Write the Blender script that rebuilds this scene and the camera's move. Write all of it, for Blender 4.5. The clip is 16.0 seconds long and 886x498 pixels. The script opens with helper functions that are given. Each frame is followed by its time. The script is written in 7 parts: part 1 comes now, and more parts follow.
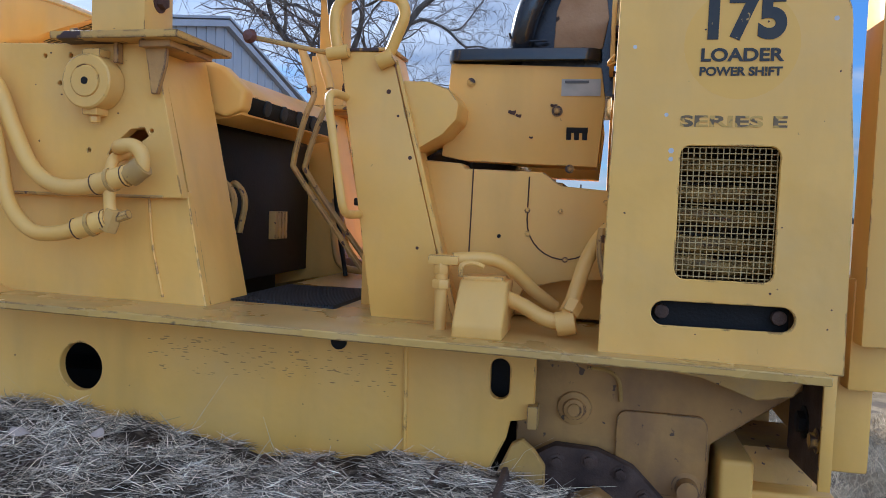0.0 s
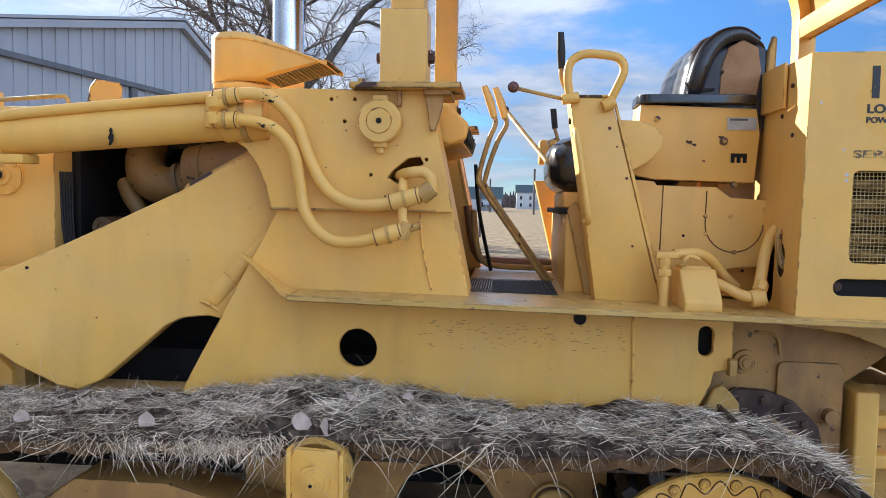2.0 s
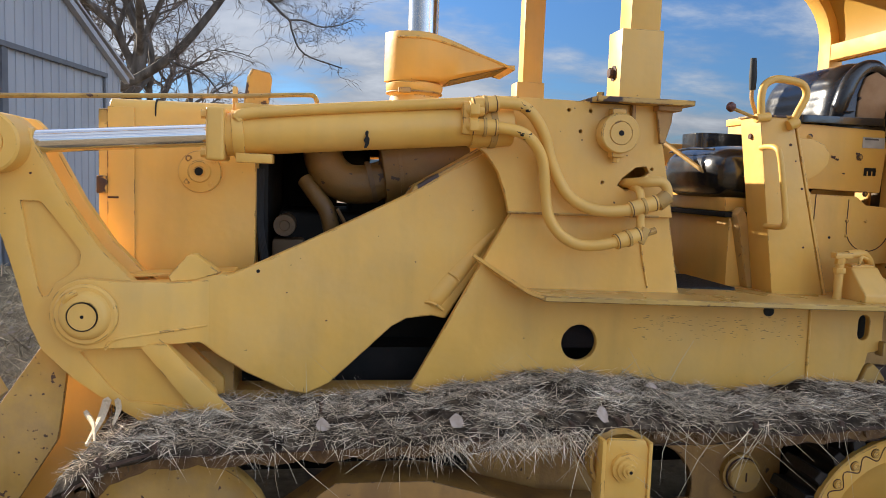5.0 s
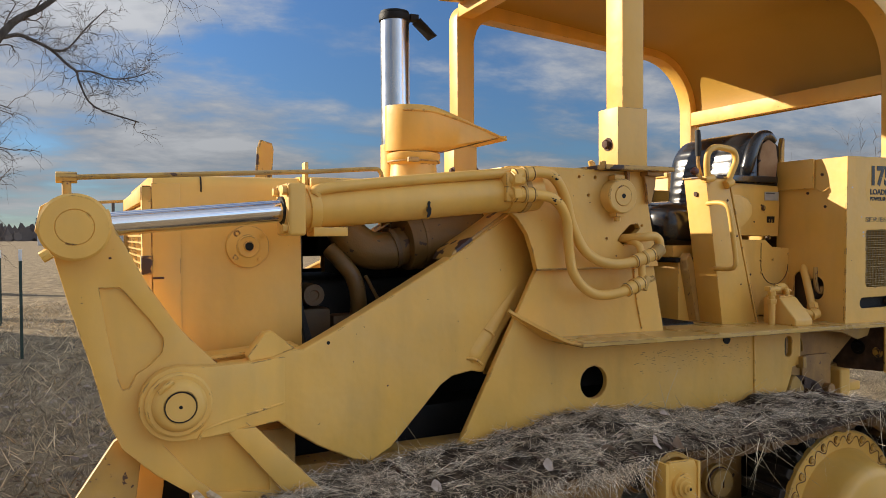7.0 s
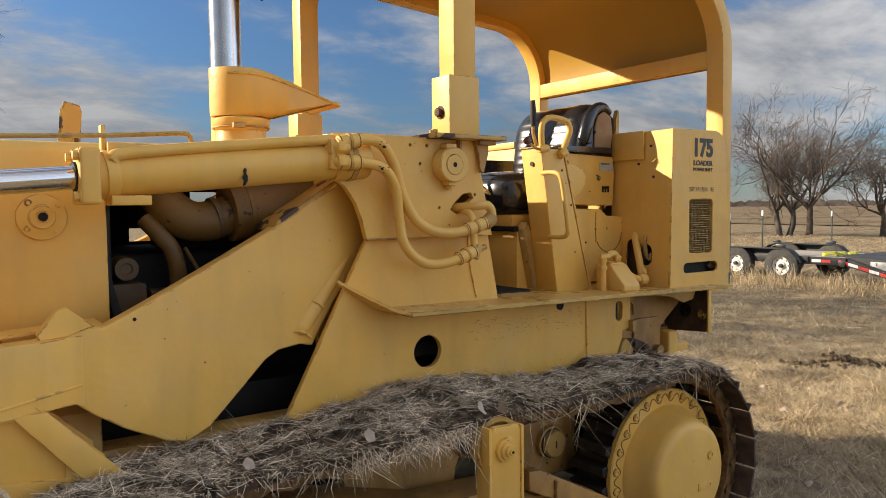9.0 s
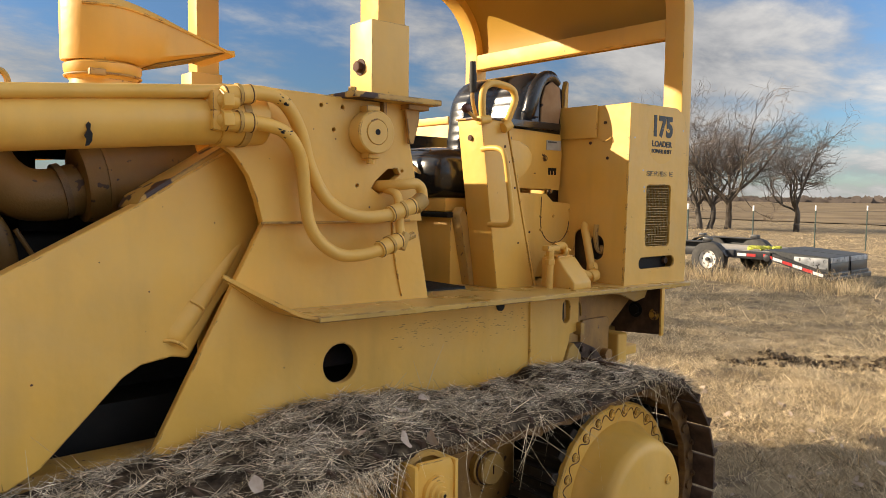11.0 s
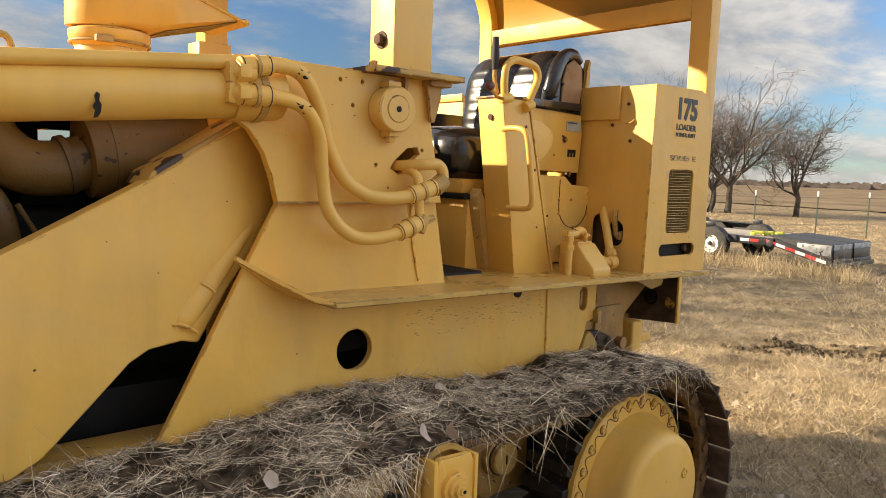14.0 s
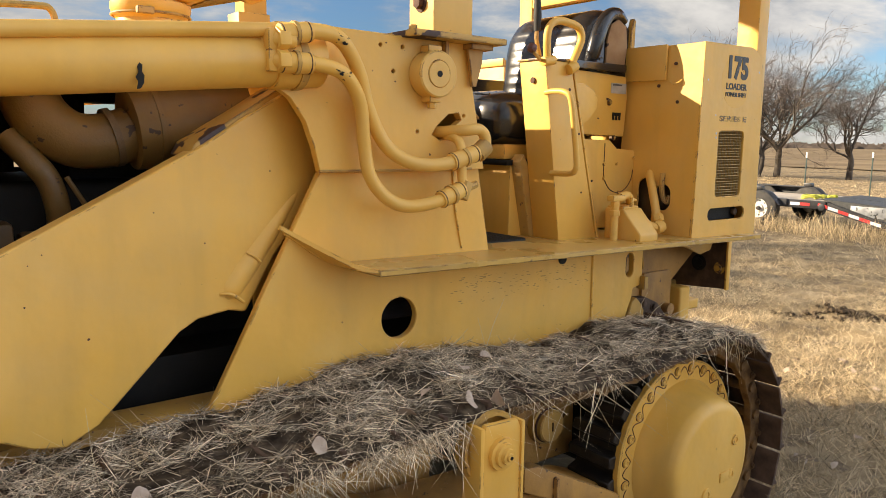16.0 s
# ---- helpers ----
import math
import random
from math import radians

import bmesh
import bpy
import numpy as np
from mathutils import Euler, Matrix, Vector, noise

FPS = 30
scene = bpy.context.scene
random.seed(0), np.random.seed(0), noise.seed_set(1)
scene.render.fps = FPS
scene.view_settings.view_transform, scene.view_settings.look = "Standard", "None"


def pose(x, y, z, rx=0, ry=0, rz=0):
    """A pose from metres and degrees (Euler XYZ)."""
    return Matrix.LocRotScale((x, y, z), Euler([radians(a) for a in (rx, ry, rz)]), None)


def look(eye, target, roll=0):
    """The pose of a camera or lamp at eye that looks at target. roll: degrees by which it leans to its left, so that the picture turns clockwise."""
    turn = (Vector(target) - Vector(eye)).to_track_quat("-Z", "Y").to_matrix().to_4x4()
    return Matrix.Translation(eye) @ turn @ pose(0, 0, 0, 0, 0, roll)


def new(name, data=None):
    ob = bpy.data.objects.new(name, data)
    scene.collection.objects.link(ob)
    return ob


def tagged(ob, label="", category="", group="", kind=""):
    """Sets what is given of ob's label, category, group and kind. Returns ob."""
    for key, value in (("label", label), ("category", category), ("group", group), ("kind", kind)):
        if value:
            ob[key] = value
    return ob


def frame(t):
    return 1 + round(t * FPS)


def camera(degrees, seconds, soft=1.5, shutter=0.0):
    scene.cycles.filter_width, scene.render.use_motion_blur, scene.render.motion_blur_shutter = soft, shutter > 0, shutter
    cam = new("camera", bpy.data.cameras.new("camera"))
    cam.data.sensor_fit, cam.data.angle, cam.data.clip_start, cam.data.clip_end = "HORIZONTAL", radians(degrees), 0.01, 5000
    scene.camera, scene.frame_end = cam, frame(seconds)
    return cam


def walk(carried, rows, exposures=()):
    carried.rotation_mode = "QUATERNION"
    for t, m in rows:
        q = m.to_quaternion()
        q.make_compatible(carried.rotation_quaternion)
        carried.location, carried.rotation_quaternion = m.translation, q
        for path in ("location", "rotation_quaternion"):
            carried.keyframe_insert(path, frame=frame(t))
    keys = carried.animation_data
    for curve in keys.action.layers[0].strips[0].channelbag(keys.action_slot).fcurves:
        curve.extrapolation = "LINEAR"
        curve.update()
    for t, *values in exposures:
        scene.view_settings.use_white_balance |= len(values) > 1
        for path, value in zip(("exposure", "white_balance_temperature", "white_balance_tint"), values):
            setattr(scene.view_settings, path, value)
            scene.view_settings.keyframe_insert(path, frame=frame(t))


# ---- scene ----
cam = camera(62.0, 16.0, soft=0.7)
PATH = [
    (0, (0.722, -1.993, 1.605), (0.304, -0.041, 1.488), 2.0),
    (0.5, (0.474, -2.264, 1.604), (0.13, -0.302, 1.431), 1.7),
    (1, (0.255, -2.468, 1.631), (-0.022, -0.496, 1.444), 1.4),
    (1.5, (-0.055, -2.528, 1.632), (-0.287, -0.549, 1.454), 1.3),
    (2, (-0.286, -2.801, 1.633), (-0.455, -0.812, 1.509), 1.0),
    (2.5, (-0.466, -2.972, 1.683), (-0.585, -0.977, 1.608), 0.8),
    (3, (-0.718, -2.833, 1.703), (-0.781, -0.836, 1.615), 0.9),
    (3.5, (-1.036, -2.818, 1.661), (-1.037, -0.823, 1.521), 1.6),
    (4, (-1.381, -2.944, 1.691), (-1.285, -0.954, 1.511), 2.2),
    (4.2, (-1.471, -2.951, 1.692), (-1.334, -0.966, 1.492), 2.5),
    (6.3, (-2.641, -2.729, 1.758), (-2.008, -0.835, 1.662), -0.3),
    (6.5, (-2.73, -2.708, 1.75), (-2.04, -0.832, 1.673), -0.4),
    (7, (-2.997, -2.768, 1.763), (-2.113, -0.975, 1.722), -0.4),
    (7.5, (-3.094, -2.831, 1.791), (-2.076, -1.11, 1.748), -0.4),
    (8, (-3.042, -2.846, 1.758), (-1.959, -1.165, 1.692), -0.5),
    (8.5, (-2.918, -2.847, 1.735), (-1.804, -1.189, 1.644), -0.7),
    (9, (-2.761, -2.831, 1.744), (-1.608, -1.201, 1.627), -0.6),
    (9.5, (-2.623, -2.769, 1.749), (-1.397, -1.195, 1.605), -0.0),
    (9.7, (-2.606, -2.714, 1.731), (-1.345, -1.169, 1.58), 0.2),
    (11.8, (-2.268, -2.155, 1.707), (-0.957, -0.653, 1.553), 0.8),
    (12, (-2.291, -2.137, 1.711), (-0.985, -0.63, 1.547), 0.9),
    (12.5, (-2.329, -2.141, 1.723), (-1.004, -0.654, 1.536), 1.4),
    (13, (-2.338, -2.168, 1.723), (-0.999, -0.695, 1.529), 1.7),
    (13.5, (-2.341, -2.189, 1.72), (-1.005, -0.715, 1.52), 2.0),
    (14, (-2.351, -2.178, 1.723), (-1.04, -0.683, 1.512), 2.0),
    (14.5, (-2.352, -2.177, 1.712), (-1.076, -0.652, 1.502), 1.5),
    (15, (-2.35, -2.181, 1.717), (-1.104, -0.633, 1.488), 1.2),
    (15.5, (-2.355, -2.174, 1.716), (-1.128, -0.616, 1.454), 0.9),
    (16, (-2.342, -2.155, 1.71), (-1.122, -0.598, 1.415), 0.8),
]
# the clip's own exposure drifts a little
EXPOSURES = [(0.0, 3.0, 4900, 10), (0.6, 3.2, 5100, 10), (1.3, 3.3, 5300, 10), (2.1, 3.25, 5400, 10), (2.7, 3.0, 5500, 10), (3.3, 2.95, 5600, 10), (4.2, 3.1, 5700, 10), (6.3, 2.7, 6100, 10), (7.0, 2.62, 6200, 10), (8.0, 2.62, 6300, 10), (9.7, 2.75, 6600, 10), (11.8, 2.9, 6900, 10), (14.0, 3.03, 7000, 10), (16.0, 3.18, 7000, 10)]
walk(cam, [(t, look(eye, target, roll)) for t, eye, target, roll in PATH], EXPOSURES)

# ---- world and sun ----
SUN_AZ, SUN_EL = -46.0, 20.0          # degrees from +y towards +x; height over the horizon
world = bpy.data.worlds.new("world")
scene.world = world
world.use_nodes = True
wn, wl = world.node_tree.nodes, world.node_tree.links
wn.clear()
w_out = wn.new("ShaderNodeOutputWorld")
w_bg = wn.new("ShaderNodeBackground")
w_sky = wn.new("ShaderNodeTexSky")
w_sky.sky_type = "NISHITA"
w_sky.sun_disc = False
w_sky.sun_elevation = radians(SUN_EL)
w_sky.sun_rotation = radians(SUN_AZ)
w_sky.air_density, w_sky.dust_density, w_sky.ozone_density = 1.0, 0.1, 2.5
w_tc = wn.new("ShaderNodeTexCoord")
w_sep = wn.new("ShaderNodeSeparateXYZ")
wl.new(w_tc.outputs["Generated"], w_sep.inputs["Vector"])


def w_math(op, a, b, c=None, clamp=False):
    """One arithmetic node of the sky; numbers or sockets."""
    node = wn.new("ShaderNodeMath")
    node.operation, node.use_clamp = op, clamp
    for k, v in enumerate((a, b, c)):
        if v is None:
            continue
        if isinstance(v, (int, float)):
            node.inputs[k].default_value = v
        else:
            wl.new(v, node.inputs[k])
    return node.outputs["Value"]


# a broken cloud sheet, flat overhead and crowded towards the horizon
w_up = w_math("MAXIMUM", w_sep.outputs["Z"], 0.0)
w_deep = w_math("ADD", w_up, 0.22)
w_flat = wn.new("ShaderNodeCombineXYZ")
wl.new(w_math("DIVIDE", w_sep.outputs["X"], w_deep), w_flat.inputs["X"])
wl.new(w_math("DIVIDE", w_sep.outputs["Y"], w_deep), w_flat.inputs["Y"])


def w_noise(scale, detail, rough, twist, shift):
    mp = wn.new("ShaderNodeMapping")
    mp.inputs["Location"].default_value = shift
    mp.inputs["Rotation"].default_value = (0, 0, 0.5)
    mp.inputs["Scale"].default_value = (0.85, 1.15, 1.0)
    wl.new(w_flat.outputs["Vector"], mp.inputs["Vector"])
    nz = wn.new("ShaderNodeTexNoise")
    nz.inputs["Scale"].default_value, nz.inputs["Detail"].default_value = scale, detail
    nz.inputs["Roughness"].default_value, nz.inputs["Distortion"].default_value = rough, twist
    wl.new(mp.outputs["Vector"], nz.inputs["Vector"])
    return nz.outputs["Fac"]


w_large = w_noise(0.85, 3.0, 0.5, 0.2, (3.3, 1.7, 0.0))
w_fine = w_noise(2.6, 10.0, 0.6, 0.15, (0.4, 5.1, 2.0))
w_body = w_math("MULTIPLY_ADD", w_large, 0.62, w_math("MULTIPLY", w_fine, 0.55))
w_cover = wn.new("ShaderNodeMapRange")
w_cover.interpolation_type = "SMOOTHSTEP"
w_cover.inputs["From Min"].default_value, w_cover.inputs["From Max"].default_value = 0.45, 0.66
w_cover.inputs["To Max"].default_value = 0.95
wl.new(w_body, w_cover.inputs["Value"])
w_shade = wn.new("ShaderNodeMix")
w_shade.data_type = "RGBA"
w_shade.inputs["A"].default_value = (1.10, 1.15, 1.26, 1)
w_shade.inputs["B"].default_value = (2.3, 2.27, 2.24, 1)
w_lit = wn.new("ShaderNodeMapRange")
w_lit.inputs["From Min"].default_value, w_lit.inputs["From Max"].default_value = 0.38, 0.66
wl.new(w_fine, w_lit.inputs["Value"])
wl.new(w_lit.outputs["Result"], w_shade.inputs["Factor"])
w_tint = wn.new("ShaderNodeMix")
w_tint.data_type, w_tint.blend_type = "RGBA", "MULTIPLY"
w_tint.inputs["Factor"].default_value = 1.0
w_tint.inputs["B"].default_value = (0.265, 0.335, 0.425, 1)
wl.new(w_sky.outputs["Color"], w_tint.inputs["A"])
w_mix = wn.new("ShaderNodeMix")
w_mix.data_type = "RGBA"
wl.new(w_cover.outputs["Result"], w_mix.inputs["Factor"])
wl.new(w_tint.outputs["Result"], w_mix.inputs["A"])
wl.new(w_shade.outputs["Result"], w_mix.inputs["B"])
# brighter towards the zenith; an added boost opposite the sun, unseen, fills the shaded side
w_dot = wn.new("ShaderNodeVectorMath")
w_dot.operation = "DOT_PRODUCT"
wl.new(w_tc.outputs["Generated"], w_dot.inputs[0])
w_dot.inputs[1].default_value = (math.sin(radians(SUN_AZ)) * math.cos(radians(SUN_EL)), math.cos(radians(SUN_AZ)) * math.cos(radians(SUN_EL)), math.sin(radians(SUN_EL)))
w_away = w_math("MULTIPLY_ADD", w_dot.outputs["Value"], -0.5, 0.5, True)
w_glow = w_math("POWER", w_math("SUBTRACT", 1.0, w_away), 4.0)
w_phase = w_math("MULTIPLY_ADD", w_math("POWER", w_away, 5.0), 3.6, w_math("MULTIPLY_ADD", w_glow, 0.45, 0.62))
w_rise = w_math("MULTIPLY", w_math("MULTIPLY_ADD", w_up, 1.0, 0.48), w_phase)
w_grade = wn.new("ShaderNodeVectorMath")
w_grade.operation = "SCALE"
wl.new(w_mix.outputs["Result"], w_grade.inputs[0])
wl.new(w_rise, w_grade.inputs["Scale"])
wl.new(w_grade.outputs["Vector"], w_bg.inputs["Color"])
w_bg.inputs["Strength"].default_value = 0.068
wl.new(w_bg.outputs["Background"], w_out.inputs["Surface"])

sun_data = bpy.data.lights.new("sun", "SUN")
sun_data.energy, sun_data.angle, sun_data.color = 1.35, radians(0.6), (1.0, 0.85, 0.64)
sun = new("sun", sun_data)
_s = Vector((math.sin(radians(SUN_AZ)) * math.cos(radians(SUN_EL)), math.cos(radians(SUN_AZ)) * math.cos(radians(SUN_EL)), math.sin(radians(SUN_EL))))
sun.matrix_world = look(_s * 50, (0, 0, 0))


# ---- materials ----
def shader(name, colors, rough=0.5, metal=0.0, scale=8.0, fine=120.0, bump=0.15, spots=None, spot_scale=30.0, spot_cut=0.72,
           rand=0.0, island=0.0, stretch=(1, 1, 1), dust=None, dust_scale=2.0, spec=0.5, rough_var=0.12, wavy=0.0, edge=None, runs=None):
    """Two-scale noise colour, chips or stains with a shape of their own, fine relief."""
    m = bpy.data.materials.new(name)
    m.use_nodes = True
    n, l = m.node_tree.nodes, m.node_tree.links
    b = n["Principled BSDF"]
    b.inputs["Metallic"].default_value = metal
    b.inputs["Specular IOR Level"].default_value = spec
    tc = n.new("ShaderNodeTexCoord")
    mp = n.new("ShaderNodeMapping")
    mp.inputs["Scale"].default_value = stretch
    l.new(tc.outputs["Object"], mp.inputs["Vector"])
    big = n.new("ShaderNodeTexNoise")
    big.inputs["Scale"].default_value = scale
    big.inputs["Detail"].default_value = 6
    l.new(mp.outputs["Vector"], big.inputs["Vector"])
    ramp = n.new("ShaderNodeValToRGB")
    e = ramp.color_ramp.elements
    e[0].position, e[1].position = 0.3, 0.7
    e[0].color, e[1].color = (*colors[0], 1), (*colors[-1], 1)
    if len(colors) == 3:
        k = e.new(0.5)
        k.color = (*colors[1], 1)
    l.new(big.outputs["Fac"], ramp.inputs["Fac"])
    col = ramp.outputs["Color"]
    if rand or island:
        if rand:
            info = n.new("ShaderNodeObjectInfo").outputs["Random"]
        else:
            info = n.new("ShaderNodeNewGeometry").outputs["Random Per Island"]
        mr = n.new("ShaderNodeMapRange")
        mr.inputs["To Min"].default_value, mr.inputs["To Max"].default_value = 1 - (rand or island), 1 + (rand or island)
        l.new(info, mr.inputs["Value"])
        hv = n.new("ShaderNodeHueSaturation")
        l.new(mr.outputs["Result"], hv.inputs["Value"])
        l.new(col, hv.inputs["Color"])
        col = hv.outputs["Color"]
    if dust:
        dn = n.new("ShaderNodeTexNoise")
        dn.inputs["Scale"].default_value, dn.inputs["Detail"].default_value = dust_scale, 7
        dn.inputs["Roughness"].default_value = 0.65
        l.new(mp.outputs["Vector"], dn.inputs["Vector"])
        dr = n.new("ShaderNodeMapRange")
        dr.inputs["From Min"].default_value, dr.inputs["From Max"].default_value = 0.45, 0.75
        dr.inputs["To Max"].default_value = dust[1]
        l.new(dn.outputs["Fac"], dr.inputs["Value"])
        dm = n.new("ShaderNodeMix")
        dm.data_type = "RGBA"
        dm.inputs["B"].default_value = (*dust[0], 1)
        l.new(dr.outputs["Result"], dm.inputs["Factor"])
        l.new(col, dm.inputs["A"])
        col = dm.outputs["Result"]
    if spots:
        sn = n.new("ShaderNodeTexNoise")
        sn.inputs["Scale"].default_value, sn.inputs["Detail"].default_value = spot_scale, 3
        l.new(mp.outputs["Vector"], sn.inputs["Vector"])
        sr = n.new("ShaderNodeMapRange")
        sr.inputs["From Min"].default_value, sr.inputs["From Max"].default_value = spot_cut, spot_cut + 0.03
        l.new(sn.outputs["Fac"], sr.inputs["Value"])
        sm = n.new("ShaderNodeMix")
        sm.data_type = "RGBA"
        sm.inputs["B"].default_value = (*spots, 1)
        l.new(sr.outputs["Result"], sm.inputs["Factor"])
        l.new(col, sm.inputs["A"])
        col = sm.outputs["Result"]
    if runs:
        rm = n.new("ShaderNodeMapping")
        rm.inputs["Scale"].default_value = (8, 8, 1.6)
        l.new(tc.outputs["Object"], rm.inputs["Vector"])
        rn = n.new("ShaderNodeTexNoise")
        rn.inputs["Scale"].default_value, rn.inputs["Detail"].default_value = 1.0, 5
        l.new(rm.outputs["Vector"], rn.inputs["Vector"])
        rg = n.new("ShaderNodeMapRange")
        rg.inputs["From Min"].default_value, rg.inputs["From Max"].default_value = 0.50, 0.78
        rg.inputs["To Max"].default_value = runs[1]
        l.new(rn.outputs["Fac"], rg.inputs["Value"])
        rx = n.new("ShaderNodeMix")
        rx.data_type = "RGBA"
        rx.inputs["B"].default_value = (*runs[0], 1)
        l.new(rg.outputs["Result"], rx.inputs["Factor"])
        l.new(col, rx.inputs["A"])
        col = rx.outputs["Result"]
    if edge:
        # paint worn through on sharp edges, in patches
        bv = n.new("ShaderNodeBevel")
        bv.samples = 4
        bv.inputs["Radius"].default_value = edge[1]
        ge = n.new("ShaderNodeNewGeometry")
        dt = n.new("ShaderNodeVectorMath")
        dt.operation = "DOT_PRODUCT"
        l.new(bv.outputs["Normal"], dt.inputs[0])
        l.new(ge.outputs["Normal"], dt.inputs[1])
        er = n.new("ShaderNodeMapRange")
        er.inputs["From Min"].default_value, er.inputs["From Max"].default_value = 0.995, 0.93
        l.new(dt.outputs["Value"], er.inputs["Value"])
        en = n.new("ShaderNodeTexNoise")
        en.inputs["Scale"].default_value, en.inputs["Detail"].default_value = 16, 5
        l.new(tc.outputs["Object"], en.inputs["Vector"])
        eg = n.new("ShaderNodeMapRange")
        eg.inputs["From Min"].default_value, eg.inputs["From Max"].default_value = edge[2], edge[2] + 0.06
        l.new(en.outputs["Fac"], eg.inputs["Value"])
        mu = n.new("ShaderNodeMath")
        mu.operation = "MULTIPLY"
        l.new(er.outputs["Result"], mu.inputs[0])
        l.new(eg.outputs["Result"], mu.inputs[1])
        ex = n.new("ShaderNodeMix")
        ex.data_type = "RGBA"
        ex.inputs["B"].default_value = (*edge[0], 1)
        l.new(mu.outputs["Value"], ex.inputs["Factor"])
        l.new(col, ex.inputs["A"])
        col = ex.outputs["Result"]
    l.new(col, b.inputs["Base Color"])
    fn = n.new("ShaderNodeTexNoise")
    fn.inputs["Scale"].default_value, fn.inputs["Detail"].default_value = fine, 4
    l.new(mp.outputs["Vector"], fn.inputs["Vector"])
    rr = n.new("ShaderNodeMapRange")
    rr.inputs["To Min"].default_value, rr.inputs["To Max"].default_value = max(0.02, rough - rough_var), min(1, rough + rough_var)
    l.new(big.outputs["Fac"], rr.inputs["Value"])
    l.new(rr.outputs["Result"], b.inputs["Roughness"])
    bp = n.new("ShaderNodeBump")
    bp.inputs["Strength"].default_value = bump
    bp.inputs["Distance"].default_value = 0.004
    l.new(fn.outputs["Fac"], bp.inputs["Height"])
    if wavy:
        wv = n.new("ShaderNodeTexNoise")
        wv.inputs["Scale"].default_value, wv.inputs["Detail"].default_value = 5.0, 3
        l.new(tc.outputs["Object"], wv.inputs["Vector"])
        b2 = n.new("ShaderNodeBump")
        b2.inputs["Strength"].default_value, b2.inputs["Distance"].default_value = wavy, 0.02
        l.new(wv.outputs["Fac"], b2.inputs["Height"])
        l.new(b2.outputs["Normal"], bp.inputs["Normal"])
    l.new(bp.outputs["Normal"], b.inputs["Normal"])
    return m


YEL = [(0.73, 0.41, 0.072), (0.79, 0.45, 0.087), (0.82, 0.485, 0.108)]
paint = shader("yellow_paint", YEL, 0.46, scale=3.2, fine=45, bump=0.10, wavy=0.35, spots=(0.10, 0.05, 0.025), spot_scale=30, spot_cut=0.76, dust=((0.56, 0.40, 0.18), 0.45), dust_scale=1.9, spec=0.42, rough_var=0.2, runs=((0.42, 0.25, 0.065), 0.28), edge=((0.13, 0.06, 0.025), 0.006, 0.53))
# dusty darker yellow; on the near bucket ear it paints shade
paint_dusty_shaded = shader("dusty_shaded_yellow_paint", [(0.44, 0.255, 0.05), (0.53, 0.31, 0.066), (0.58, 0.35, 0.10)], 0.6, scale=6, fine=60, bump=0.22, spots=(0.10, 0.05, 0.028), spot_scale=34, spot_cut=0.665, dust=((0.30, 0.21, 0.125), 0.65), dust_scale=5, runs=((0.22, 0.13, 0.06), 0.4), edge=((0.10, 0.05, 0.025), 0.006, 0.50))
paint_worn = shader("worn_yellow_paint", [(0.52, 0.29, 0.045), (0.60, 0.34, 0.06)], 0.55, scale=6, fine=50, bump=0.25, spots=(0.055, 0.026, 0.018), spot_scale=10, spot_cut=0.565, dust=((0.42, 0.28, 0.13), 0.4), edge=((0.06, 0.03, 0.02), 0.012, 0.44))
# the yellow darkened, so the roof's shaded underside is in its colour
paint_roof_shaded = shader("roof_paint_shaded", [(0.37, 0.215, 0.030), (0.43, 0.25, 0.038)], 0.5, scale=1.5, fine=30, bump=0.05, spots=(0.2, 0.09, 0.03), spot_scale=22, spot_cut=0.77, spec=0.3)
paint_deck = shader("worn_deck_paint", [(0.42, 0.27, 0.08), (0.55, 0.34, 0.08), (0.60, 0.40, 0.13)], 0.30, scale=4, fine=40, bump=0.08, wavy=0.2, spots=(0.12, 0.08, 0.05), spot_scale=9, spot_cut=0.71, dust=((0.44, 0.31, 0.15), 0.5), dust_scale=3.5, rough_var=0.2, edge=((0.13, 0.06, 0.025), 0.006, 0.46))
# oil-stained yellow; on the post's foot ribs its darkness paints shade
paint_filth_shade = shader("oily_stained_shaded_paint", [(0.34, 0.175, 0.045), (0.46, 0.245, 0.06), (0.54, 0.295, 0.075)], 0.6, scale=5, fine=60, bump=0.3, spots=(0.12, 0.07, 0.035), spot_scale=26, spot_cut=0.68, dust=((0.22, 0.118, 0.055), 0.7), dust_scale=4, runs=((0.17, 0.085, 0.04), 0.6), edge=((0.08, 0.04, 0.02), 0.008, 0.46))
# black metal; so dark because shade of gaps, holes and engine bay is in it
dark_metal = shader("dark_metal_and_gap_shade", [(0.004, 0.004, 0.004), (0.014, 0.012, 0.010)], 0.6, scale=9, bump=0.3, spec=0.25)
oily_steel = shader("oily_black_steel", [(0.018, 0.016, 0.015), (0.045, 0.038, 0.034)], 0.42, metal=0.3, scale=12, fine=70, bump=0.5, dust=((0.09, 0.07, 0.055), 0.5))
engine_paint = shader("dark_engine_paint", [(0.05, 0.03, 0.012), (0.12, 0.07, 0.025), (0.17, 0.10, 0.04)], 0.6, scale=5, bump=0.3, dust=((0.09, 0.07, 0.05), 0.5))
# dusty yellow taken down further: engine bay shade is part of this colour
pipe_paint_shaded = shader("dusty_shaded_pipe_paint", [(0.10, 0.055, 0.012), (0.20, 0.112, 0.024)], 0.5, scale=6, bump=0.2, spots=(0.04, 0.022, 0.015), spot_scale=24, spot_cut=0.66, dust=((0.16, 0.10, 0.045), 0.4))
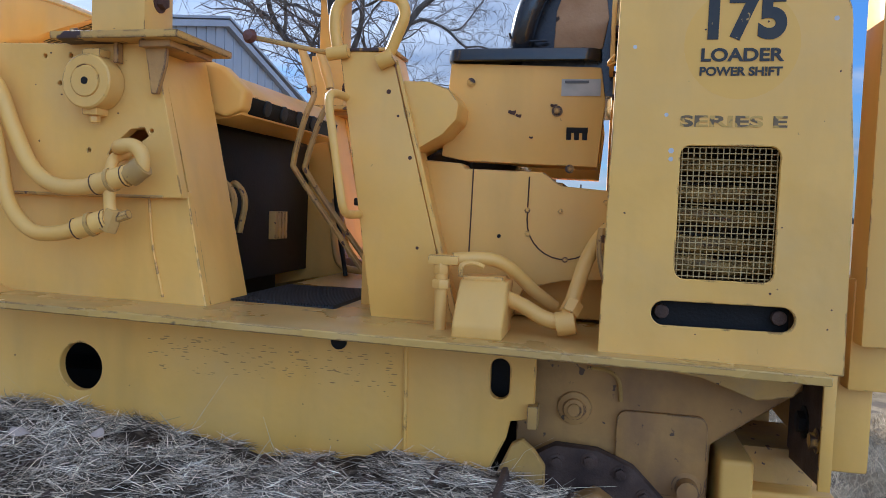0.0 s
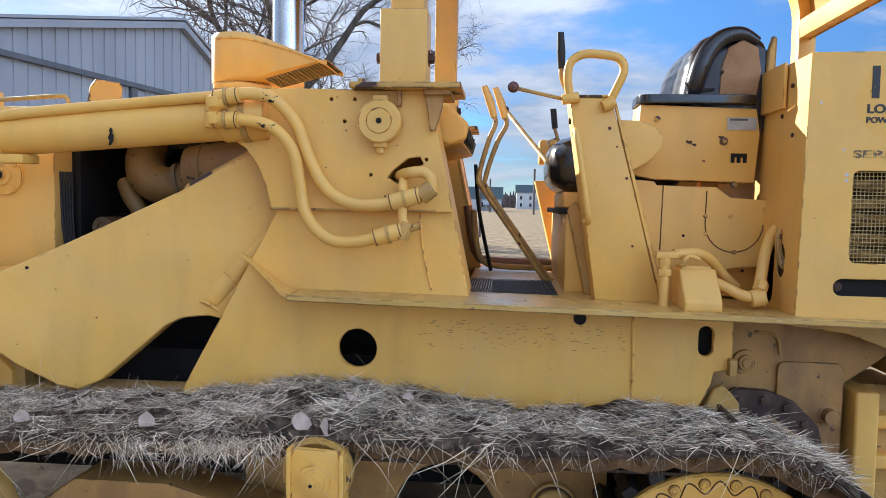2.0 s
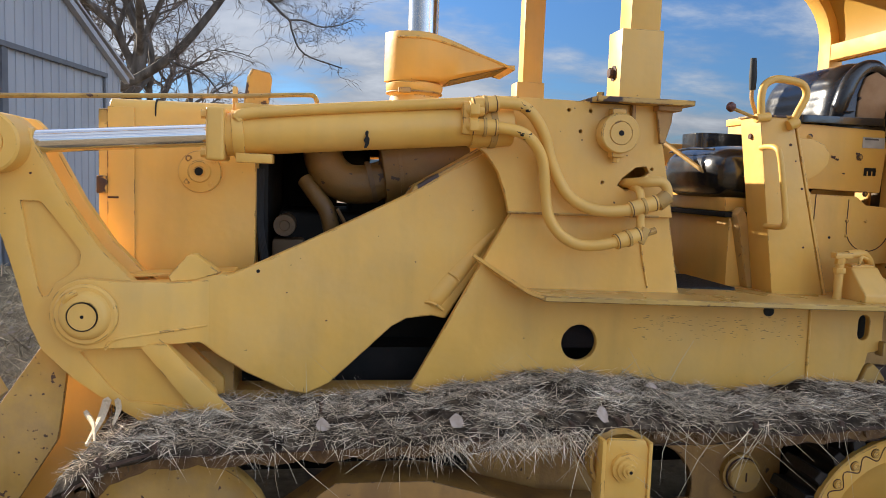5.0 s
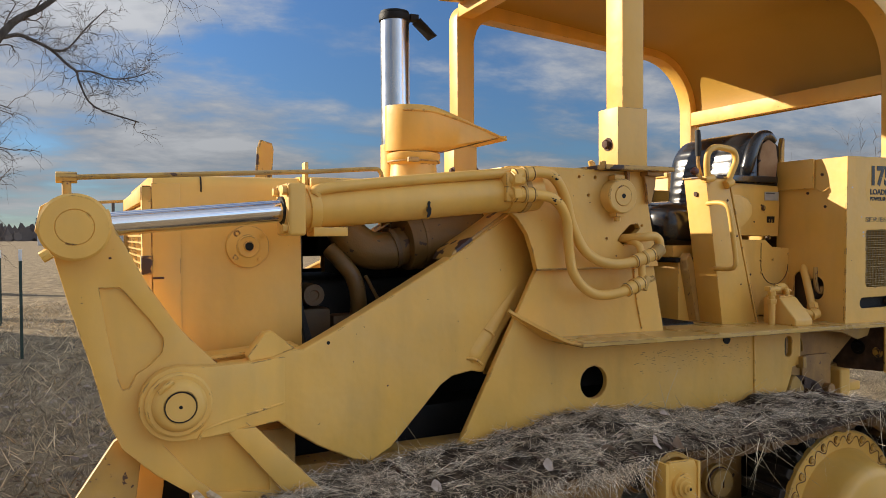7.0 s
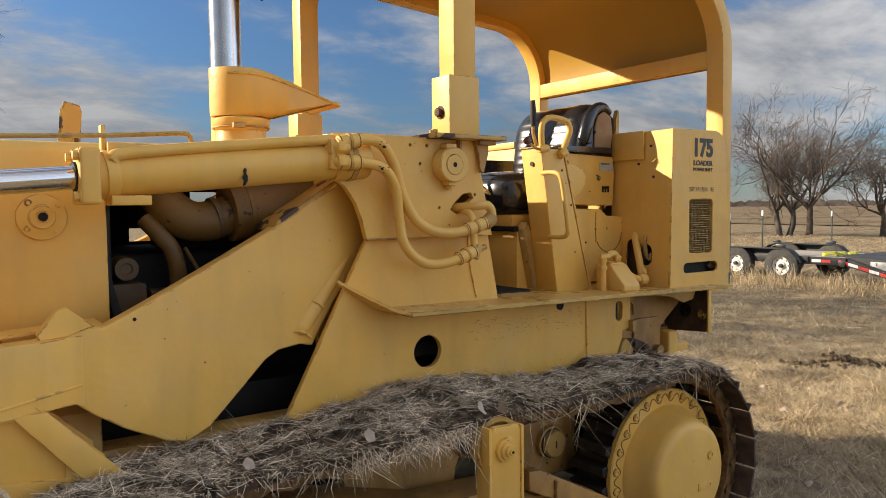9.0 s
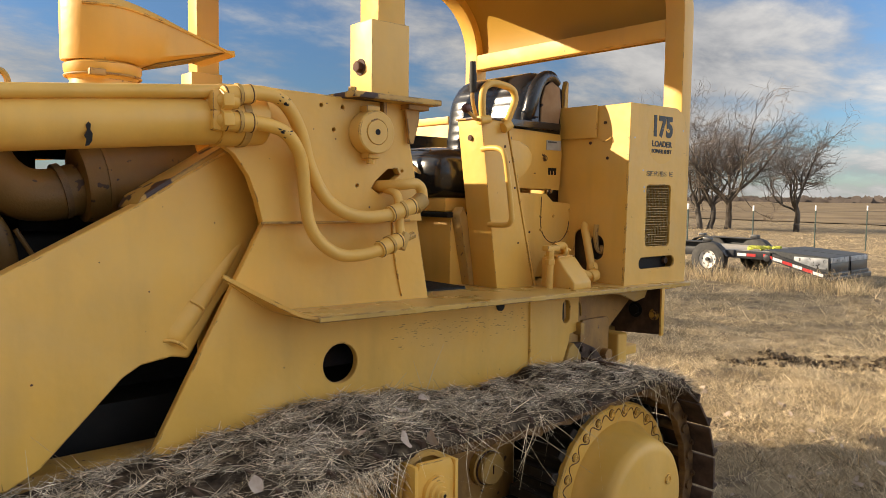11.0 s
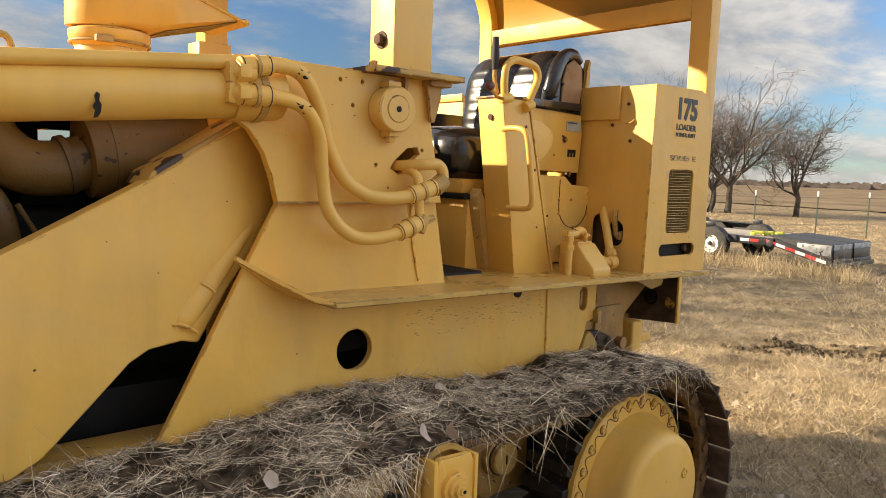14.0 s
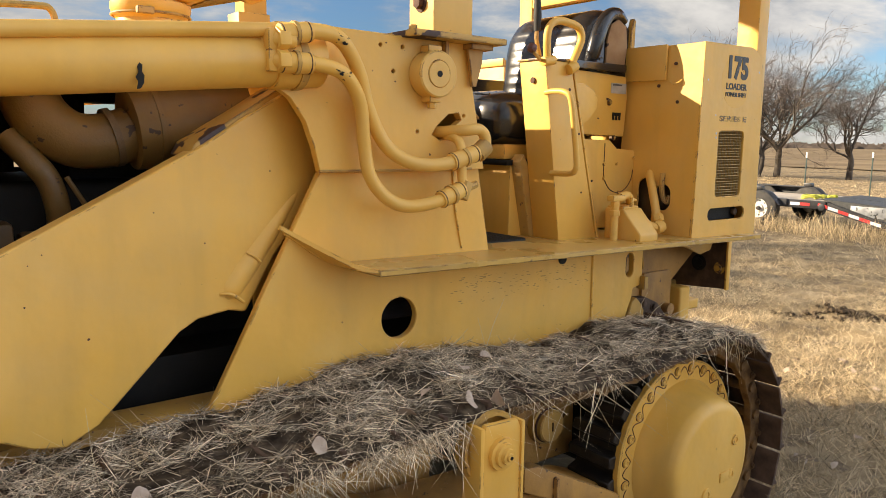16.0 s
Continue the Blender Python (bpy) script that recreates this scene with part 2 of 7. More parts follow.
rust = shader("rusty_steel", [(0.045, 0.026, 0.017), (0.085, 0.05, 0.033), (0.13, 0.085, 0.06)], 0.8, metal=0.2, scale=14, fine=160, bump=0.6, rand=0.18)
scuff = shader("rusty_scuff", [(0.36, 0.19, 0.055), (0.50, 0.285, 0.07)], 0.7, scale=30, bump=0.2)
# dark rust for chips and seams; also draws the sprocket groove's shade
rust_and_shade = shader("rusted_edge_and_shade", [(0.05, 0.022, 0.014), (0.10, 0.045, 0.025)], 0.8, scale=30, bump=0.4)
chrome = shader("chrome", [(0.62, 0.62, 0.63), (0.70, 0.70, 0.71)], 0.14, metal=1.0, scale=4, fine=20, bump=0.02, rough_var=0.06)
stack_chrome = shader("dull_chrome", [(0.52, 0.52, 0.52), (0.62, 0.62, 0.62)], 0.22, metal=1.0, scale=7, fine=40, bump=0.05, dust=((0.35, 0.30, 0.25), 0.25))
vinyl = shader("black_vinyl", [(0.010, 0.010, 0.012), (0.018, 0.018, 0.020)], 0.20, scale=10, fine=60, bump=0.05, dust=((0.10, 0.09, 0.08), 0.10), spec=0.7, rough_var=0.08, wavy=0.25)
vinyl_back = shader("ribbed_black_vinyl", [(0.010, 0.010, 0.012), (0.020, 0.020, 0.022)], 0.24, scale=10, fine=60, bump=0.05, dust=((0.10, 0.09, 0.08), 0.12), spec=0.6, wavy=0.2)
rubber = shader("black_rubber", [(0.014, 0.014, 0.014), (0.03, 0.028, 0.026)], 0.7, scale=10, bump=0.2)
foam = shader("bare_foam_board", [(0.30, 0.16, 0.07), (0.40, 0.24, 0.12)], 0.9, scale=14, fine=120, bump=0.4, spots=(0.03, 0.02, 0.015), spot_scale=12, spot_cut=0.66)
black_paint = shader("black_lettering", [(0.012, 0.012, 0.012), (0.03, 0.027, 0.02)], 0.5, scale=30, bump=0.05, spots=(0.45, 0.27, 0.06), spot_scale=70, spot_cut=0.67)
faded_letter = shader("faded_lettering", [(0.10, 0.07, 0.03), (0.20, 0.13, 0.05)], 0.55, scale=40, bump=0.05, spots=(0.55, 0.33, 0.06), spot_scale=22, spot_cut=0.47)
decal_yellow = shader("brighter_yellow_patch", [(0.74, 0.41, 0.055), (0.80, 0.445, 0.068)], 0.45, scale=4, bump=0.05)
sticker = shader("weathered_white_sticker", [(0.34, 0.32, 0.27), (0.50, 0.47, 0.40)], 0.55, scale=18, bump=0.05, spots=(0.2, 0.18, 0.15), spot_scale=40, spot_cut=0.66)
sticker_dark = shader("sticker_print", [(0.06, 0.06, 0.06), (0.12, 0.11, 0.1)], 0.5, scale=30)
white_bare = shader("bare_primer_spots", [(0.45, 0.44, 0.42), (0.6, 0.6, 0.58)], 0.6, scale=20)
wire_steel = shader("grille_wire", [(0.36, 0.25, 0.09), (0.50, 0.35, 0.13)], 0.6, metal=0.0, scale=20, bump=0.1)
core_mat = shader("radiator_core", [(0.10, 0.055, 0.02), (0.62, 0.38, 0.09)], 0.6, scale=16, bump=0.5, stretch=(1, 1, 3))
screen_mesh = shader("dirty_wire_mesh", [(0.05, 0.035, 0.022), (0.11, 0.08, 0.05)], 0.8, scale=60, fine=220, bump=0.8)
red_cap = shader("rust_red_knob", [(0.09, 0.03, 0.022), (0.14, 0.055, 0.04)], 0.5, scale=20)
copper = shader("brown_hydraulic_line", [(0.20, 0.09, 0.04), (0.28, 0.14, 0.07)], 0.5, scale=12)


# ---- mesh helpers ----
def finish(bm, angle=38):
    bmesh.ops.recalc_face_normals(bm, faces=bm.faces)
    lim = radians(angle)
    for f in bm.faces:
        f.smooth = True
    for e in bm.edges:
        if len(e.link_faces) == 2 and e.calc_face_angle(0) > lim:
            e.smooth = False


def part(name, bm, material, parent=None, label="", angle=38, keep=False):
    """Links a bmesh as one mesh object, under a thing or a part."""
    if not keep:
        finish(bm, angle)
    me = bpy.data.meshes.new(name)
    bm.to_mesh(me)
    bm.free()
    me.materials.append(material)
    return hang(new(name, me), parent, label)


def hang(ob, parent=None, label=""):
    if parent is not None:
        ob.parent = parent
        if parent.type == "EMPTY":
            ob.matrix_parent_inverse = Matrix.Translation(-Vector(parent.location))
    return tagged(ob, label) if label else ob


def base(name, x, y, z, label, category, group="", kind=""):
    ob = new(name)
    ob.empty_display_size = 0.2
    ob.location = (x, y, z)
    return tagged(ob, label, category, group, kind)


def bevelled(bm, w, seg=1, angle=30):
    if w > 0:
        es = [e for e in bm.edges if len(e.link_faces) == 2 and e.calc_face_angle(0) > radians(angle)]
        bmesh.ops.bevel(bm, geom=es, offset=w, segments=seg, affect="EDGES", profile=0.6, clamp_overlap=True)
    return bm


def box(x0, x1, y0, y1, z0, z1, w=0.004, seg=2, bm=None):
    out = bm or bmesh.new()
    b = bmesh.new()
    bmesh.ops.create_cube(b, size=1, matrix=Matrix.Translation(((x0 + x1) / 2, (y0 + y1) / 2, (z0 + z1) / 2)) @ Matrix.Diagonal((x1 - x0, y1 - y0, z1 - z0, 1)))
    bevelled(b, w, seg)
    return merge(out, b)


def merge(out, b):
    me = bpy.data.meshes.new("tmp")
    b.to_mesh(me)
    b.free()
    out.from_mesh(me)
    bpy.data.meshes.remove(me)
    return out


def plate(outer, y0, y1, holes=(), w=0.003, seg=1, axis="y", bm=None):
    """A flat plate from an outline (x, z), between y0 and y1, with openings right through it. axis x: outline (y, z); axis z: outline (x, y)."""
    out = bm or bmesh.new()
    b = bmesh.new()

    def at(p):
        return {"y": (p[0], y0, p[1]), "x": (y0, p[0], p[1]), "z": (p[0], p[1], y0)}[axis]

    edges = []
    for loop in (outer, *holes):
        vs = [b.verts.new(at(p)) for p in loop]
        edges += [b.edges.new((vs[i], vs[(i + 1) % len(vs)])) for i in range(len(vs))]
    bmesh.ops.triangle_fill(b, edges=edges, use_beauty=True)
    ext = bmesh.ops.extrude_face_region(b, geom=b.faces[:])
    d = {"y": (0, y1 - y0, 0), "x": (y1 - y0, 0, 0), "z": (0, 0, y1 - y0)}[axis]
    bmesh.ops.translate(b, verts=[v for v in ext["geom"] if isinstance(v, bmesh.types.BMVert)], vec=d)
    bmesh.ops.recalc_face_normals(b, faces=b.faces)
    bevelled(b, w, seg)
    return merge(out, b)


def ring(cx, cz, r, n=24, rz=None, a0=0.0):
    return [(cx + r * math.cos(a0 + 2 * math.pi * i / n), cz + (rz or r) * math.sin(a0 + 2 * math.pi * i / n)) for i in range(n)]


def slot_loop(x0, x1, z0, z1, n=6):
    """A stadium-shaped opening."""
    r = min(x1 - x0, z1 - z0) / 2
    return round_rect(x0, x1, z0, z1, r * 0.999, n)


def round_rect(x0, x1, z0, z1, r, n=5):
    pts = []
    for cx, cz, a in ((x1 - r, z1 - r, 0), (x0 + r, z1 - r, 90), (x0 + r, z0 + r, 180), (x1 - r, z0 + r, 270)):
        pts += [(cx + r * math.cos(radians(a + 90 * i / n)), cz + r * math.sin(radians(a + 90 * i / n))) for i in range(n + 1)]
    return pts


def cyl(p, q, r, r2=None, n=20, w=0.0, bm=None, cap=True):
    out = bm or bmesh.new()
    b = bmesh.new()
    p, q = Vector(p), Vector(q)
    m = Matrix.Translation((p + q) / 2) @ (q - p).to_track_quat("Z", "Y").to_matrix().to_4x4()
    bmesh.ops.create_cone(b, cap_ends=cap, cap_tris=False, segments=n, radius1=r, radius2=r if r2 is None else r2, depth=(q - p).length, matrix=m)
    if w:
        es = [e for e in b.edges if len(e.link_faces) == 2 and e.calc_face_angle(0) > radians(50)]
        bmesh.ops.bevel(b, geom=es, offset=w, segments=2, affect="EDGES", profile=0.6)
    return merge(out, b)


def spline(pts, per=6):
    """Catmull-Rom through the points."""
    P = [Vector(p) for p in pts]
    P = [2 * P[0] - P[1], *P, 2 * P[-1] - P[-2]]
    res = []
    for i in range(1, len(P) - 2):
        a, b, c, d = P[i - 1 : i + 3]
        for k in range(per):
            t = k / per
            res.append(0.5 * (2 * b + (c - a) * t + (2 * a - 5 * b + 4 * c - d) * t * t + (3 * b - a - 3 * c + d) * t ** 3))
    return [*res, P[-2]]


def tube(pts, r, n=10, per=6, bm=None, smooth=True):
    """A round bar or hose along points; r one radius or one a point."""
    bm = bm or bmesh.new()
    path = spline(pts, per) if smooth else [Vector(p) for p in pts]
    rs = [r] * len(path) if not isinstance(r, (list, tuple)) else [float(np.interp(i / (len(path) - 1), np.linspace(0, 1, len(r)), r)) for i in range(len(path))]
    rows, side = [], None
    for i, p in enumerate(path):
        t = (path[min(i + 1, len(path) - 1)] - path[max(i - 1, 0)]).normalized()
        side = t.orthogonal().normalized() if side is None else (side - t * side.dot(t)).normalized()
        up = t.cross(side)
        rows.append([bm.verts.new(p + rs[i] * (math.cos(2 * math.pi * k / n) * side + math.sin(2 * math.pi * k / n) * up)) for k in range(n)])
    for a, b in zip(rows, rows[1:]):
        for k in range(n):
            bm.faces.new((a[k], a[(k + 1) % n], b[(k + 1) % n], b[k]))
    bm.faces.new(rows[0][::-1])
    bm.faces.new(rows[-1])
    return bm


def lathe(profile, centre, axis="y", n=28, bm=None, closed=False):
    """A turned body: profile of (radius, along)."""
    bm = bm or bmesh.new()
    rows = []
    for r, d in profile:
        row = []
        for k in range(n):
            c, s = math.cos(2 * math.pi * k / n) * r, math.sin(2 * math.pi * k / n) * r
            v = {"y": (c, d, s), "x": (d, c, s), "z": (c, s, d)}[axis]
            row.append(bm.verts.new(Vector(centre) + Vector(v)))
        rows.append(row)
    for a, b in zip(rows, rows[1:] + rows[:1] if closed else rows[1:]):
        for k in range(n):
            bm.faces.new((a[k], a[(k + 1) % n], b[(k + 1) % n], b[k]))
    if not closed:
        bm.faces.new(rows[0][::-1])
        bm.faces.new(rows[-1])
    return bm


def hexbolt(p, d, r=0.014, h=0.012, bm=None):
    p, d = Vector(p), Vector(d).normalized()
    bm = cyl(p, p + d * 0.003, r * 1.5, n=14, bm=bm)
    return cyl(p, p + d * h, r, n=6, w=0.001, bm=bm)


def sheared(bm, k, x0, y0=0.0):
    """Slides the mesh sideways with its length."""
    for v in bm.verts:
        v.co.y += y0 + k * (v.co.x - x0)
    return bm


MID = 0.80                             # the machine's middle line


def mirrored(bm):
    out = bm.copy()
    for v in out.verts:
        v.co.y = 2 * MID - v.co.y
    bmesh.ops.reverse_faces(out, faces=out.faces)
    return out


def letters(text, x, y, z, size, width, material, parent, label="", bold=0.03):
    """Raised built-in-font letters on a face that looks towards -y."""
    cu = bpy.data.curves.new("t", "FONT")
    cu.body, cu.size, cu.extrude, cu.align_x, cu.align_y = text, size, 0.0012, "CENTER", "BOTTOM"
    cu.offset = size * bold
    tmp = bpy.data.objects.new("t", cu)
    scene.collection.objects.link(tmp)
    bpy.context.view_layer.update()
    me = bpy.data.meshes.new_from_object(tmp)
    bpy.data.objects.remove(tmp)
    xs = [v.co.x for v in me.vertices]
    ys = [v.co.y for v in me.vertices]
    k = width / (max(xs) - min(xs))
    kz = size / (max(ys) - min(ys))
    y_lo = min(ys)
    for v in me.vertices:
        cx, cy, cz = v.co
        v.co = (x + cx * k, y - cz, z + (cy - y_lo) * kz)
    whole = bmesh.new()
    whole.from_mesh(me)
    bpy.data.meshes.remove(me)
    todo, glyphs = set(whole.verts), []
    while todo:
        stack, isle = [todo.pop()], []
        while stack:
            v = stack.pop()
            isle.append(v)
            for e in v.link_edges:
                w = e.other_vert(v)
                if w in todo:
                    todo.remove(w)
                    stack.append(w)
        glyphs.append(isle)
    for isle in sorted(glyphs, key=lambda g: min(v.co.x for v in g)):
        idx = {v: k for k, v in enumerate(isle)}
        faces = {f for v in isle for f in v.link_faces}
        gm = bpy.data.meshes.new("letter")
        gm.from_pydata([tuple(v.co) for v in isle], [], [[idx[v] for v in f.verts] for f in sorted(faces, key=lambda f: f.index)])
        gm.materials.append(material)
        hang(new("letter", gm), parent, label)
    whole.free()



# ---- ground ----
def rut_side(x, y):
    """Metres across the broken rut behind the loader, and along it."""
    u, v = x - 5.1, y - 1.16
    return u * 0.777 + v * 0.629, u * 0.629 - v * 0.777


def rut(x, y):
    """A bank of turned-up earth with a hollow in front of it."""
    s, t = rut_side(x, y)
    if abs(s) > 1.0 or not -0.5 < t < 5.0:
        return 0.0
    s += 0.10 * noise.noise((t * 1.7, 0.0, 3.0))
    k = min(1.0, (t + 0.5) / 0.35, (5.0 - t) / 1.5) * (0.75 + 0.5 * noise.noise((t * 3.0, 1.0, 3.0)))
    return k * (0.075 * math.exp(-((s - 0.16) / 0.15) ** 2) - 0.045 * math.exp(-((s + 0.08) / 0.13) ** 2))


def height(x, y):
    """Gentle unevenness of the field; level under the loader."""
    d = max(0.0, math.hypot((x + 0.8) / 2.6, (y - 0.8) / 1.6) - 1)
    k = min(1.0, d / 2)
    lumps = max(0.0, min(1.0, (x - 1.6) / 0.8, (9.0 - x) / 1.5))
    return rut(x, y) + lumps * (0.05 * noise.noise((x * 2.1, y * 1.2, 5.0)) + 0.03 * noise.noise((x * 4.5, y * 4.0, 8.0))) + k * (0.07 * noise.noise((x * 0.35, y * 0.35, 0.3)) + 0.03 * noise.noise((x * 1.3, y * 1.3, 2.0)))


soil = shader("dry_field_ground", [(0.13, 0.095, 0.055), (0.23, 0.172, 0.10), (0.35, 0.27, 0.165)], 0.95, scale=2.6, fine=30, bump=1.0, spots=(0.16, 0.12, 0.08), spot_scale=3.4, spot_cut=0.58, spec=0.1, dust=((0.38, 0.295, 0.18), 0.6), dust_scale=14)


def ground_sheet():
    """One sheet, finer near the loader, out to the horizon."""
    def steps():
        near = sorted({round(float(v), 3) for v in (*np.arange(-14, 26.01, 0.16), *np.arange(-1.0, 7.0, 0.1))})
        far, s = [], 0.6
        v = 26.0
        while v < 3000:
            v += s
            s *= 1.28
            far.append(v)
        lo, s, v = [], 0.6, -14.0
        while v > -3000:
            v -= s
            s *= 1.28
            lo.append(v)
        return lo[::-1] + near + far
    xs, ys = steps(), steps()
    verts = [(x, y, height(x, y) if abs(x) < 60 and abs(y) < 60 else 0.0) for y in ys for x in xs]
    n = len(xs)
    faces = [(j * n + i, j * n + i + 1, (j + 1) * n + i + 1, (j + 1) * n + i) for j in range(len(ys) - 1) for i in range(n - 1)]
    me = bpy.data.meshes.new("ground")
    me.from_pydata(verts, [], faces)
    for p in me.polygons:
        p.use_smooth = True
    me.materials.append(soil)
    return tagged(new("ground", me), "dry winter field of tan dead grass and bare soil", "ground", kind="structure")


ground_sheet()


# ---- track loader ----
loader = base("track_loader", -0.8, MID, 0.0, "faded yellow crawler track loader with roll-over canopy, parked on dry grass", "track loader")


def both(name, bm, material, parent, label="", angle=38):
    """The part and its twin on the machine's other side."""
    twin = mirrored(bm)
    a = part(name, bm, material, parent, label, angle)
    part(name, twin, material, parent, label, angle)
    return a


DECK = 1.25


def deck_z(x):
    return 1.262 - 0.0175 * x


# side frame below the deck, with its round and oval openings and the burnt notch at its rear
side = [(-1.64, 0.72), (0.44, 0.72), (0.44, 0.86), (0.49, 0.97), (0.50, 1.02), (0.565, 1.03), (0.565, 1.225), (-0.42, 1.262), (-0.49, 1.62), (-1.155, 1.625)]
holes = [ring(-0.851, 1.064, 0.076, 28), slot_loop(0.44, 0.495, 1.078, 1.192)]
both("side_plate", plate(side, 0.0, 0.03, holes, w=0.003), paint, loader, "broad yellow side plate with a round hole")
# added near-black sheet stands in for shade inside the oval opening
both("dark_backing", box(0.36, 0.54, 0.075, 0.085, 1.04, 1.22, 0.002), dark_metal, loader)
both("rear_ear", plate([(0.468, 0.72), (0.60, 0.72), (0.60, 0.90), (0.57, 0.94), (0.535, 0.97), (0.505, 0.955), (0.468, 0.87)], 0.004, 0.035, w=0.004), paint_dusty_shaded, loader)
both("weld_bead", tube([(0.205, -0.001, 0.74), (0.203, -0.002, 0.95), (0.198, -0.001, 1.235)], 0.007, 8), paint, loader)
both("lug", box(0.548, 0.578, -0.03, 0.02, 1.01, 1.075, 0.006), paint_dusty_shaded, loader)
# seat of the loader tower: upper plate, inner plate, rear closing plate
tower = [(-1.185, 1.60), (-0.487, 1.60), (-0.547, 1.88), (-0.585, 2.052), (-1.10, 2.058), (-1.18, 2.06), (-1.33, 2.055), (-1.40, 2.02), (-1.40, 1.93), (-1.355, 1.875), (-1.285, 1.83), (-1.235, 1.76), (-1.205, 1.68)]
t_holes = [ring(-0.903, 1.935, 0.0075, 10), ring(-0.955, 2.018, 0.0075, 10), ring(-0.865, 2.018, 0.0075, 10), ring(-0.80, 1.735, 0.006, 10), ring(-0.59, 1.795, 0.007, 10),
           [(-0.735, 1.725), (-0.715, 1.755), (-0.66, 1.80), (-0.615, 1.805), (-0.60, 1.78), (-0.635, 1.755), (-0.66, 1.72), (-0.70, 1.705)]]
both("tower_plate", plate(tower, -0.032, 0.002, t_holes, w=0.003), paint, loader, "loader tower plate with bolt holes")
both("tower_inner_plate", plate([(-1.30, 1.10), (-0.43, 1.275), (-0.595, 2.05), (-1.30, 2.05)], 0.24, 0.262, w=0.003), paint, loader)
bm = bmesh.new()
vs = [bm.verts.new(p) for p in ((-0.438, 0.03, 1.275), (-0.604, 0.002, 2.05), (-0.604, 0.262, 2.05), (-0.438, 0.262, 1.275))]
f = bm.faces.new(vs)
ext = bmesh.ops.extrude_face_region(bm, geom=[f])
bmesh.ops.translate(bm, verts=[v for v in ext["geom"] if isinstance(v, bmesh.types.BMVert)], vec=(0.016, 0, 0.003))
both("tower_rear_plate", bm, paint, loader)
both("tower_top_plate", box(-1.36, -0.60, -0.02, 0.25, 2.035, 2.05, 0.003), paint, loader)
both("tower_weld", tube([(-0.565, -0.003, 1.30), (-0.60, -0.004, 1.45), (-0.615, -0.004, 1.60)], 0.004, 6), paint, loader)
seam = bmesh.new()
tube([(-1.19, -0.033, 1.602), (-0.9, -0.034, 1.600), (-0.55, -0.033, 1.602)], 0.005, 6, bm=seam)
both("tower_seam", seam, paint_dusty_shaded, loader)

# lift pivot boss on the tower
bm = lathe([(0.0, -0.106), (0.012, -0.106), (0.044, -0.106), (0.046, -0.100), (0.048, -0.103), (0.075, -0.103), (0.080, -0.098), (0.080, -0.035), (0.0, -0.03)], (-0.76, 0, 1.931), n=36)
boss = part("pivot_boss", bm, paint, loader, "round pivot boss")
part("grease_hole", cyl((-0.76, -0.104, 1.931), (-0.76, -0.1075, 1.931), 0.011, n=14), dark_metal, boss)
part("boss_lug", box(-0.785, -0.735, -0.085, -0.03, 1.835, 1.862, 0.006), paint, boss)
part("lug_bolt", cyl((-0.76, -0.06, 1.835), (-0.76, -0.06, 1.815), 0.016, n=6, w=0.002), paint, boss)
part("boss_cap", box(-0.79, -0.73, -0.08, -0.03, 2.005, 2.03, 0.006), paint, boss)
both("inner_boss", cyl((-0.76, 0.0, 1.931), (-0.76, 0.25, 1.931), 0.09, n=24), paint_dusty_shaded, loader)

# deck and its turned-up front end
bm = bmesh.new()
outline = [(-1.072, -0.212), (1.245, -0.212), (1.245, 0.0), (1.245, 1.6), (1.245, 1.812), (-1.072, 1.812), (-1.085, 1.6), (-1.085, 1.595), (-0.45, 1.595), (-0.45, 0.005), (-1.085, 0.005)]
plate(outline, -0.011, 0.011, w=0.003, axis="z", bm=bm)
for v in bm.verts:
    v.co.z += deck_z(v.co.x)
deck = part("deck", bm, paint_deck, loader, "flat yellow deck plate with a worn edge")
bm = bmesh.new()
rows = []
for i in range(15):
    t = i / 14
    x = -1.315 + 0.235 * t
    z = 1.432 - 0.166 * (t - 0.16 * max(0.0, (t - 0.7) / 0.3) ** 2)
    out = -0.012 - 0.20 * (0.25 * t + 0.75 * t ** 1.6)
    rows.append([bm.verts.new(p) for p in ((x, 0.0, z), (x + 0.02 * t, out, z), (x + 0.02 * t - 0.004, out, z - 0.013), (x - 0.006, 0.0, z - 0.014))])
for a, b in zip(rows, rows[1:]):
    for k in range(4):
        bm.faces.new((a[k], a[(k + 1) % 4], b[(k + 1) % 4], b[k]))
bm.faces.new(rows[0][::-1])
bm.faces.new(rows[-1])
both("deck_front_flare", bm, paint, loader, "bent-up front end of the deck plate")
both("deck_gusset_bead", tube([(-1.30, -0.004, 1.405), (-1.10, -0.004, 1.285), (-0.8, -0.004, 1.284)], 0.006, 6), paint, loader)
deckhole = plate(ring(0.0, 1.207, 0.024, 16), -0.006, 0.001, w=0)
part("drain_hole", deckhole, dark_metal, loader)
# ribbed step mat on the floor
prof = [(-0.445, 1.272)]
for i in range(34):
    x = -0.44 + i * 0.0125
    prof += [(x, 1.279), (x + 0.001, 1.286), (x + 0.007, 1.286), (x + 0.008, 1.279)]
prof += [(-0.012, 1.272)]
bm = plate([(x * 0.86 - 0.06, z) for x, z in prof], 0.15, 0.63, w=0)
part("floor_mat", bm, rubber, deck, "black ribbed floor mat")

# ROPS canopy
rops = part("rops_sleeve", box(-0.765, -0.59, -0.072, 0.072, 2.07, 2.345, 0.006), paint, loader, "bolted post sleeve of the canopy")
part("rops_sleeve", box(-0.765, -0.59, 1.588, 1.732, 2.07, 2.345, 0.006), paint, loader)


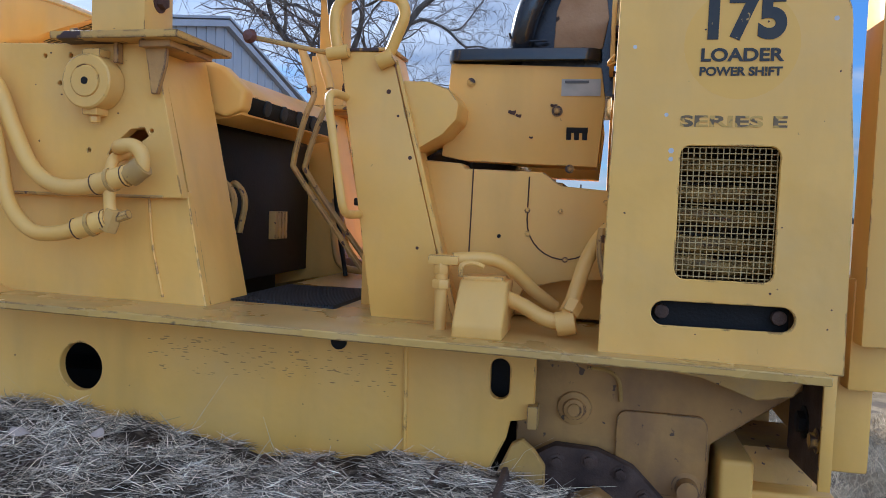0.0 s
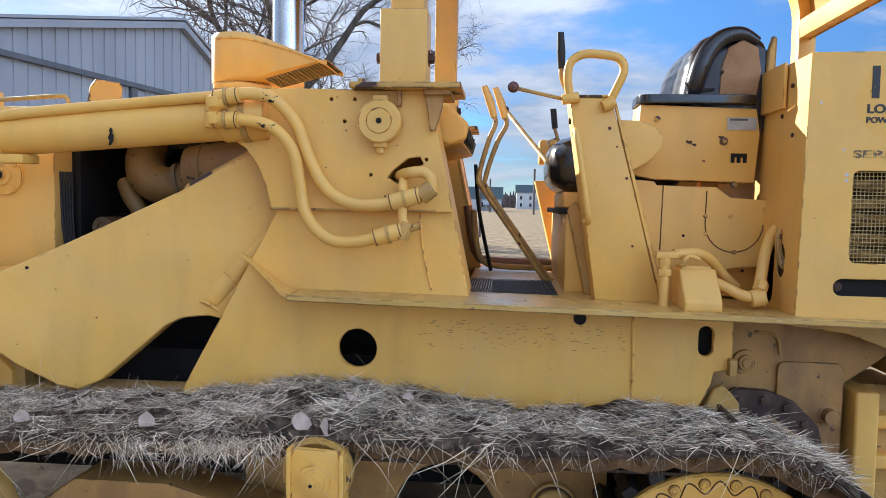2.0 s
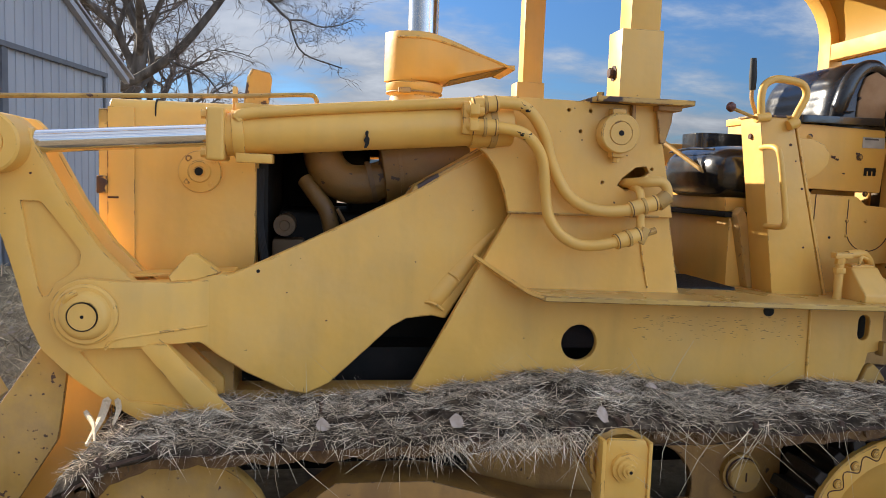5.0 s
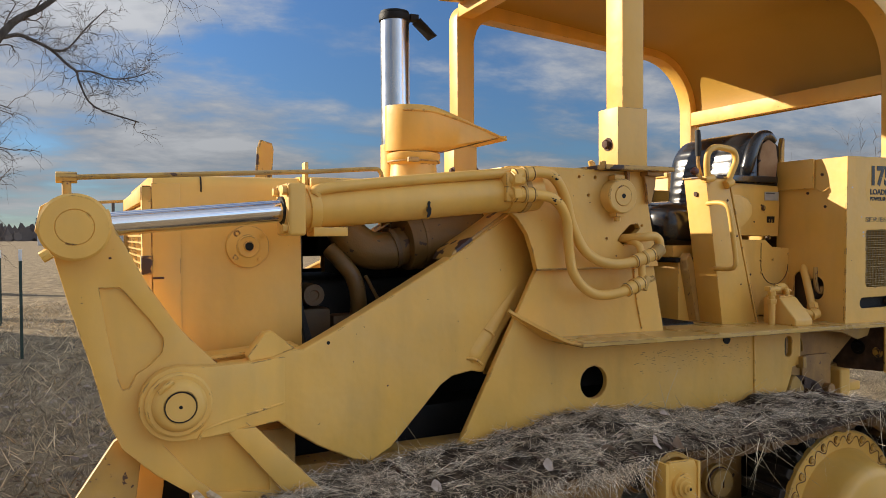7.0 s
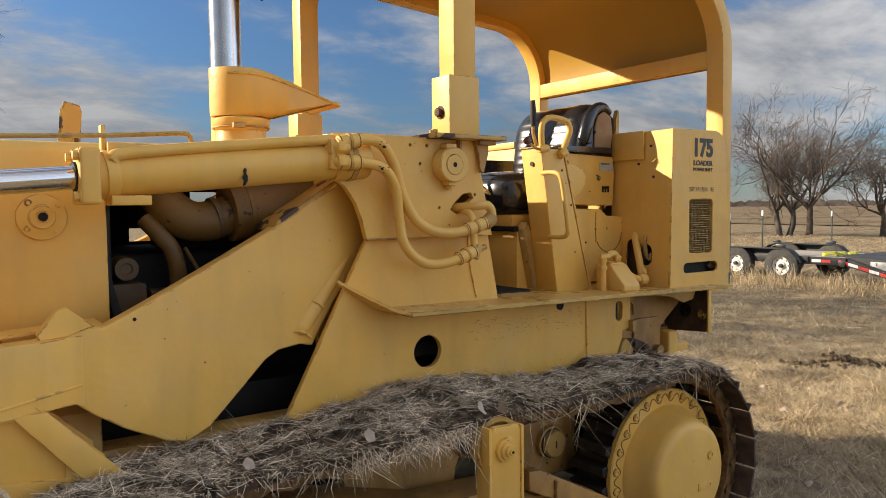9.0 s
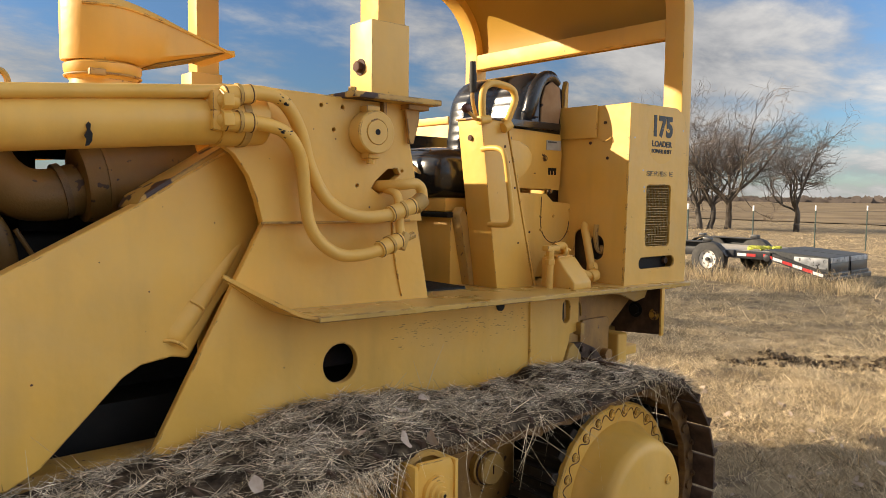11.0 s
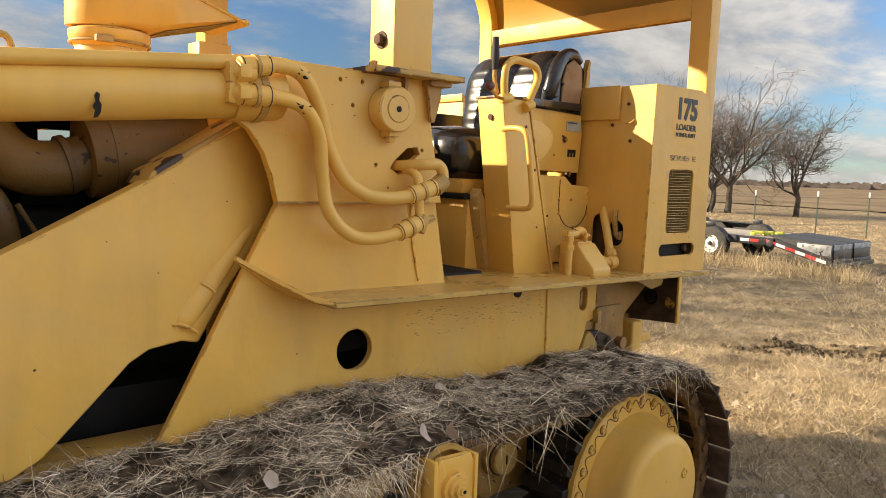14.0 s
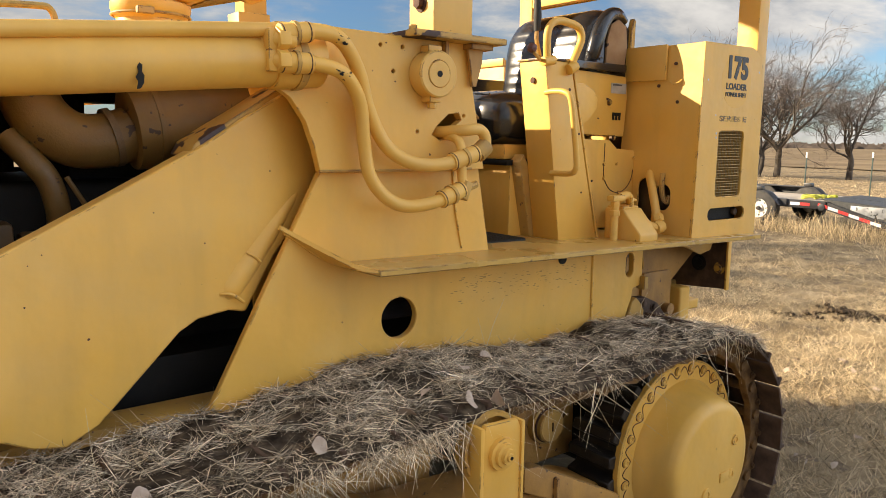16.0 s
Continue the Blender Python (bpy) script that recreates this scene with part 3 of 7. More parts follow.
def arch(y0, y1):
    """Front post, top rail and rear post bent from one box section."""
    pts_o, pts_i = [], []
    for cx, cz, ro, ri, a0, a1 in ((-0.60, 3.19, 0.128, 0.03, 180, 90), (0.935, 2.70, 0.503, 0.408, 90, 0)):
        for i in range(13):
            a = radians(a0 + (a1 - a0) * i / 12)
            pts_o.append((cx + ro * math.cos(a), cz + ro * math.sin(a)))
            pts_i.append((cx + ri * math.cos(a), cz + ri * math.sin(a)))
    pts_i = [(-0.600, 3.04), (-0.592, 3.08), (-0.575, 3.13), (-0.54, 3.18), (-0.47, 3.21)] + pts_i[13:]
    outer = [(-0.728, 2.30)] + pts_o + [(1.438, 2.30), (1.44, 1.30)]
    inner = [(-0.602, 2.30)] + pts_i + [(1.345, 2.30), (1.345, 1.30)]
    return plate(outer + inner[::-1], y0, y1, w=0.007, seg=2)


part("canopy_arch", arch(-0.060, 0.060), paint, loader, "box-section post and roof rail bent in one piece", 30)
part("canopy_arch", arch(1.60, 1.72), paint, loader, "box-section post and roof rail bent in one piece", 30)
both("post_bolt", hexbolt((-0.765, 0.0, 2.177), (-1, 0, 0), 0.021, 0.022), rust_and_shade, loader)
both("post_bolt", hexbolt((-0.59, 0.0, 2.177), (1, 0, 0), 0.021, 0.022), rust_and_shade, loader)
both("post_foot_plate", box(-0.87, -0.46, -0.115, 0.20, 2.050, 2.072, 0.004), paint_worn, loader, "thick foot plate under the post")
# ribs in darker paint, for the shade beneath the foot plate
both("foot_rib", plate([(-0.60, 2.05), (-0.525, 2.05), (-0.53, 1.985), (-0.555, 1.90), (-0.575, 1.90), (-0.585, 1.97)], -0.06, -0.044, w=0.002), paint_filth_shade, loader)
both("foot_rib", box(-0.70, -0.685, -0.06, -0.034, 1.99, 2.05, 0.003), paint_filth_shade, loader)
both("foot_rib", box(-0.60, -0.50, -0.085, 0.15, 2.03, 2.05, 0.003), paint_filth_shade, loader)
both("foot_bolt", hexbolt((-0.835, -0.05, 2.072), (0, 0, 1), 0.015, 0.02), paint_worn, loader)
part("canopy_crossbar", box(1.345, 1.405, 0.06, 1.60, 2.60, 2.705, 0.007), paint, loader)
part("canopy_crossbar", box(-0.72, -0.61, 0.06, 1.60, 3.20, 3.29, 0.007), paint, loader)


def canopy_sheet():
    prof = [(-0.86, 3.30), (-0.5, 3.318), (0.2, 3.25), (0.94, 3.172)]
    for i in range(1, 13):
        a = radians(90 - 90 * i / 12)
        prof.append((0.94 + 0.472 * math.cos(a), 2.70 + 0.472 * math.sin(a)))
    prof.append((1.412, 2.60))
    low = [(x - (0.008 if i > 8 else 0), z - 0.008) for i, (x, z) in enumerate(prof)]
    return plate(prof + low[::-1], 0.055, 1.605, w=0)


part("canopy_roof", canopy_sheet(), paint_roof_shaded, loader, "curved sheet-metal canopy roof", 30)

# lift arm, flared outwards to the front
arm = [(-1.00, 1.75), (-1.08, 1.885), (-1.23, 1.862), (-1.40, 1.768), (-1.56, 1.672), (-1.80, 1.553), (-2.0, 1.455), (-2.17, 1.375), (-2.26, 1.336), (-2.30, 1.345), (-2.375, 1.405), (-2.40, 1.40),
       (-2.46, 1.315), (-2.66, 1.31), (-2.745, 1.285), (-2.79, 1.21), (-2.755, 1.13), (-2.67, 1.098), (-2.50, 1.092), (-2.36, 1.086), (-2.30, 1.035), (-2.20, 0.965), (-2.05, 0.885), (-1.97, 0.865), (-1.88, 0.905),
       (-1.74, 1.03), (-1.635, 1.125), (-1.575, 1.155), (-1.47, 1.165), (-1.41, 1.15), (-1.30, 1.32), (-1.15, 1.50)]
bm = plate(arm, 0.0, 0.085, w=0.012, seg=3)
lift_arm = both("lift_arm", sheared(bm, 0.17, -1.28, 0.08), paint, loader, "long curved yellow lift arm", 32)
bm = plate([(-1.10, 1.905), (-1.24, 1.88), (-1.56, 1.69), (-1.585, 1.65), (-1.54, 1.645), (-1.23, 1.825), (-1.10, 1.86)], 0.012, 0.19, w=0.01, seg=2)
both("arm_top_cap", sheared(bm, 0.17, -1.28, 0.08), paint_worn, loader, "scraped top edge of the lift arm")
both("arm_lip", tube([(-2.655, -0.243, 1.09), (-2.64, -0.243, 1.115), (-2.60, -0.236, 1.13), (-2.47, -0.170, 1.14), (-2.335, -0.101, 1.15)], 0.005, 8), paint, loader)
bm = tube([(-1.505, 0.094, 1.188), (-1.46, 0.093, 1.235), (-1.40, 0.096, 1.305), (-1.32, 0.102, 1.395), (-1.23, 0.112, 1.50), (-1.15, 0.124, 1.585)], [0.040, 0.056, 0.052, 0.041, 0.027, 0.012], 20, 6)
tube([(-1.50, 0.045, 1.222), (-1.475, 0.032, 1.222), (-1.448, 0.031, 1.208), (-1.425, 0.040, 1.19)], 0.006, 8, 4, bm)
tube([(-1.405, 0.052, 1.345), (-1.38, 0.045, 1.330), (-1.36, 0.05, 1.312)], 0.005, 8, 4, bm)
both("arm_casting", bm, paint, loader)
# pipe stub and flat bracket on the arm's upper edge
bm = sheared(plate([(-2.29, 1.345), (-2.375, 1.415), (-2.405, 1.41), (-2.47, 1.335), (-2.46, 1.315), (-2.38, 1.32)], -0.005, 0.06, w=0.003), 0.17, -1.28, 0.08)
both("arm_stop", bm, paint, loader)
bm = sheared(plate([(-2.66, 1.318), (-2.25, 1.33), (-2.25, 1.342), (-2.66, 1.330)], 0.09, 0.22, w=0.002), 0.17, -1.28, 0.08)
both("arm_shelf", bm, paint, loader)
bm = bmesh.new()
for x, z, r in ((-2.155, 1.352, 0.007), (-1.31, 1.60, 0.0022), (-1.70, 1.49, 0.0018), (-2.0, 1.40, 0.0018)):
    y = 0.08 + 0.17 * (x + 1.28)
    cyl((x, y - 0.0015, z), (x, y + 0.01, z), r, n=10, bm=bm)
tagged(part("arm_drill_hole", bm, dark_metal, lift_arm), kind="stuff")

# fork eye of the arm, outside the bell crank
eye = [(-2.714 + 0.122 * math.cos(radians(a)), 1.214 + 0.122 * math.sin(radians(a))) for a in range(75, 276, 15)]
eye = eye + [(-2.62, 1.095), (-2.50, 1.092), (-2.36, 1.088), (-2.28, 1.04), (-2.20, 1.10), (-2.20, 1.32), (-2.46, 1.317)]
bm = plate(eye, -0.006, 0.05, w=0.010, seg=3)
bmesh.ops.subdivide_edges(bm, edges=[e for e in bm.edges if abs(e.verts[0].co.x - e.verts[1].co.x) > 0.1], cuts=5)
for v in bm.verts:
    v.co.y += -0.062 + max(-0.175, 0.51 * (v.co.x + 2.27))
both("arm_eye", bm, paint, loader, "forked eye at the arm's front end", 32)
# front bell crank with its two pins
crank = [(-3.075, 1.719), (-3.121, 1.780), (-3.106, 1.856), (-3.040, 1.897), (-2.964, 1.887), (-2.913, 1.836), (-2.892, 1.780), (-2.796, 1.597), (-2.694, 1.444), (-2.592, 1.337), (-2.511, 1.261), (-2.491, 1.119), (-2.389, 1.017), (-2.287, 0.915), (-2.287, 0.804),
         (-2.511, 0.783), (-2.651, 0.875), (-2.786, 0.976), (-2.882, 1.073), (-2.926, 1.170), (-2.969, 1.343), (-3.030, 1.546)]
pockets = [[(-2.943, 1.597), (-2.882, 1.597), (-2.796, 1.490), (-2.752, 1.424), (-2.757, 1.378), (-2.796, 1.337), (-2.836, 1.312), (-2.859, 1.269), (-2.879, 1.263), (-2.895, 1.312), (-2.923, 1.454)],
           [(-2.757, 1.068), (-2.694, 1.078), (-2.541, 1.073), (-2.409, 0.926), (-2.409, 0.865), (-2.592, 0.885), (-2.653, 0.936)]]
bm = plate(crank, -0.180, -0.145, pockets, w=0.005, seg=2)
both("crank_back", plate([(x * 0.985 - 0.0407, z) for x, z in crank], -0.166, -0.120, w=0.004), paint, loader)
crank_ob = both("bell_crank", bm, paint, loader, "cast yellow bell crank with raised ribs", 32)
both("bell_crank_inner", plate(crank, 0.02, 0.07, w=0.010, seg=2), paint, loader)
bm = lathe([(0.0, -0.292), (0.047, -0.292), (0.049, -0.287), (0.053, -0.290), (0.066, -0.288), (0.077, -0.280), (0.086, -0.262), (0.086, -0.19), (0.0, -0.19)], (-2.714, 0, 1.214), n=40)
pin = both("arm_pin", bm, paint, loader, "round pivot pin boss with a scored ring")
part("pin_groove", lathe([(0.0468, -0.2935), (0.0502, -0.2935), (0.0502, -0.284), (0.0468, -0.284)], (-2.714, 0, 1.214), n=40, closed=True), dark_metal, pin)
part("grease_hole", cyl((-2.714, -0.2935, 1.214), (-2.714, -0.28, 1.214), 0.006, n=10), dark_metal, pin)
part("pin_keeper", tube([(-2.775, -0.275, 1.262), (-2.758, -0.283, 1.282), (-2.735, -0.277, 1.296)], 0.010, 8), paint, pin)
both("pin_collar", lathe([(0.098, -0.262), (0.106, -0.254), (0.106, -0.15), (0.08, -0.15), (0.08, -0.262)], (-2.714, 0, 1.214), n=40, closed=True), paint, loader)
bm = lathe([(0.0, -0.285), (0.052, -0.285), (0.053, -0.281), (0.056, -0.284), (0.095, -0.282), (0.103, -0.274), (0.103, -0.10), (0.0, -0.10)], (-3.009, 0, 1.791), n=40)
both("cylinder_pin", bm, paint, loader, "round pin boss at the rod end")
both("pin_keeper", cyl((-3.075, -0.27, 1.715), (-3.10, -0.27, 1.70), 0.018, n=8, w=0.003), paint, loader)

both("tilt_link", plate([(-2.56, 1.10), (-2.46, 1.10), (-2.22, 0.84), (-2.30, 0.78)], -0.200, -0.177, w=0.006, seg=2), paint, loader, "flat steel link bar")

# bucket cylinder
CY0, CY1 = (-2.93, -0.135, 1.800), (-1.25, -0.035, 1.945)


def along(t, dz=0.0, dy=0.0):
    return tuple(Vector(CY0).lerp(Vector(CY1), t) + Vector((0, dy, dz)))


cylinder = both("cylinder_barrel", cyl(along(0.39), along(1.0), 0.078, n=36, w=0.004), paint, loader, "hydraulic cylinder barrel")
both("cylinder_rod", cyl(along(0.0), along(0.40), 0.040, n=32), chrome, loader, "polished chrome cylinder rod")
bm = cyl(along(-0.035), along(0.015), 0.05, n=20, w=0.006)
both("rod_end", bm, paint, loader)
bm = bmesh.new()
c = Vector(along(0.375))
box(c.x - 0.032, c.x + 0.032, c.y - 0.092, c.y + 0.092, c.z - 0.094, c.z + 0.094, 0.012, 3, bm)
gland = both("cylinder_gland", bm, paint, loader, "square bolted cylinder head")
for dy, dz in ((-0.068, 0.068), (-0.068, -0.068), (0.068, 0.068)):
    both("gland_bolt", hexbolt((c.x - 0.03, c.y + dy, c.z + dz), (-1, 0, 0), 0.017, 0.02), paint, loader)
both("cylinder_rib", cyl(along(0.405), along(0.43), 0.088, n=32, w=0.006), paint, loader)
both("cylinder_seal", cyl(along(0.352), along(0.36), 0.052, n=24), dark_metal, loader)
bm = bmesh.new()
c = Vector(along(0.475))
box(c.x - 0.10, c.x + 0.03, c.y - 0.07, c.y + 0.03, c.z - 0.112, c.z - 0.078, 0.004, 2, bm)
both("cylinder_bracket", bm, paint, loader)
bm = bmesh.new()
c = Vector(along(0.455))
box(c.x - 0.07, c.x + 0.10, c.y - 0.05, c.y + 0.06, c.z + 0.070, c.z + 0.104, 0.004, 2, bm)
box(c.x - 0.085, c.x - 0.070, c.y - 0.02, c.y + 0.02, c.z + 0.07, c.z + 0.165, 0.004, 2, bm)
both("linkage_bracket", bm, paint, loader)
bm = cyl(along(0.93), along(1.03), 0.086, n=32, w=0.006)
both("cylinder_end", bm, paint, loader)
bm = plate([(-1.770, 1.884), (-1.764, 1.894), (-1.757, 1.888), (-1.759, 1.872), (-1.753, 1.862), (-1.755, 1.842), (-1.763, 1.829), (-1.773, 1.826), (-1.769, 1.846), (-1.775, 1.856), (-1.767, 1.870)], -0.1455, -0.1425, w=0)
part("paint_gouge", bm, dark_metal, cylinder)
# pipe that runs on the barrel and the position rod above
c0, c1 = Vector(along(0.43)), Vector(along(0.96))
both("cylinder_pipe", tube([c0 + Vector((-0.02, -0.065, 0.045)), c0 + Vector((0.03, -0.062, 0.072)), c0.lerp(c1, 0.5) + Vector((0, -0.05, 0.080)), c1 + Vector((0, -0.055, 0.085))], 0.021, 12), paint, loader)
both("position_rod", tube([(-3.03, -0.215, 1.945), (-2.6, -0.17, 1.972), (-2.22, -0.13, 1.995), (-2.0, -0.115, 2.012), (-1.955, -0.11, 2.005), (-1.945, -0.11, 1.955)], 0.0085, 8), paint_dusty_shaded, loader)
bm = cyl((-3.03, -0.215, 1.86), (-3.03, -0.215, 1.95), 0.014, n=10)
cyl((-3.06, -0.215, 1.945), (-3.0, -0.215, 1.945), 0.018, n=8, w=0.003, bm=bm)
both("rod_eye", bm, paint_dusty_shaded, loader)


# hydraulic hoses on the tower
def hose(name, pts, r, parent, fit_at=()):
    ob = both(name, tube(pts, r, 14, 8), paint, parent, "painted-over hydraulic hose")
    for p, q, rr in fit_at:
        part("hose_fitting", cyl(p, q, rr, n=12, w=0.003), paint, ob)
        mid = Vector(p).lerp(Vector(q), 0.5)
        d = (Vector(q) - Vector(p)).normalized()
        part("hose_clamp", cyl(mid - d * 0.006, mid + d * 0.006, rr + 0.005, n=12), paint_dusty_shaded, ob)
        for k in (0.06, 0.90):
            at = Vector(p).lerp(Vector(q), k)
            part("hose_ring", cyl(at - d * 0.0016, at + d * 0.0016, rr + 0.0012, n=14), rust_and_shade, ob)
    return ob


hose("upper_hose", [(-1.36, -0.135, 2.005), (-1.24, -0.135, 2.022), (-1.15, -0.115, 2.003), (-1.075, -0.088, 1.92), (-1.03, -0.076, 1.80), (-0.968, -0.08, 1.69), (-0.89, -0.095, 1.635), (-0.80, -0.11, 1.62), (-0.70, -0.12, 1.632), (-0.62, -0.12, 1.655)], 0.0235, loader,
     [((-1.37, -0.135, 2.003), (-1.27, -0.135, 2.018), 0.03), ((-0.715, -0.12, 1.63), (-0.60, -0.12, 1.662), 0.031)])
hose("lower_hose", [(-1.36, -0.135, 1.925), (-1.25, -0.145, 1.925), (-1.15, -0.132, 1.90), (-1.082, -0.108, 1.82), (-1.058, -0.092, 1.70), (-1.040, -0.092, 1.60), (-0.995, -0.098, 1.53), (-0.925, -0.110, 1.487), (-0.84, -0.122, 1.485), (-0.75, -0.13, 1.505), (-0.68, -0.12, 1.528)], 0.0225, loader,
     [((-1.37, -0.135, 1.925), (-1.27, -0.142, 1.926), 0.031), ((-0.77, -0.13, 1.50), (-0.665, -0.12, 1.533), 0.031)])
for p in ((-1.385, -0.10, 1.925), (-1.385, -0.09, 1.985)):
    part("hose_elbow", tube([p, (p[0] + 0.02, -0.135, p[2] + 0.003), (p[0] + 0.06, -0.137, p[2] + 0.005)], 0.026, 12), paint, loader)
    part("hose_nut", cyl((p[0] + 0.005, -0.136, p[2] + 0.003), (p[0] + 0.04, -0.137, p[2] + 0.005), 0.036, n=6, w=0.004), paint, loader)
    part("hose_block", box(p[0] - 0.02, p[0] + 0.015, -0.14, -0.06, p[2] - 0.03, p[2] + 0.034, 0.01, 2), paint, loader)
part("hose_band", cyl(along(0.975, -0.002), along(0.99, -0.002), 0.089, n=32), paint_dusty_shaded, loader)
def flaking(run, r, seed):
    """Ragged bare patches where the paint has come off a hose's outer bend."""
    rnd, b = random.Random(seed), bmesh.new()
    way = (Vector(run[1]) - Vector(run[0])).normalized()
    for _ in range(26):
        c = Vector(run[0]).lerp(Vector(run[1]), rnd.random())
        a = rnd.gauss(0.45, 0.5)
        out = Vector((0, -math.cos(a), math.sin(a)))
        out = (out - way * out.dot(way)).normalized()
        side = way.cross(out)
        size, k = rnd.uniform(0.002, 0.0075), rnd.randint(5, 7)
        b.faces.new([b.verts.new(c + out * (r + 0.0008) + way * size * 1.5 * rnd.uniform(0.5, 1.1) * math.cos(6.283 * n / k) + side * size * rnd.uniform(0.4, 0.9) * math.sin(6.283 * n / k)) for n in range(k)])
    return tagged(part("flaked_paint", b, dark_metal, loader), kind="stuff")


flaking(((-1.195, -0.128, 2.016), (-1.145, -0.113, 1.999)), 0.0235, 41)
flaking(((-1.205, -0.140, 1.915), (-1.145, -0.131, 1.896)), 0.0225, 42)
both("steel_line", tube([(-0.70, 0.04, 1.735), (-0.68, -0.04, 1.737), (-0.64, -0.11, 1.742), (-0.59, -0.12, 1.745), (-0.562, -0.12, 1.72), (-0.562, -0.12, 1.675), (-0.59, -0.12, 1.663)], 0.021, 12), paint, loader)
both("steel_line", tube([(-0.675, 0.0, 1.73), (-0.668, -0.09, 1.71), (-0.665, -0.115, 1.66), (-0.665, -0.118, 1.58), (-0.655, -0.12, 1.535)], 0.017, 10), paint, loader)
bm = cyl((-0.60, -0.12, 1.655), (-0.555, -0.12, 1.69), 0.033, n=10, w=0.004)
both("pipe_coupling", bm, paint_dusty_shaded, loader)
bm = cyl((-0.67, -0.12, 1.50), (-0.645, -0.12, 1.56), 0.028, n=6, w=0.004)
cyl((-0.66, -0.12, 1.53), (-0.60, -0.12, 1.55), 0.014, n=8, bm=bm)
both("pipe_coupling", bm, paint_dusty_shaded, loader)

# hood, radiator housing, front grille
bm = bmesh.new()
plate(round_rect(0.17, 1.43, 1.10, 1.995, 0.045, 5), -2.750, -2.190, w=0.004, axis="x", bm=bm)
hood = part("radiator_housing", bm, paint, loader, "yellow sheet-metal radiator housing")
part("side_flange", box(-2.755, -2.655, 0.162, 0.168, 1.16, 1.96, 0.002), paint, hood)
bm = bmesh.new()
plate(round_rect(0.165, 1.435, 1.90, 2.003, 0.05, 5), -2.58, -2.575, w=0.0, axis="x", bm=bm)
part("hood_seam", bm, dark_metal, hood)
bm = bmesh.new()
plate(round_rect(0.175, 1.425, 1.955, 2.0, 0.02, 4), -2.190, -0.95, w=0.004, axis="x", bm=bm)
part("hood_top", bm, paint, loader, "long engine hood top panel")
bm = lathe([(0.0, 0.128), (0.018, 0.128), (0.020, 0.140), (0.040, 0.138), (0.045, 0.146), (0.062, 0.150), (0.082, 0.154), (0.084, 0.160), (0.084, 0.172), (0.0, 0.172)], (-2.406, 0, 1.719), n=36)
bs = part("side_boss", bm, paint, hood, "round bolted flange")
part("boss_hole", cyl((-2.406, 0.1255, 1.719), (-2.406, 0.135, 1.719), 0.016, n=16), dark_metal, bs)
for k in range(4):
    a = radians(40 + 90 * k)
    part("boss_bolt", hexbolt((-2.406 + 0.066 * math.cos(a), 0.152, 1.719 + 0.066 * math.sin(a)), (0, -1, 0), 0.009, 0.008), paint, bs)
part("latch", box(-2.795, -2.755, 0.15, 0.20, 1.62, 1.69, 0.006), paint_worn, hood)
part("scratch", box(-2.755, -2.715, 0.1595, 0.1625, 1.602, 1.610, 0), rust_and_shade, hood)
# perforated front guard
bm = bmesh.new()
for i in range(33):
    y = 0.20 + i * 0.0375
    box(-2.773, -2.767, y - 0.004, y + 0.004, 0.70, 1.90, 0, 1, bm)
for j in range(44):
    z = 0.70 + j * 0.028
    box(-2.777, -2.771, 0.19, 1.41, z - 0.004, z + 0.004, 0, 1, bm)
tagged(part("front_grille", bm, paint, loader, "perforated steel radiator guard"), kind="stuff")
part("radiator_core", box(-2.755, -2.752, 0.22, 1.38, 1.0, 1.88, 0), dark_metal, hood)
bm = bmesh.new()
box(-2.790, -2.755, 0.165, 0.21, 0.95, 1.95, 0.006, 2, bm)
box(-2.790, -2.755, 1.39, 1.435, 0.95, 1.95, 0.006, 2, bm)
box(-2.790, -2.755, 0.165, 1.435, 1.89, 1.95, 0.006, 2, bm)
part("grille_frame", bm, paint, loader)
# filler flap on the hood
bm = plate([(-0.085, 0.0), (0.07, 0.0), (0.098, 0.17), (0.08, 0.198), (-0.03, 0.20), (-0.058, 0.16)], -0.006, 0.006, w=0.002)
bmesh.ops.transform(bm, matrix=pose(-2.235, 0.63, 1.995, 0, 0, 52), verts=bm.verts)
part("filler_flap", bm, paint_worn, loader, "raised sheet flap on the hood")

# air pre-cleaner
pre = part("precleaner_neck", lathe([(0.125, 1.99), (0.125, 2.03), (0.118, 2.04), (0.112, 2.10), (0.126, 2.12), (0.132, 2.135), (0.132, 2.155), (0.10, 2.17)], (-1.515, 0.56, 0), "z", 36), paint, loader, "round neck of the air intake")
bm = bmesh.new()
sections = []
for i in range(13):
    t = i / 12
    x = -1.655 + t * 0.575
    hw = 0.135 * math.sqrt(max(0.0, 1 - (1 - min(1, t / 0.28)) ** 2)) if t < 0.28 else 0.135 * (1 + ((t - 0.28) / 0.72) ** 1.2 * 0.22)
    hw = max(hw, 0.02)
    z_top = 2.385 - 0.012 * t - 0.235 * max(0, t - 0.30) ** 1.3
    z_low = 2.165 + 0.085 * max(0, (t - 0.45) / 0.55)
    sections.append((x, hw, z_low, z_top))
rows = []
for x, hw, z0, z1 in sections:
    rows.append([bm.verts.new((x, 0.56 + hw * cy, z0 + (z1 - z0) * cz)) for cy, cz in ((-0.86, 0.0), (-1, 0.10), (-1, 0.80), (-0.98, 0.90), (-0.85, 1.0), (0.85, 1.0), (0.98, 0.90), (1, 0.80), (1, 0.10), (0.86, 0.0))])
for a, b in zip(rows, rows[1:]):
    for k in range(10):
        bm.faces.new((a[k], a[(k + 1) % 10], b[(k + 1) % 10], b[k]))
bm.faces.new(rows[0])
scoop = part("intake_scoop", bm, paint, loader, "teardrop-shaped yellow intake hood", 50)
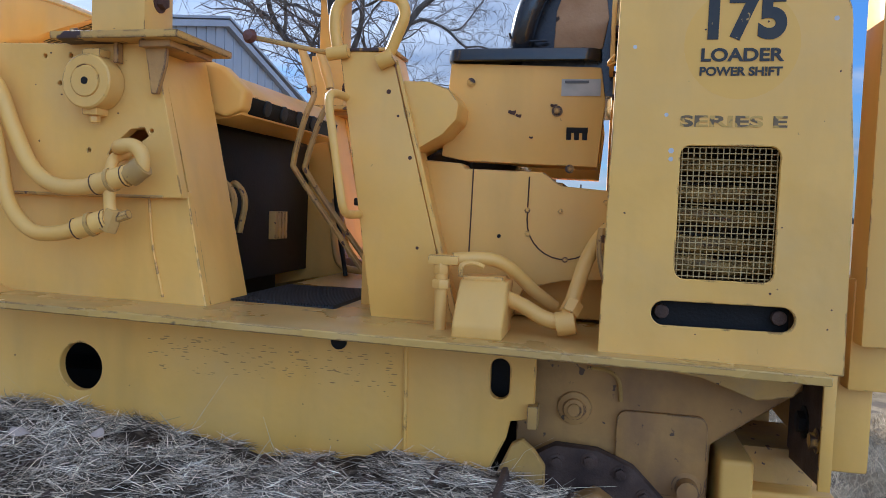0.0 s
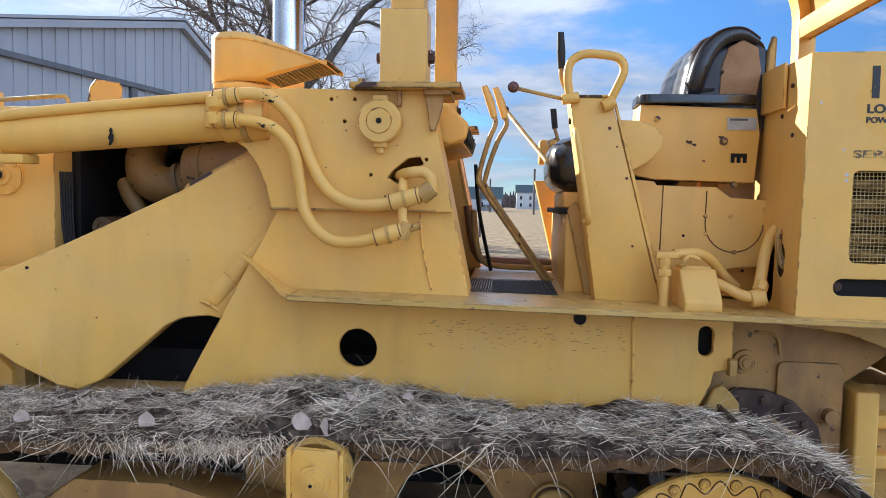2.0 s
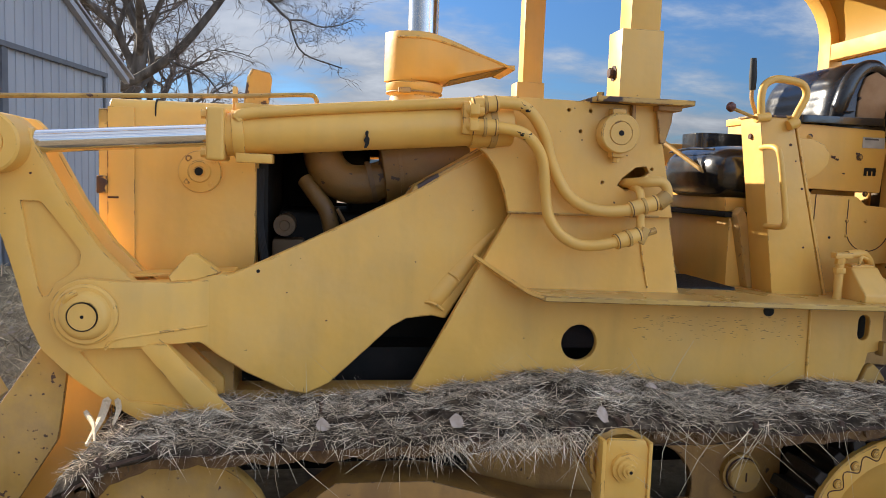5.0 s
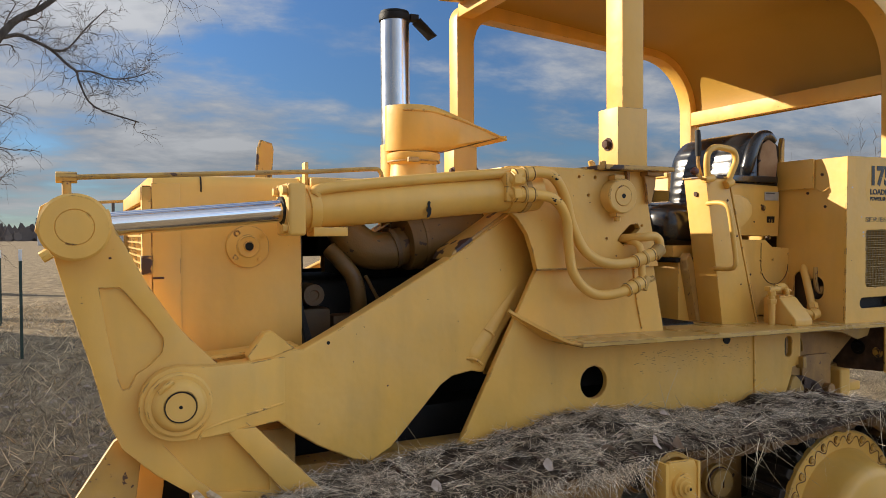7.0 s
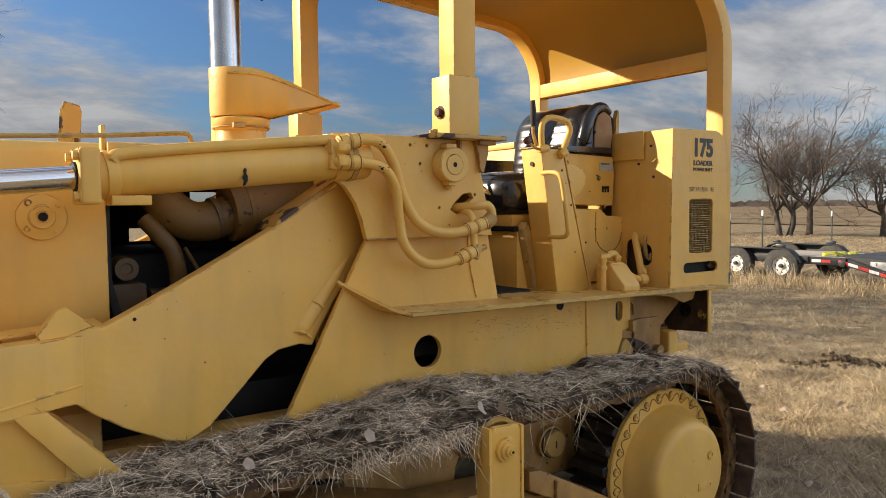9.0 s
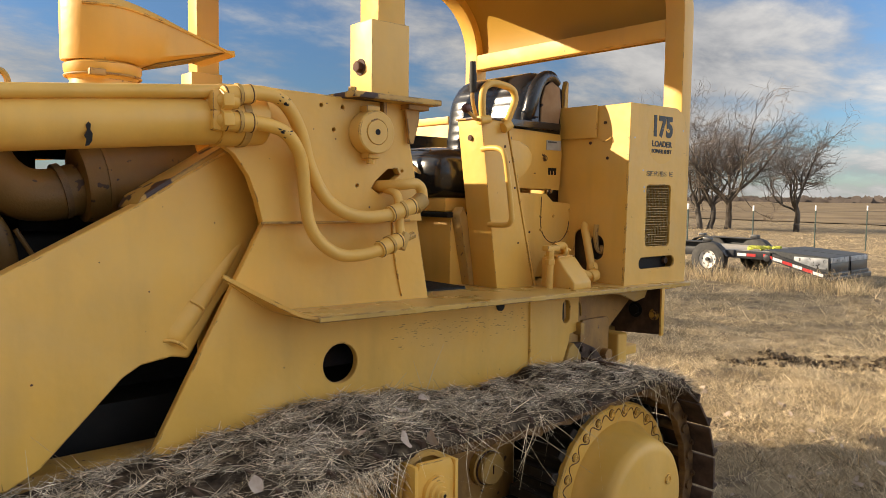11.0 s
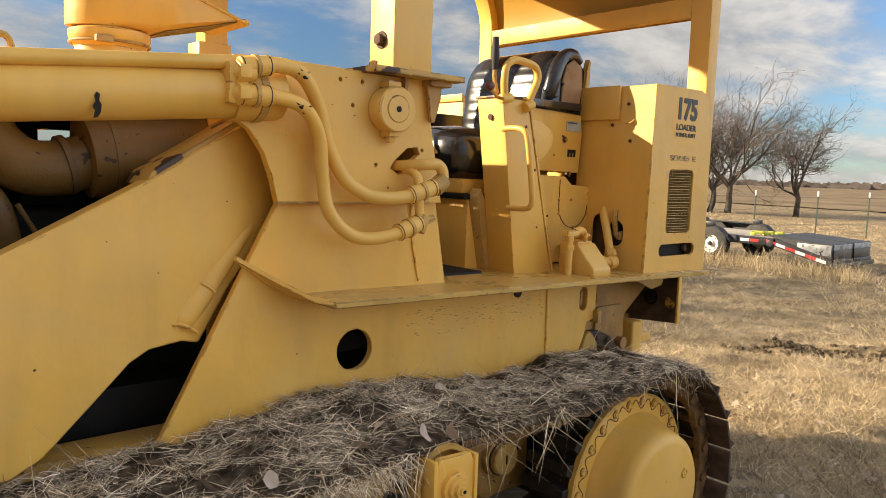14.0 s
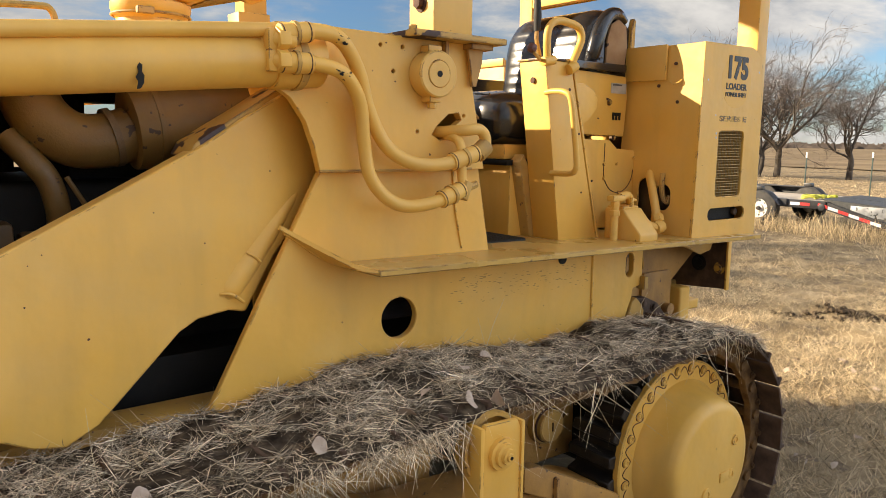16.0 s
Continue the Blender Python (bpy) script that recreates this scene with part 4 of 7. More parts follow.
bm = bmesh.new()
for (x, hw, z0, z1), (x2, hw2, z2, z3) in zip(sections[6:12], sections[7:13]):
    bm.faces.new([bm.verts.new(p) for p in ((x, 0.56 - hw * 0.84, z0 - 0.002), (x2, 0.56 - hw2 * 0.84, z2 - 0.002), (x2, 0.56 + hw2 * 0.84, z2 - 0.002), (x, 0.56 + hw * 0.84, z0 - 0.002))])
part("intake_screen", bm, screen_mesh, scoop, "brown wire mesh under the intake hood")
bm = bmesh.new()
for k in range(11):
    v = -0.8 + 0.16 * k
    tube([(x, 0.56 + hw * v, z0 - 0.004) for x, hw, z0, z1 in sections[6:13]], 0.0016, 4, 1, bm, False)
for x, hw, z0, z1 in sections[6:13]:
    tube([(x, 0.56 - hw * 0.84, z0 - 0.004), (x, 0.56 + hw * 0.84, z0 - 0.004)], 0.0016, 4, 1, bm, False)
tagged(part("screen_wire", bm, wire_steel, scoop), kind="stuff")
part("scoop_rim", tube([(x, 0.56 - hw * 1.0, z0 + (z1 - z0) * 0.86) for x, hw, z0, z1 in sections[1:]], 0.006, 6, 2), paint, scoop)
part("scoop_band", tube([(-1.515 + 0.128 * math.cos(radians(a)), 0.56 + 0.128 * math.sin(radians(a)), 2.115) for a in range(0, 361, 20)], 0.005, 6, 2), paint_dusty_shaded, pre)
part("band_clamp", box(-1.60, -1.545, 0.42, 0.445, 2.105, 2.128, 0.004), paint_dusty_shaded, pre)

# chrome exhaust stack with rain cap
stack = part("exhaust_pipe", cyl((-1.43, 0.99, 1.98), (-1.43, 0.99, 2.945), 0.079, n=40), stack_chrome, loader, "polished upright exhaust stack")
part("stack_base", cyl((-1.43, 0.99, 1.98), (-1.43, 0.99, 2.25), 0.083, n=36), paint, stack)
bm = cyl((-1.43, 0.99, 2.925), (-1.43, 0.99, 2.962), 0.087, n=30, w=0.004)
part("stack_rim", bm, dark_metal, stack)
bm = cyl((-1.43, 0.99, 2.962), (-1.43, 0.99, 2.978), 0.080, n=30, w=0.004)
bm2 = box(-0.055, 0.075, -0.05, 0.05, -0.006, 0.006, 0.002)
bmesh.ops.transform(bm2, matrix=pose(-1.275, 0.955, 2.90, 0, 40, 0), verts=bm2.verts)
merge(bm, bm2)
box(-1.36, -1.31, 0.93, 0.98, 2.93, 2.965, 0.004, 2, bm)
part("rain_cap", bm, dark_metal, stack, "black hinged rain cap")

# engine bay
# plain near-black blocks: the bay's shade is put into their colour
part("cylinder_head", box(-1.80, -0.75, 0.60, 1.15, 1.50, 1.735, 0.03, 2), dark_metal, loader, "cylinder head, engine bay shade in its near-black colour")
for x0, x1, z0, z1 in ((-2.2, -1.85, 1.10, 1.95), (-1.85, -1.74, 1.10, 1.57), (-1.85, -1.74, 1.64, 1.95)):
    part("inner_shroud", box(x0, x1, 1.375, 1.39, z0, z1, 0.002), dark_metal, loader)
part("under_hood_block", box(-1.42, -0.75, 0.62, 1.12, 1.70, 1.93, 0.03, 3), dark_metal, loader)
part("under_hood_block", box(-1.95, -1.70, 0.75, 1.12, 1.66, 1.95, 0.03, 3), dark_metal, loader)
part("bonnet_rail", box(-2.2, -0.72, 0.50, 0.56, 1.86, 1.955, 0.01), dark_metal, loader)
part("far_side_panel", box(-1.74, -0.70, 1.395, 1.41, 1.10, 1.73, 0.003), paint_dusty_shaded, loader)
part("far_side_panel", box(-1.36, -0.70, 1.395, 1.41, 1.732, 1.975, 0.003), paint_dusty_shaded, loader)
part("far_side_panel", box(-2.21, -1.85, 1.395, 1.41, 1.10, 1.42, 0.003), paint_dusty_shaded, loader)
bay = part("engine_block", box(-2.12, -0.75, 0.50, 1.20, 0.75, 1.56, 0.03, 3), dark_metal, loader, "engine block, engine bay shade in its near-black colour")
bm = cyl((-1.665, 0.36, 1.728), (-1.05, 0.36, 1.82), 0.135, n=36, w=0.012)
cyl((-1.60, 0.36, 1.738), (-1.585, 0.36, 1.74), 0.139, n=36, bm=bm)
part("air_cleaner_drum", bm, pipe_paint_shaded, loader, "dusty air cleaner drum, engine bay shade in its paint")
part("intake_elbow", tube([(-1.66, 0.36, 1.712), (-1.74, 0.36, 1.69), (-1.83, 0.37, 1.695), (-1.90, 0.40, 1.75), (-1.93, 0.46, 1.83), (-1.93, 0.56, 1.90)], 0.086, 20, 8), pipe_paint_shaded, loader, "thick curved intake pipe")
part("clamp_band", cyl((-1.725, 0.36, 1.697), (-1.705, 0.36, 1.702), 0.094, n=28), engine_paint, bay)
part("coolant_pipe", tube([(-2.0, 0.40, 1.70), (-1.955, 0.36, 1.64), (-1.905, 0.35, 1.57), (-1.88, 0.36, 1.47), (-1.875, 0.40, 1.34)], 0.037, 14, 8), pipe_paint_shaded, loader)
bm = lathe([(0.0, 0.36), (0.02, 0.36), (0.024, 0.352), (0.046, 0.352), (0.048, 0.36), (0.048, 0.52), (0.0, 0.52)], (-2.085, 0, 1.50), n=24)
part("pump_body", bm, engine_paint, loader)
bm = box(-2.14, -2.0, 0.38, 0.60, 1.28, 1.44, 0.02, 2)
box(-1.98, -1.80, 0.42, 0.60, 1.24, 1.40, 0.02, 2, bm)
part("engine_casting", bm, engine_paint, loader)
for i in range(5):
    bm = tube([(-2.19 + i * 0.006, 0.21 + i * 0.012, 1.74), (-2.185 + i * 0.004, 0.22 + i * 0.012, 1.5), (-2.15 + i * 0.008, 0.23, 1.26)], 0.0055, 6, 4)
    part("cable", bm, rubber, loader, "loose black cable")
# added block, black like the shade under the hood
part("under_hood_block", box(-1.82, -1.38, 0.78, 0.96, 1.826, 1.956, 0.012, 2), dark_metal, loader, "near-black block filling the shade under the hood")
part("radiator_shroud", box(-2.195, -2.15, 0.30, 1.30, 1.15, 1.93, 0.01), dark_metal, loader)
part("engine_rod", tube([(-1.86, 0.32, 1.58), (-1.78, 0.33, 1.44)], 0.008, 8, 2), pipe_paint_shaded, loader)
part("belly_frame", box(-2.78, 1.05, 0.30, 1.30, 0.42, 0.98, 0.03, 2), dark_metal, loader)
part("front_cross_beam", box(-2.62, -2.25, 0.05, 1.55, 0.70, 1.02, 0.02, 2), paint_dusty_shaded, loader)

both("frame_ledge", box(-2.35, -1.30, 0.10, 0.24, 0.78, 0.846, 0.008, 2), paint_dusty_shaded, loader, "dusty frame ledge under the lift arm")

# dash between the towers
# wall between the towers; the footwell's shade is painted in as near-black
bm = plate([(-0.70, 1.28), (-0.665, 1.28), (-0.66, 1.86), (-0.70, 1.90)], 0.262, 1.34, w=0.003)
part("firewall", bm, dark_metal, loader, "footwell wall, footwell shade in its near-black colour")
bm = plate([(-0.70, 1.90), (-0.63, 2.05), (-0.55, 2.03), (-0.46, 1.955), (-0.475, 1.885), (-0.60, 1.86)], 0.30, 1.20, w=0.012, seg=2)
dash = part("dash_box", bm, paint, loader, "sloped yellow dash box")
bm = plate([(-0.465, 1.945), (-0.455, 1.95), (-0.47, 1.895), (-0.48, 1.89)], 0.34, 1.16, w=0.001)
part("dash_panel", bm, dark_metal, dash)
bm = plate([(-0.655, 1.985), (-0.62, 2.075), (-0.535, 2.045), (-0.45, 1.965), (-0.462, 1.90), (-0.53, 1.875), (-0.60, 1.90)], 0.275, 0.345, w=0.018, seg=3)
part("dash_end", bm, paint, dash, "rounded end cap of the dash")
for k in range(4):
    part("gauge", cyl((-0.472, 0.46 + 0.14 * k, 1.928), (-0.455, 0.46 + 0.14 * k, 1.925), 0.028, n=20, w=0.003), rubber, dash)
for y in (0.42, 0.5):
    part("pedal", tube([(-0.64, y, 1.62), (-0.60, y, 1.66), (-0.56, y, 1.60), (-0.58, y, 1.48)], 0.012, 8), paint_dusty_shaded, loader)
bm = bmesh.new()
for i in range(4):
    box(-0.56, -0.53, 0.70 + 0.03 * i, 0.722 + 0.03 * i, 1.45, 1.56, 0.002, 1, bm)
tagged(part("pedal_pad", bm, paint_dusty_shaded, loader), kind="stuff")
for dy in (0.0, 0.05):
    lv = part("steering_lever", tube([(-0.10 + dy * 0.5, 0.66 + dy, 1.28), (-0.24 + dy * 0.4, 0.63 + dy, 1.48), (-0.395 + dy * 0.4, 0.60 + dy, 1.70), (-0.415 + dy * 0.6, 0.60 + dy, 1.76), (-0.375 + dy * 0.8, 0.605 + dy, 1.92), (-0.345 + dy, 0.61 + dy, 2.0), (-0.36 + dy, 0.61 + dy, 2.06)], 0.0115, 8, 5), paint_dusty_shaded, loader, "bent control lever")
    part("lever_grip", tube([(-0.352 + dy, 0.61 + dy, 2.03), (-0.372 + dy, 0.61 + dy, 2.10), (-0.40 + dy, 0.61 + dy, 2.17)], [0.016, 0.02, 0.014], 10), paint, lv)
part("brake_rod", tube([(-0.454, 1.13, 1.84), (-0.43, 1.10, 1.6), (-0.36, 1.05, 1.285)], 0.010, 8), dark_metal, loader)
kn = part("shift_lever", tube([(-0.30, 0.92, 2.10), (-0.20, 0.68, 1.95), (-0.09, 0.42, 1.79)], 0.011, 8), paint_dusty_shaded, loader)
part("lever_knob", lathe([(0.0, -0.02), (0.014, -0.016), (0.02, 0.0), (0.014, 0.016), (0.0, 0.02)], (-0.304, 0.924, 2.103), "y", 14), dark_metal, kn)
part("floor_pipe", tube([(-0.50, 1.30, 1.62), (-0.475, 1.28, 1.46), (-0.44, 1.22, 1.36), (-0.36, 1.2, 1.325), (0.05, 1.2, 1.32)], 0.024, 10), copper, loader, "brown hydraulic line across the floor")
part("floor_pipe", tube([(-0.46, 1.14, 1.60), (-0.44, 1.12, 1.42), (-0.40, 1.10, 1.33), (-0.3, 1.10, 1.305), (0.05, 1.1, 1.30)], 0.016, 10), paint_dusty_shaded, loader)

# operator's side consoles
cons = [(-0.055, 2.05), (0.105, 2.045), (0.315, 1.262), (0.065, 1.262)]
bm = plate(cons, 0.085, 0.245, w=0.008, seg=2)
console = part("console", bm, paint, loader, "slanted yellow control console")
part("far_arm_box", box(-0.11, 0.62, 1.41, 1.58, 1.865, 2.0, 0.02, 3), paint, loader, "yellow box along the far arm rest")
part("far_panel", plate([(-0.124, 1.775), (0.12, 1.775), (0.16, 1.262), (0.0, 1.262)], 1.58, 1.73, w=0.006, seg=2), paint, loader, "sunlit panel on the far side")
part("console_hole", cyl((-0.0495, 0.165, 1.965), (-0.036, 0.165, 1.965), 0.013, n=14), rust_and_shade, console)
part("console_top", box(-0.062, 0.11, 0.08, 0.25, 2.046, 2.056, 0.003), paint_worn, console)
part("console_flange", plate([(0.115, 2.02), (0.125, 2.02), (0.335, 1.262), (0.315, 1.262)], 0.082, 0.10, w=0.002), paint, console)
bm = tube([(-0.055, 0.075, 2.045), (-0.065, 0.07, 2.12), (-0.055, 0.07, 2.175), (-0.01, 0.07, 2.205), (0.06, 0.07, 2.205), (0.125, 0.07, 2.19), (0.145, 0.07, 2.145), (0.12, 0.075, 2.08), (0.092, 0.08, 2.02)], 0.0165, 12, 6)
gr = part("grab_loop", bm, paint, loader, "bent tube grab handle")
part("grab_clamp", cyl((-0.085, 0.07, 2.035), (-0.02, 0.07, 2.045), 0.020, n=10, w=0.003), paint, gr)
part("grab_clamp", cyl((0.07, 0.07, 2.01), (0.115, 0.07, 2.03), 0.024, n=10, w=0.003), paint, gr)
part("side_handle", tube([(-0.030, 0.10, 1.912), (-0.034, 0.05, 1.915), (-0.036, -0.015, 1.908), (-0.032, -0.045, 1.875), (-0.012, -0.05, 1.76), (0.010, -0.05, 1.63), (0.016, -0.04, 1.588), (0.018, -0.005, 1.572), (0.018, 0.10, 1.570)], 0.0125, 10, 6), paint, loader, "slim bent side grab rail")
lv = part("hydraulic_lever", tube([(-0.05, 0.12, 2.05), (-0.085, 0.11, 2.12), (-0.088, 0.108, 2.17)], 0.009, 8), paint_dusty_shaded, loader)
part("lever_grip", tube([(-0.087, 0.108, 2.16), (-0.09, 0.105, 2.22), (-0.094, 0.104, 2.295)], [0.014, 0.017, 0.013], 12), rubber, lv)
lv = part("knob_lever", tube([(-0.02, 0.13, 2.035), (-0.12, 0.06, 2.045), (-0.27, -0.045, 2.062)], 0.0075, 8), paint_dusty_shaded, loader)
part("lever_knob", lathe([(0.0, -0.021), (0.014, -0.016), (0.021, 0.0), (0.014, 0.016), (0.0, 0.021)], (-0.271, -0.051, 2.063), "y", 16), red_cap, lv)
lv = part("far_lever", tube([(-0.02, 1.09, 1.95), (-0.05, 1.09, 2.04)], 0.009, 8), paint_dusty_shaded, loader)
part("lever_grip", tube([(-0.045, 1.09, 2.03), (-0.056, 1.086, 2.13)], 0.016, 10, 2), rubber, lv)
bm = bmesh.new()
for x, z, r in ((0.10, 1.93, 0.007), (0.17, 1.74, 0.006), (0.13, 1.86, 0.004), (0.20, 1.48, 0.005)):
    cyl((x, 0.0835, z), (x, 0.09, z), r, n=7, bm=bm)
tagged(part("paint_chip", bm, rust_and_shade, console), kind="stuff")
# seat base
part("seat_base_wall", box(-0.04, 0.80, 0.30, 1.24, 1.27, 1.60, 0.01), paint, loader, "seat base box")
part("seat_base_edge", plate([(0.04, 1.27), (0.10, 1.27), (0.02, 1.60), (-0.005, 1.65), (-0.036, 1.612)], 0.245, 0.31, w=0.004), paint_dusty_shaded, loader)
part("seat_rail", box(-0.07, 0.70, 0.29, 1.18, 1.596, 1.621, 0.006), dark_metal, loader)

# arm box beside the seat
bm = plate([(0.245, 2.045), (0.70, 2.03), (0.715, 1.93), (0.70, 1.735), (0.31, 1.745), (0.225, 1.76)], 0.26, 0.44, w=0.005, seg=2)
armbox = part("arm_box", bm, paint, loader, "yellow box under the arm rest")
part("arm_box", mirrored(plate([(0.245, 2.045), (0.70, 2.03), (0.715, 1.93), (0.70, 1.735), (0.31, 1.745), (0.225, 1.76)], 0.26, 0.44, w=0.005, seg=2)), paint, loader)
bm = plate(round_rect(0.235, 0.70, 0.235, 0.46, 0.05, 5), 2.048, 2.083, w=0.012, seg=3, axis="z")
part("arm_rest", bm, vinyl, loader, "black vinyl arm rest")
part("arm_rest", mirrored(plate(round_rect(0.20, 0.70, 0.25, 0.50, 0.06, 5), 1.90, 2.05, w=0.04, seg=4, axis="z")), vinyl, loader)
bm = plate([(0.10, 1.965), (0.215, 1.962), (0.275, 1.94), (0.305, 1.90), (0.30, 1.855), (0.26, 1.81), (0.165, 1.755)], 0.10, 0.30, w=0.006, seg=2)
part("console_wing", bm, paint, loader)
part("box_label", box(0.585, 0.70, 0.2565, 0.2585, 1.945, 1.995, 0), sticker, armbox, "weathered white sticker")
part("label_print", box(0.595, 0.665, 0.2545, 0.2562, 1.982, 1.99, 0), sticker_dark, armbox)
bm = bmesh.new()
box(0.605, 0.668, 0.2575, 0.2595, 1.836, 1.852, 0, 1, bm)
for x in (0.605, 0.628, 0.652):
    box(x, x + 0.015, 0.2575, 0.2595, 1.815, 1.838, 0, 1, bm)
tagged(part("cut_slot", bm, dark_metal, armbox), kind="stuff")
bm = bmesh.new()
hexbolt((0.575, 0.258, 1.90), (0, -1, 0), 0.011, 0.012, bm)
hexbolt((0.31, 0.258, 1.985), (0, -1, 0), 0.009, 0.008, bm)
hexbolt((0.62, 0.258, 1.728), (0, -1, 0), 0.009, 0.008, bm)
tagged(part("box_bolt", bm, paint_worn, armbox), kind="stuff")
bm = bmesh.new()
for x, z, r in ((0.44, 1.895, 0.016), (0.46, 1.885, 0.012), (0.565, 1.915, 0.014), (0.50, 1.82, 0.008)):
    plate([(x + r * (0.7 + 0.4 * math.sin(k * 2.3)) * math.cos(k * 0.8), z + r * (0.6 + 0.3 * math.cos(k * 1.7)) * math.sin(k * 0.8)) for k in range(8)], 0.2572, 0.259, w=0, bm=bm)
tagged(part("paint_chip", bm, rust_and_shade, armbox), kind="stuff")
# tank under the arm box
bm = plate([(0.17, 1.745), (0.30, 1.735), (0.31, 1.72), (0.545, 1.715), (0.60, 1.675), (0.745, 1.665), (0.745, 1.405), (0.62, 1.395), (0.50, 1.365), (0.46, 1.262), (0.30, 1.262)], 0.215, 0.42, w=0.005, seg=2)
tank = part("side_tank", bm, paint, loader, "yellow side tank with a round cover")
part("side_tank", mirrored(plate([(0.17, 1.745), (0.30, 1.735), (0.31, 1.72), (0.545, 1.715), (0.60, 1.675), (0.745, 1.665), (0.745, 1.405), (0.62, 1.395), (0.50, 1.365), (0.46, 1.262), (0.30, 1.262)], 0.215, 0.42, w=0.005, seg=2)), paint, loader)
arc = [(0.615 + 0.112 * math.cos(radians(a)), 0.2135, 1.57 + 0.112 * math.sin(radians(a))) for a in range(180, 361, 12)]
bm = tube(arc, 0.0022, 5, 1, smooth=False)
tube([(0.503, 0.2135, 1.57), (0.505, 0.2135, 1.70)], 0.0022, 5, 1, bm=bm)
tagged(part("cover_seam", bm, rust_and_shade, tank), kind="stuff")
part("sheet_seam", tube([(0.335, 0.2135, 1.72), (0.33, 0.2135, 1.46)], 0.0022, 5, 1), rust_and_shade, tank)
bm = bmesh.new()
for x, z in ((0.503, 1.60), (0.505, 1.53), (0.62, 1.458), (0.727, 1.52), (0.73, 1.63), (0.60, 1.60)):
    hexbolt((x, 0.2145, z), (0, -1, 0), 0.006, 0.006, bm)
tagged(part("cover_bolt", bm, paint, tank), kind="stuff")
bm = bmesh.new()
for x, z in ((0.655, 1.385), (0.735, 1.385), (0.42, 1.52)):
    cyl((x, 0.213, z), (x, 0.22, z), 0.006, n=10, bm=bm)
tagged(part("drill_hole", bm, dark_metal, tank), kind="stuff")

# seat
def backrest():
    b = bmesh.new()
    front = [(0.40, 1.93), (0.405, 2.0), (0.415, 2.08), (0.425, 2.16), (0.445, 2.24), (0.475, 2.295), (0.52, 2.335), (0.59, 2.355), (0.66, 2.35), (0.715, 2.315), (0.735, 2.24), (0.735, 2.10), (0.725, 1.95)]
    fine = [tuple(p) for p in spline([(x, 0, z) for x, z in front], 5)]
    rows = []
    ny = 24
    for j in range(ny + 1):
        t = j / ny
        e = abs(2 * t - 1)
        y = 0.285 + 0.60 * t
        k = math.sqrt(max(0.0, 1 - (max(0, e - 0.62) / 0.38) ** 2.4))
        row = []
        for i, (x, _, z) in enumerate(fine):
            rib = 0.0045 * abs(math.sin(math.pi * (z - 1.93) / 0.052)) if (i < 34 and e < 0.80) else 0.004
            xx = x - rib + 0.06 * (1 - k)
            zz = z if z < 2.2 else 2.2 + (z - 2.2) * (0.45 + 0.55 * k)
            row.append(b.verts.new((min(xx, 0.735), y, zz)))
        rows.append(row)
    for a, c in zip(rows, rows[1:]):
        for k in range(len(a) - 1):
            b.faces.new((a[k], a[k + 1], c[k + 1], c[k]))
        b.faces.new((a[-1], a[0], c[0], c[-1]))
    b.faces.new(rows[0])
    b.faces.new(rows[-1][::-1])
    return b


seatback = part("backrest", backrest(), vinyl_back, loader, "torn glossy black vinyl seat back", 60)
bm = tube([(0.455, 0.29, 2.085), (0.46, 0.275, 2.13), (0.478, 0.268, 2.20), (0.512, 0.268, 2.268), (0.565, 0.272, 2.315), (0.635, 0.28, 2.328), (0.70, 0.29, 2.30)], [0.028, 0.036, 0.038, 0.036, 0.032, 0.028, 0.02], 16, 6)
part("backrest_wing", bm, vinyl_back, seatback, "rolled black vinyl edge of the seat back", 60)
bm = plate([(0.555, 2.085), (0.70, 2.085), (0.715, 2.18), (0.70, 2.275), (0.64, 2.305), (0.585, 2.275), (0.56, 2.20)], 0.272, 0.287, w=0.008, seg=2)
part("backrest_side", bm, foam, seatback, "bare brown side board")
part("torn_flap", tube([(0.42, 0.278, 2.135), (0.43, 0.262, 2.118), (0.47, 0.258, 2.108), (0.535, 0.272, 2.112)], 0.004, 6), vinyl, seatback)
part("backrest_bracket", plate([(0.728, 2.04), (0.765, 2.04), (0.77, 2.31), (0.755, 2.32), (0.738, 2.26)], 0.27, 0.30, w=0.003), paint_worn, loader)
def pillow(x0, x1, y0, y1, z0, z1, e=0.42, ez=0.62, n=16, m=40):
    """Upholstered block with soft corners."""
    b = bmesh.new()
    rows = []
    f = lambda v, p: math.copysign(abs(v) ** p, v)
    for j in range(n + 1):
        u = -math.pi / 2 + math.pi * j / n
        cu, su = max(1e-4, math.cos(u)) ** ez, f(math.sin(u), ez)
        rows.append([b.verts.new(((x0 + x1) / 2 + (x1 - x0) / 2 * cu * f(math.cos(2 * math.pi * k / m), e), (y0 + y1) / 2 + (y1 - y0) / 2 * cu * f(math.sin(2 * math.pi * k / m), e), (z0 + z1) / 2 + (z1 - z0) / 2 * su)) for k in range(m)])
    for a, c in zip(rows, rows[1:]):
        for k in range(m):
            b.faces.new((a[k], a[(k + 1) % m], c[(k + 1) % m], c[k]))
    return b


bm = pillow(-0.115, 0.46, 0.30, 0.96, 1.665, 1.945)
part("seat_cushion", bm, vinyl, loader, "black vinyl seat cushion", 60)
part("seat_piping", tube([(-0.085, 0.40, 1.915), (-0.10, 0.63, 1.925), (-0.085, 0.86, 1.915)], 0.006, 8), vinyl, loader)
part("seat_frame", box(-0.05, 0.60, 0.33, 0.92, 1.622, 1.69, 0.01), paint, loader)

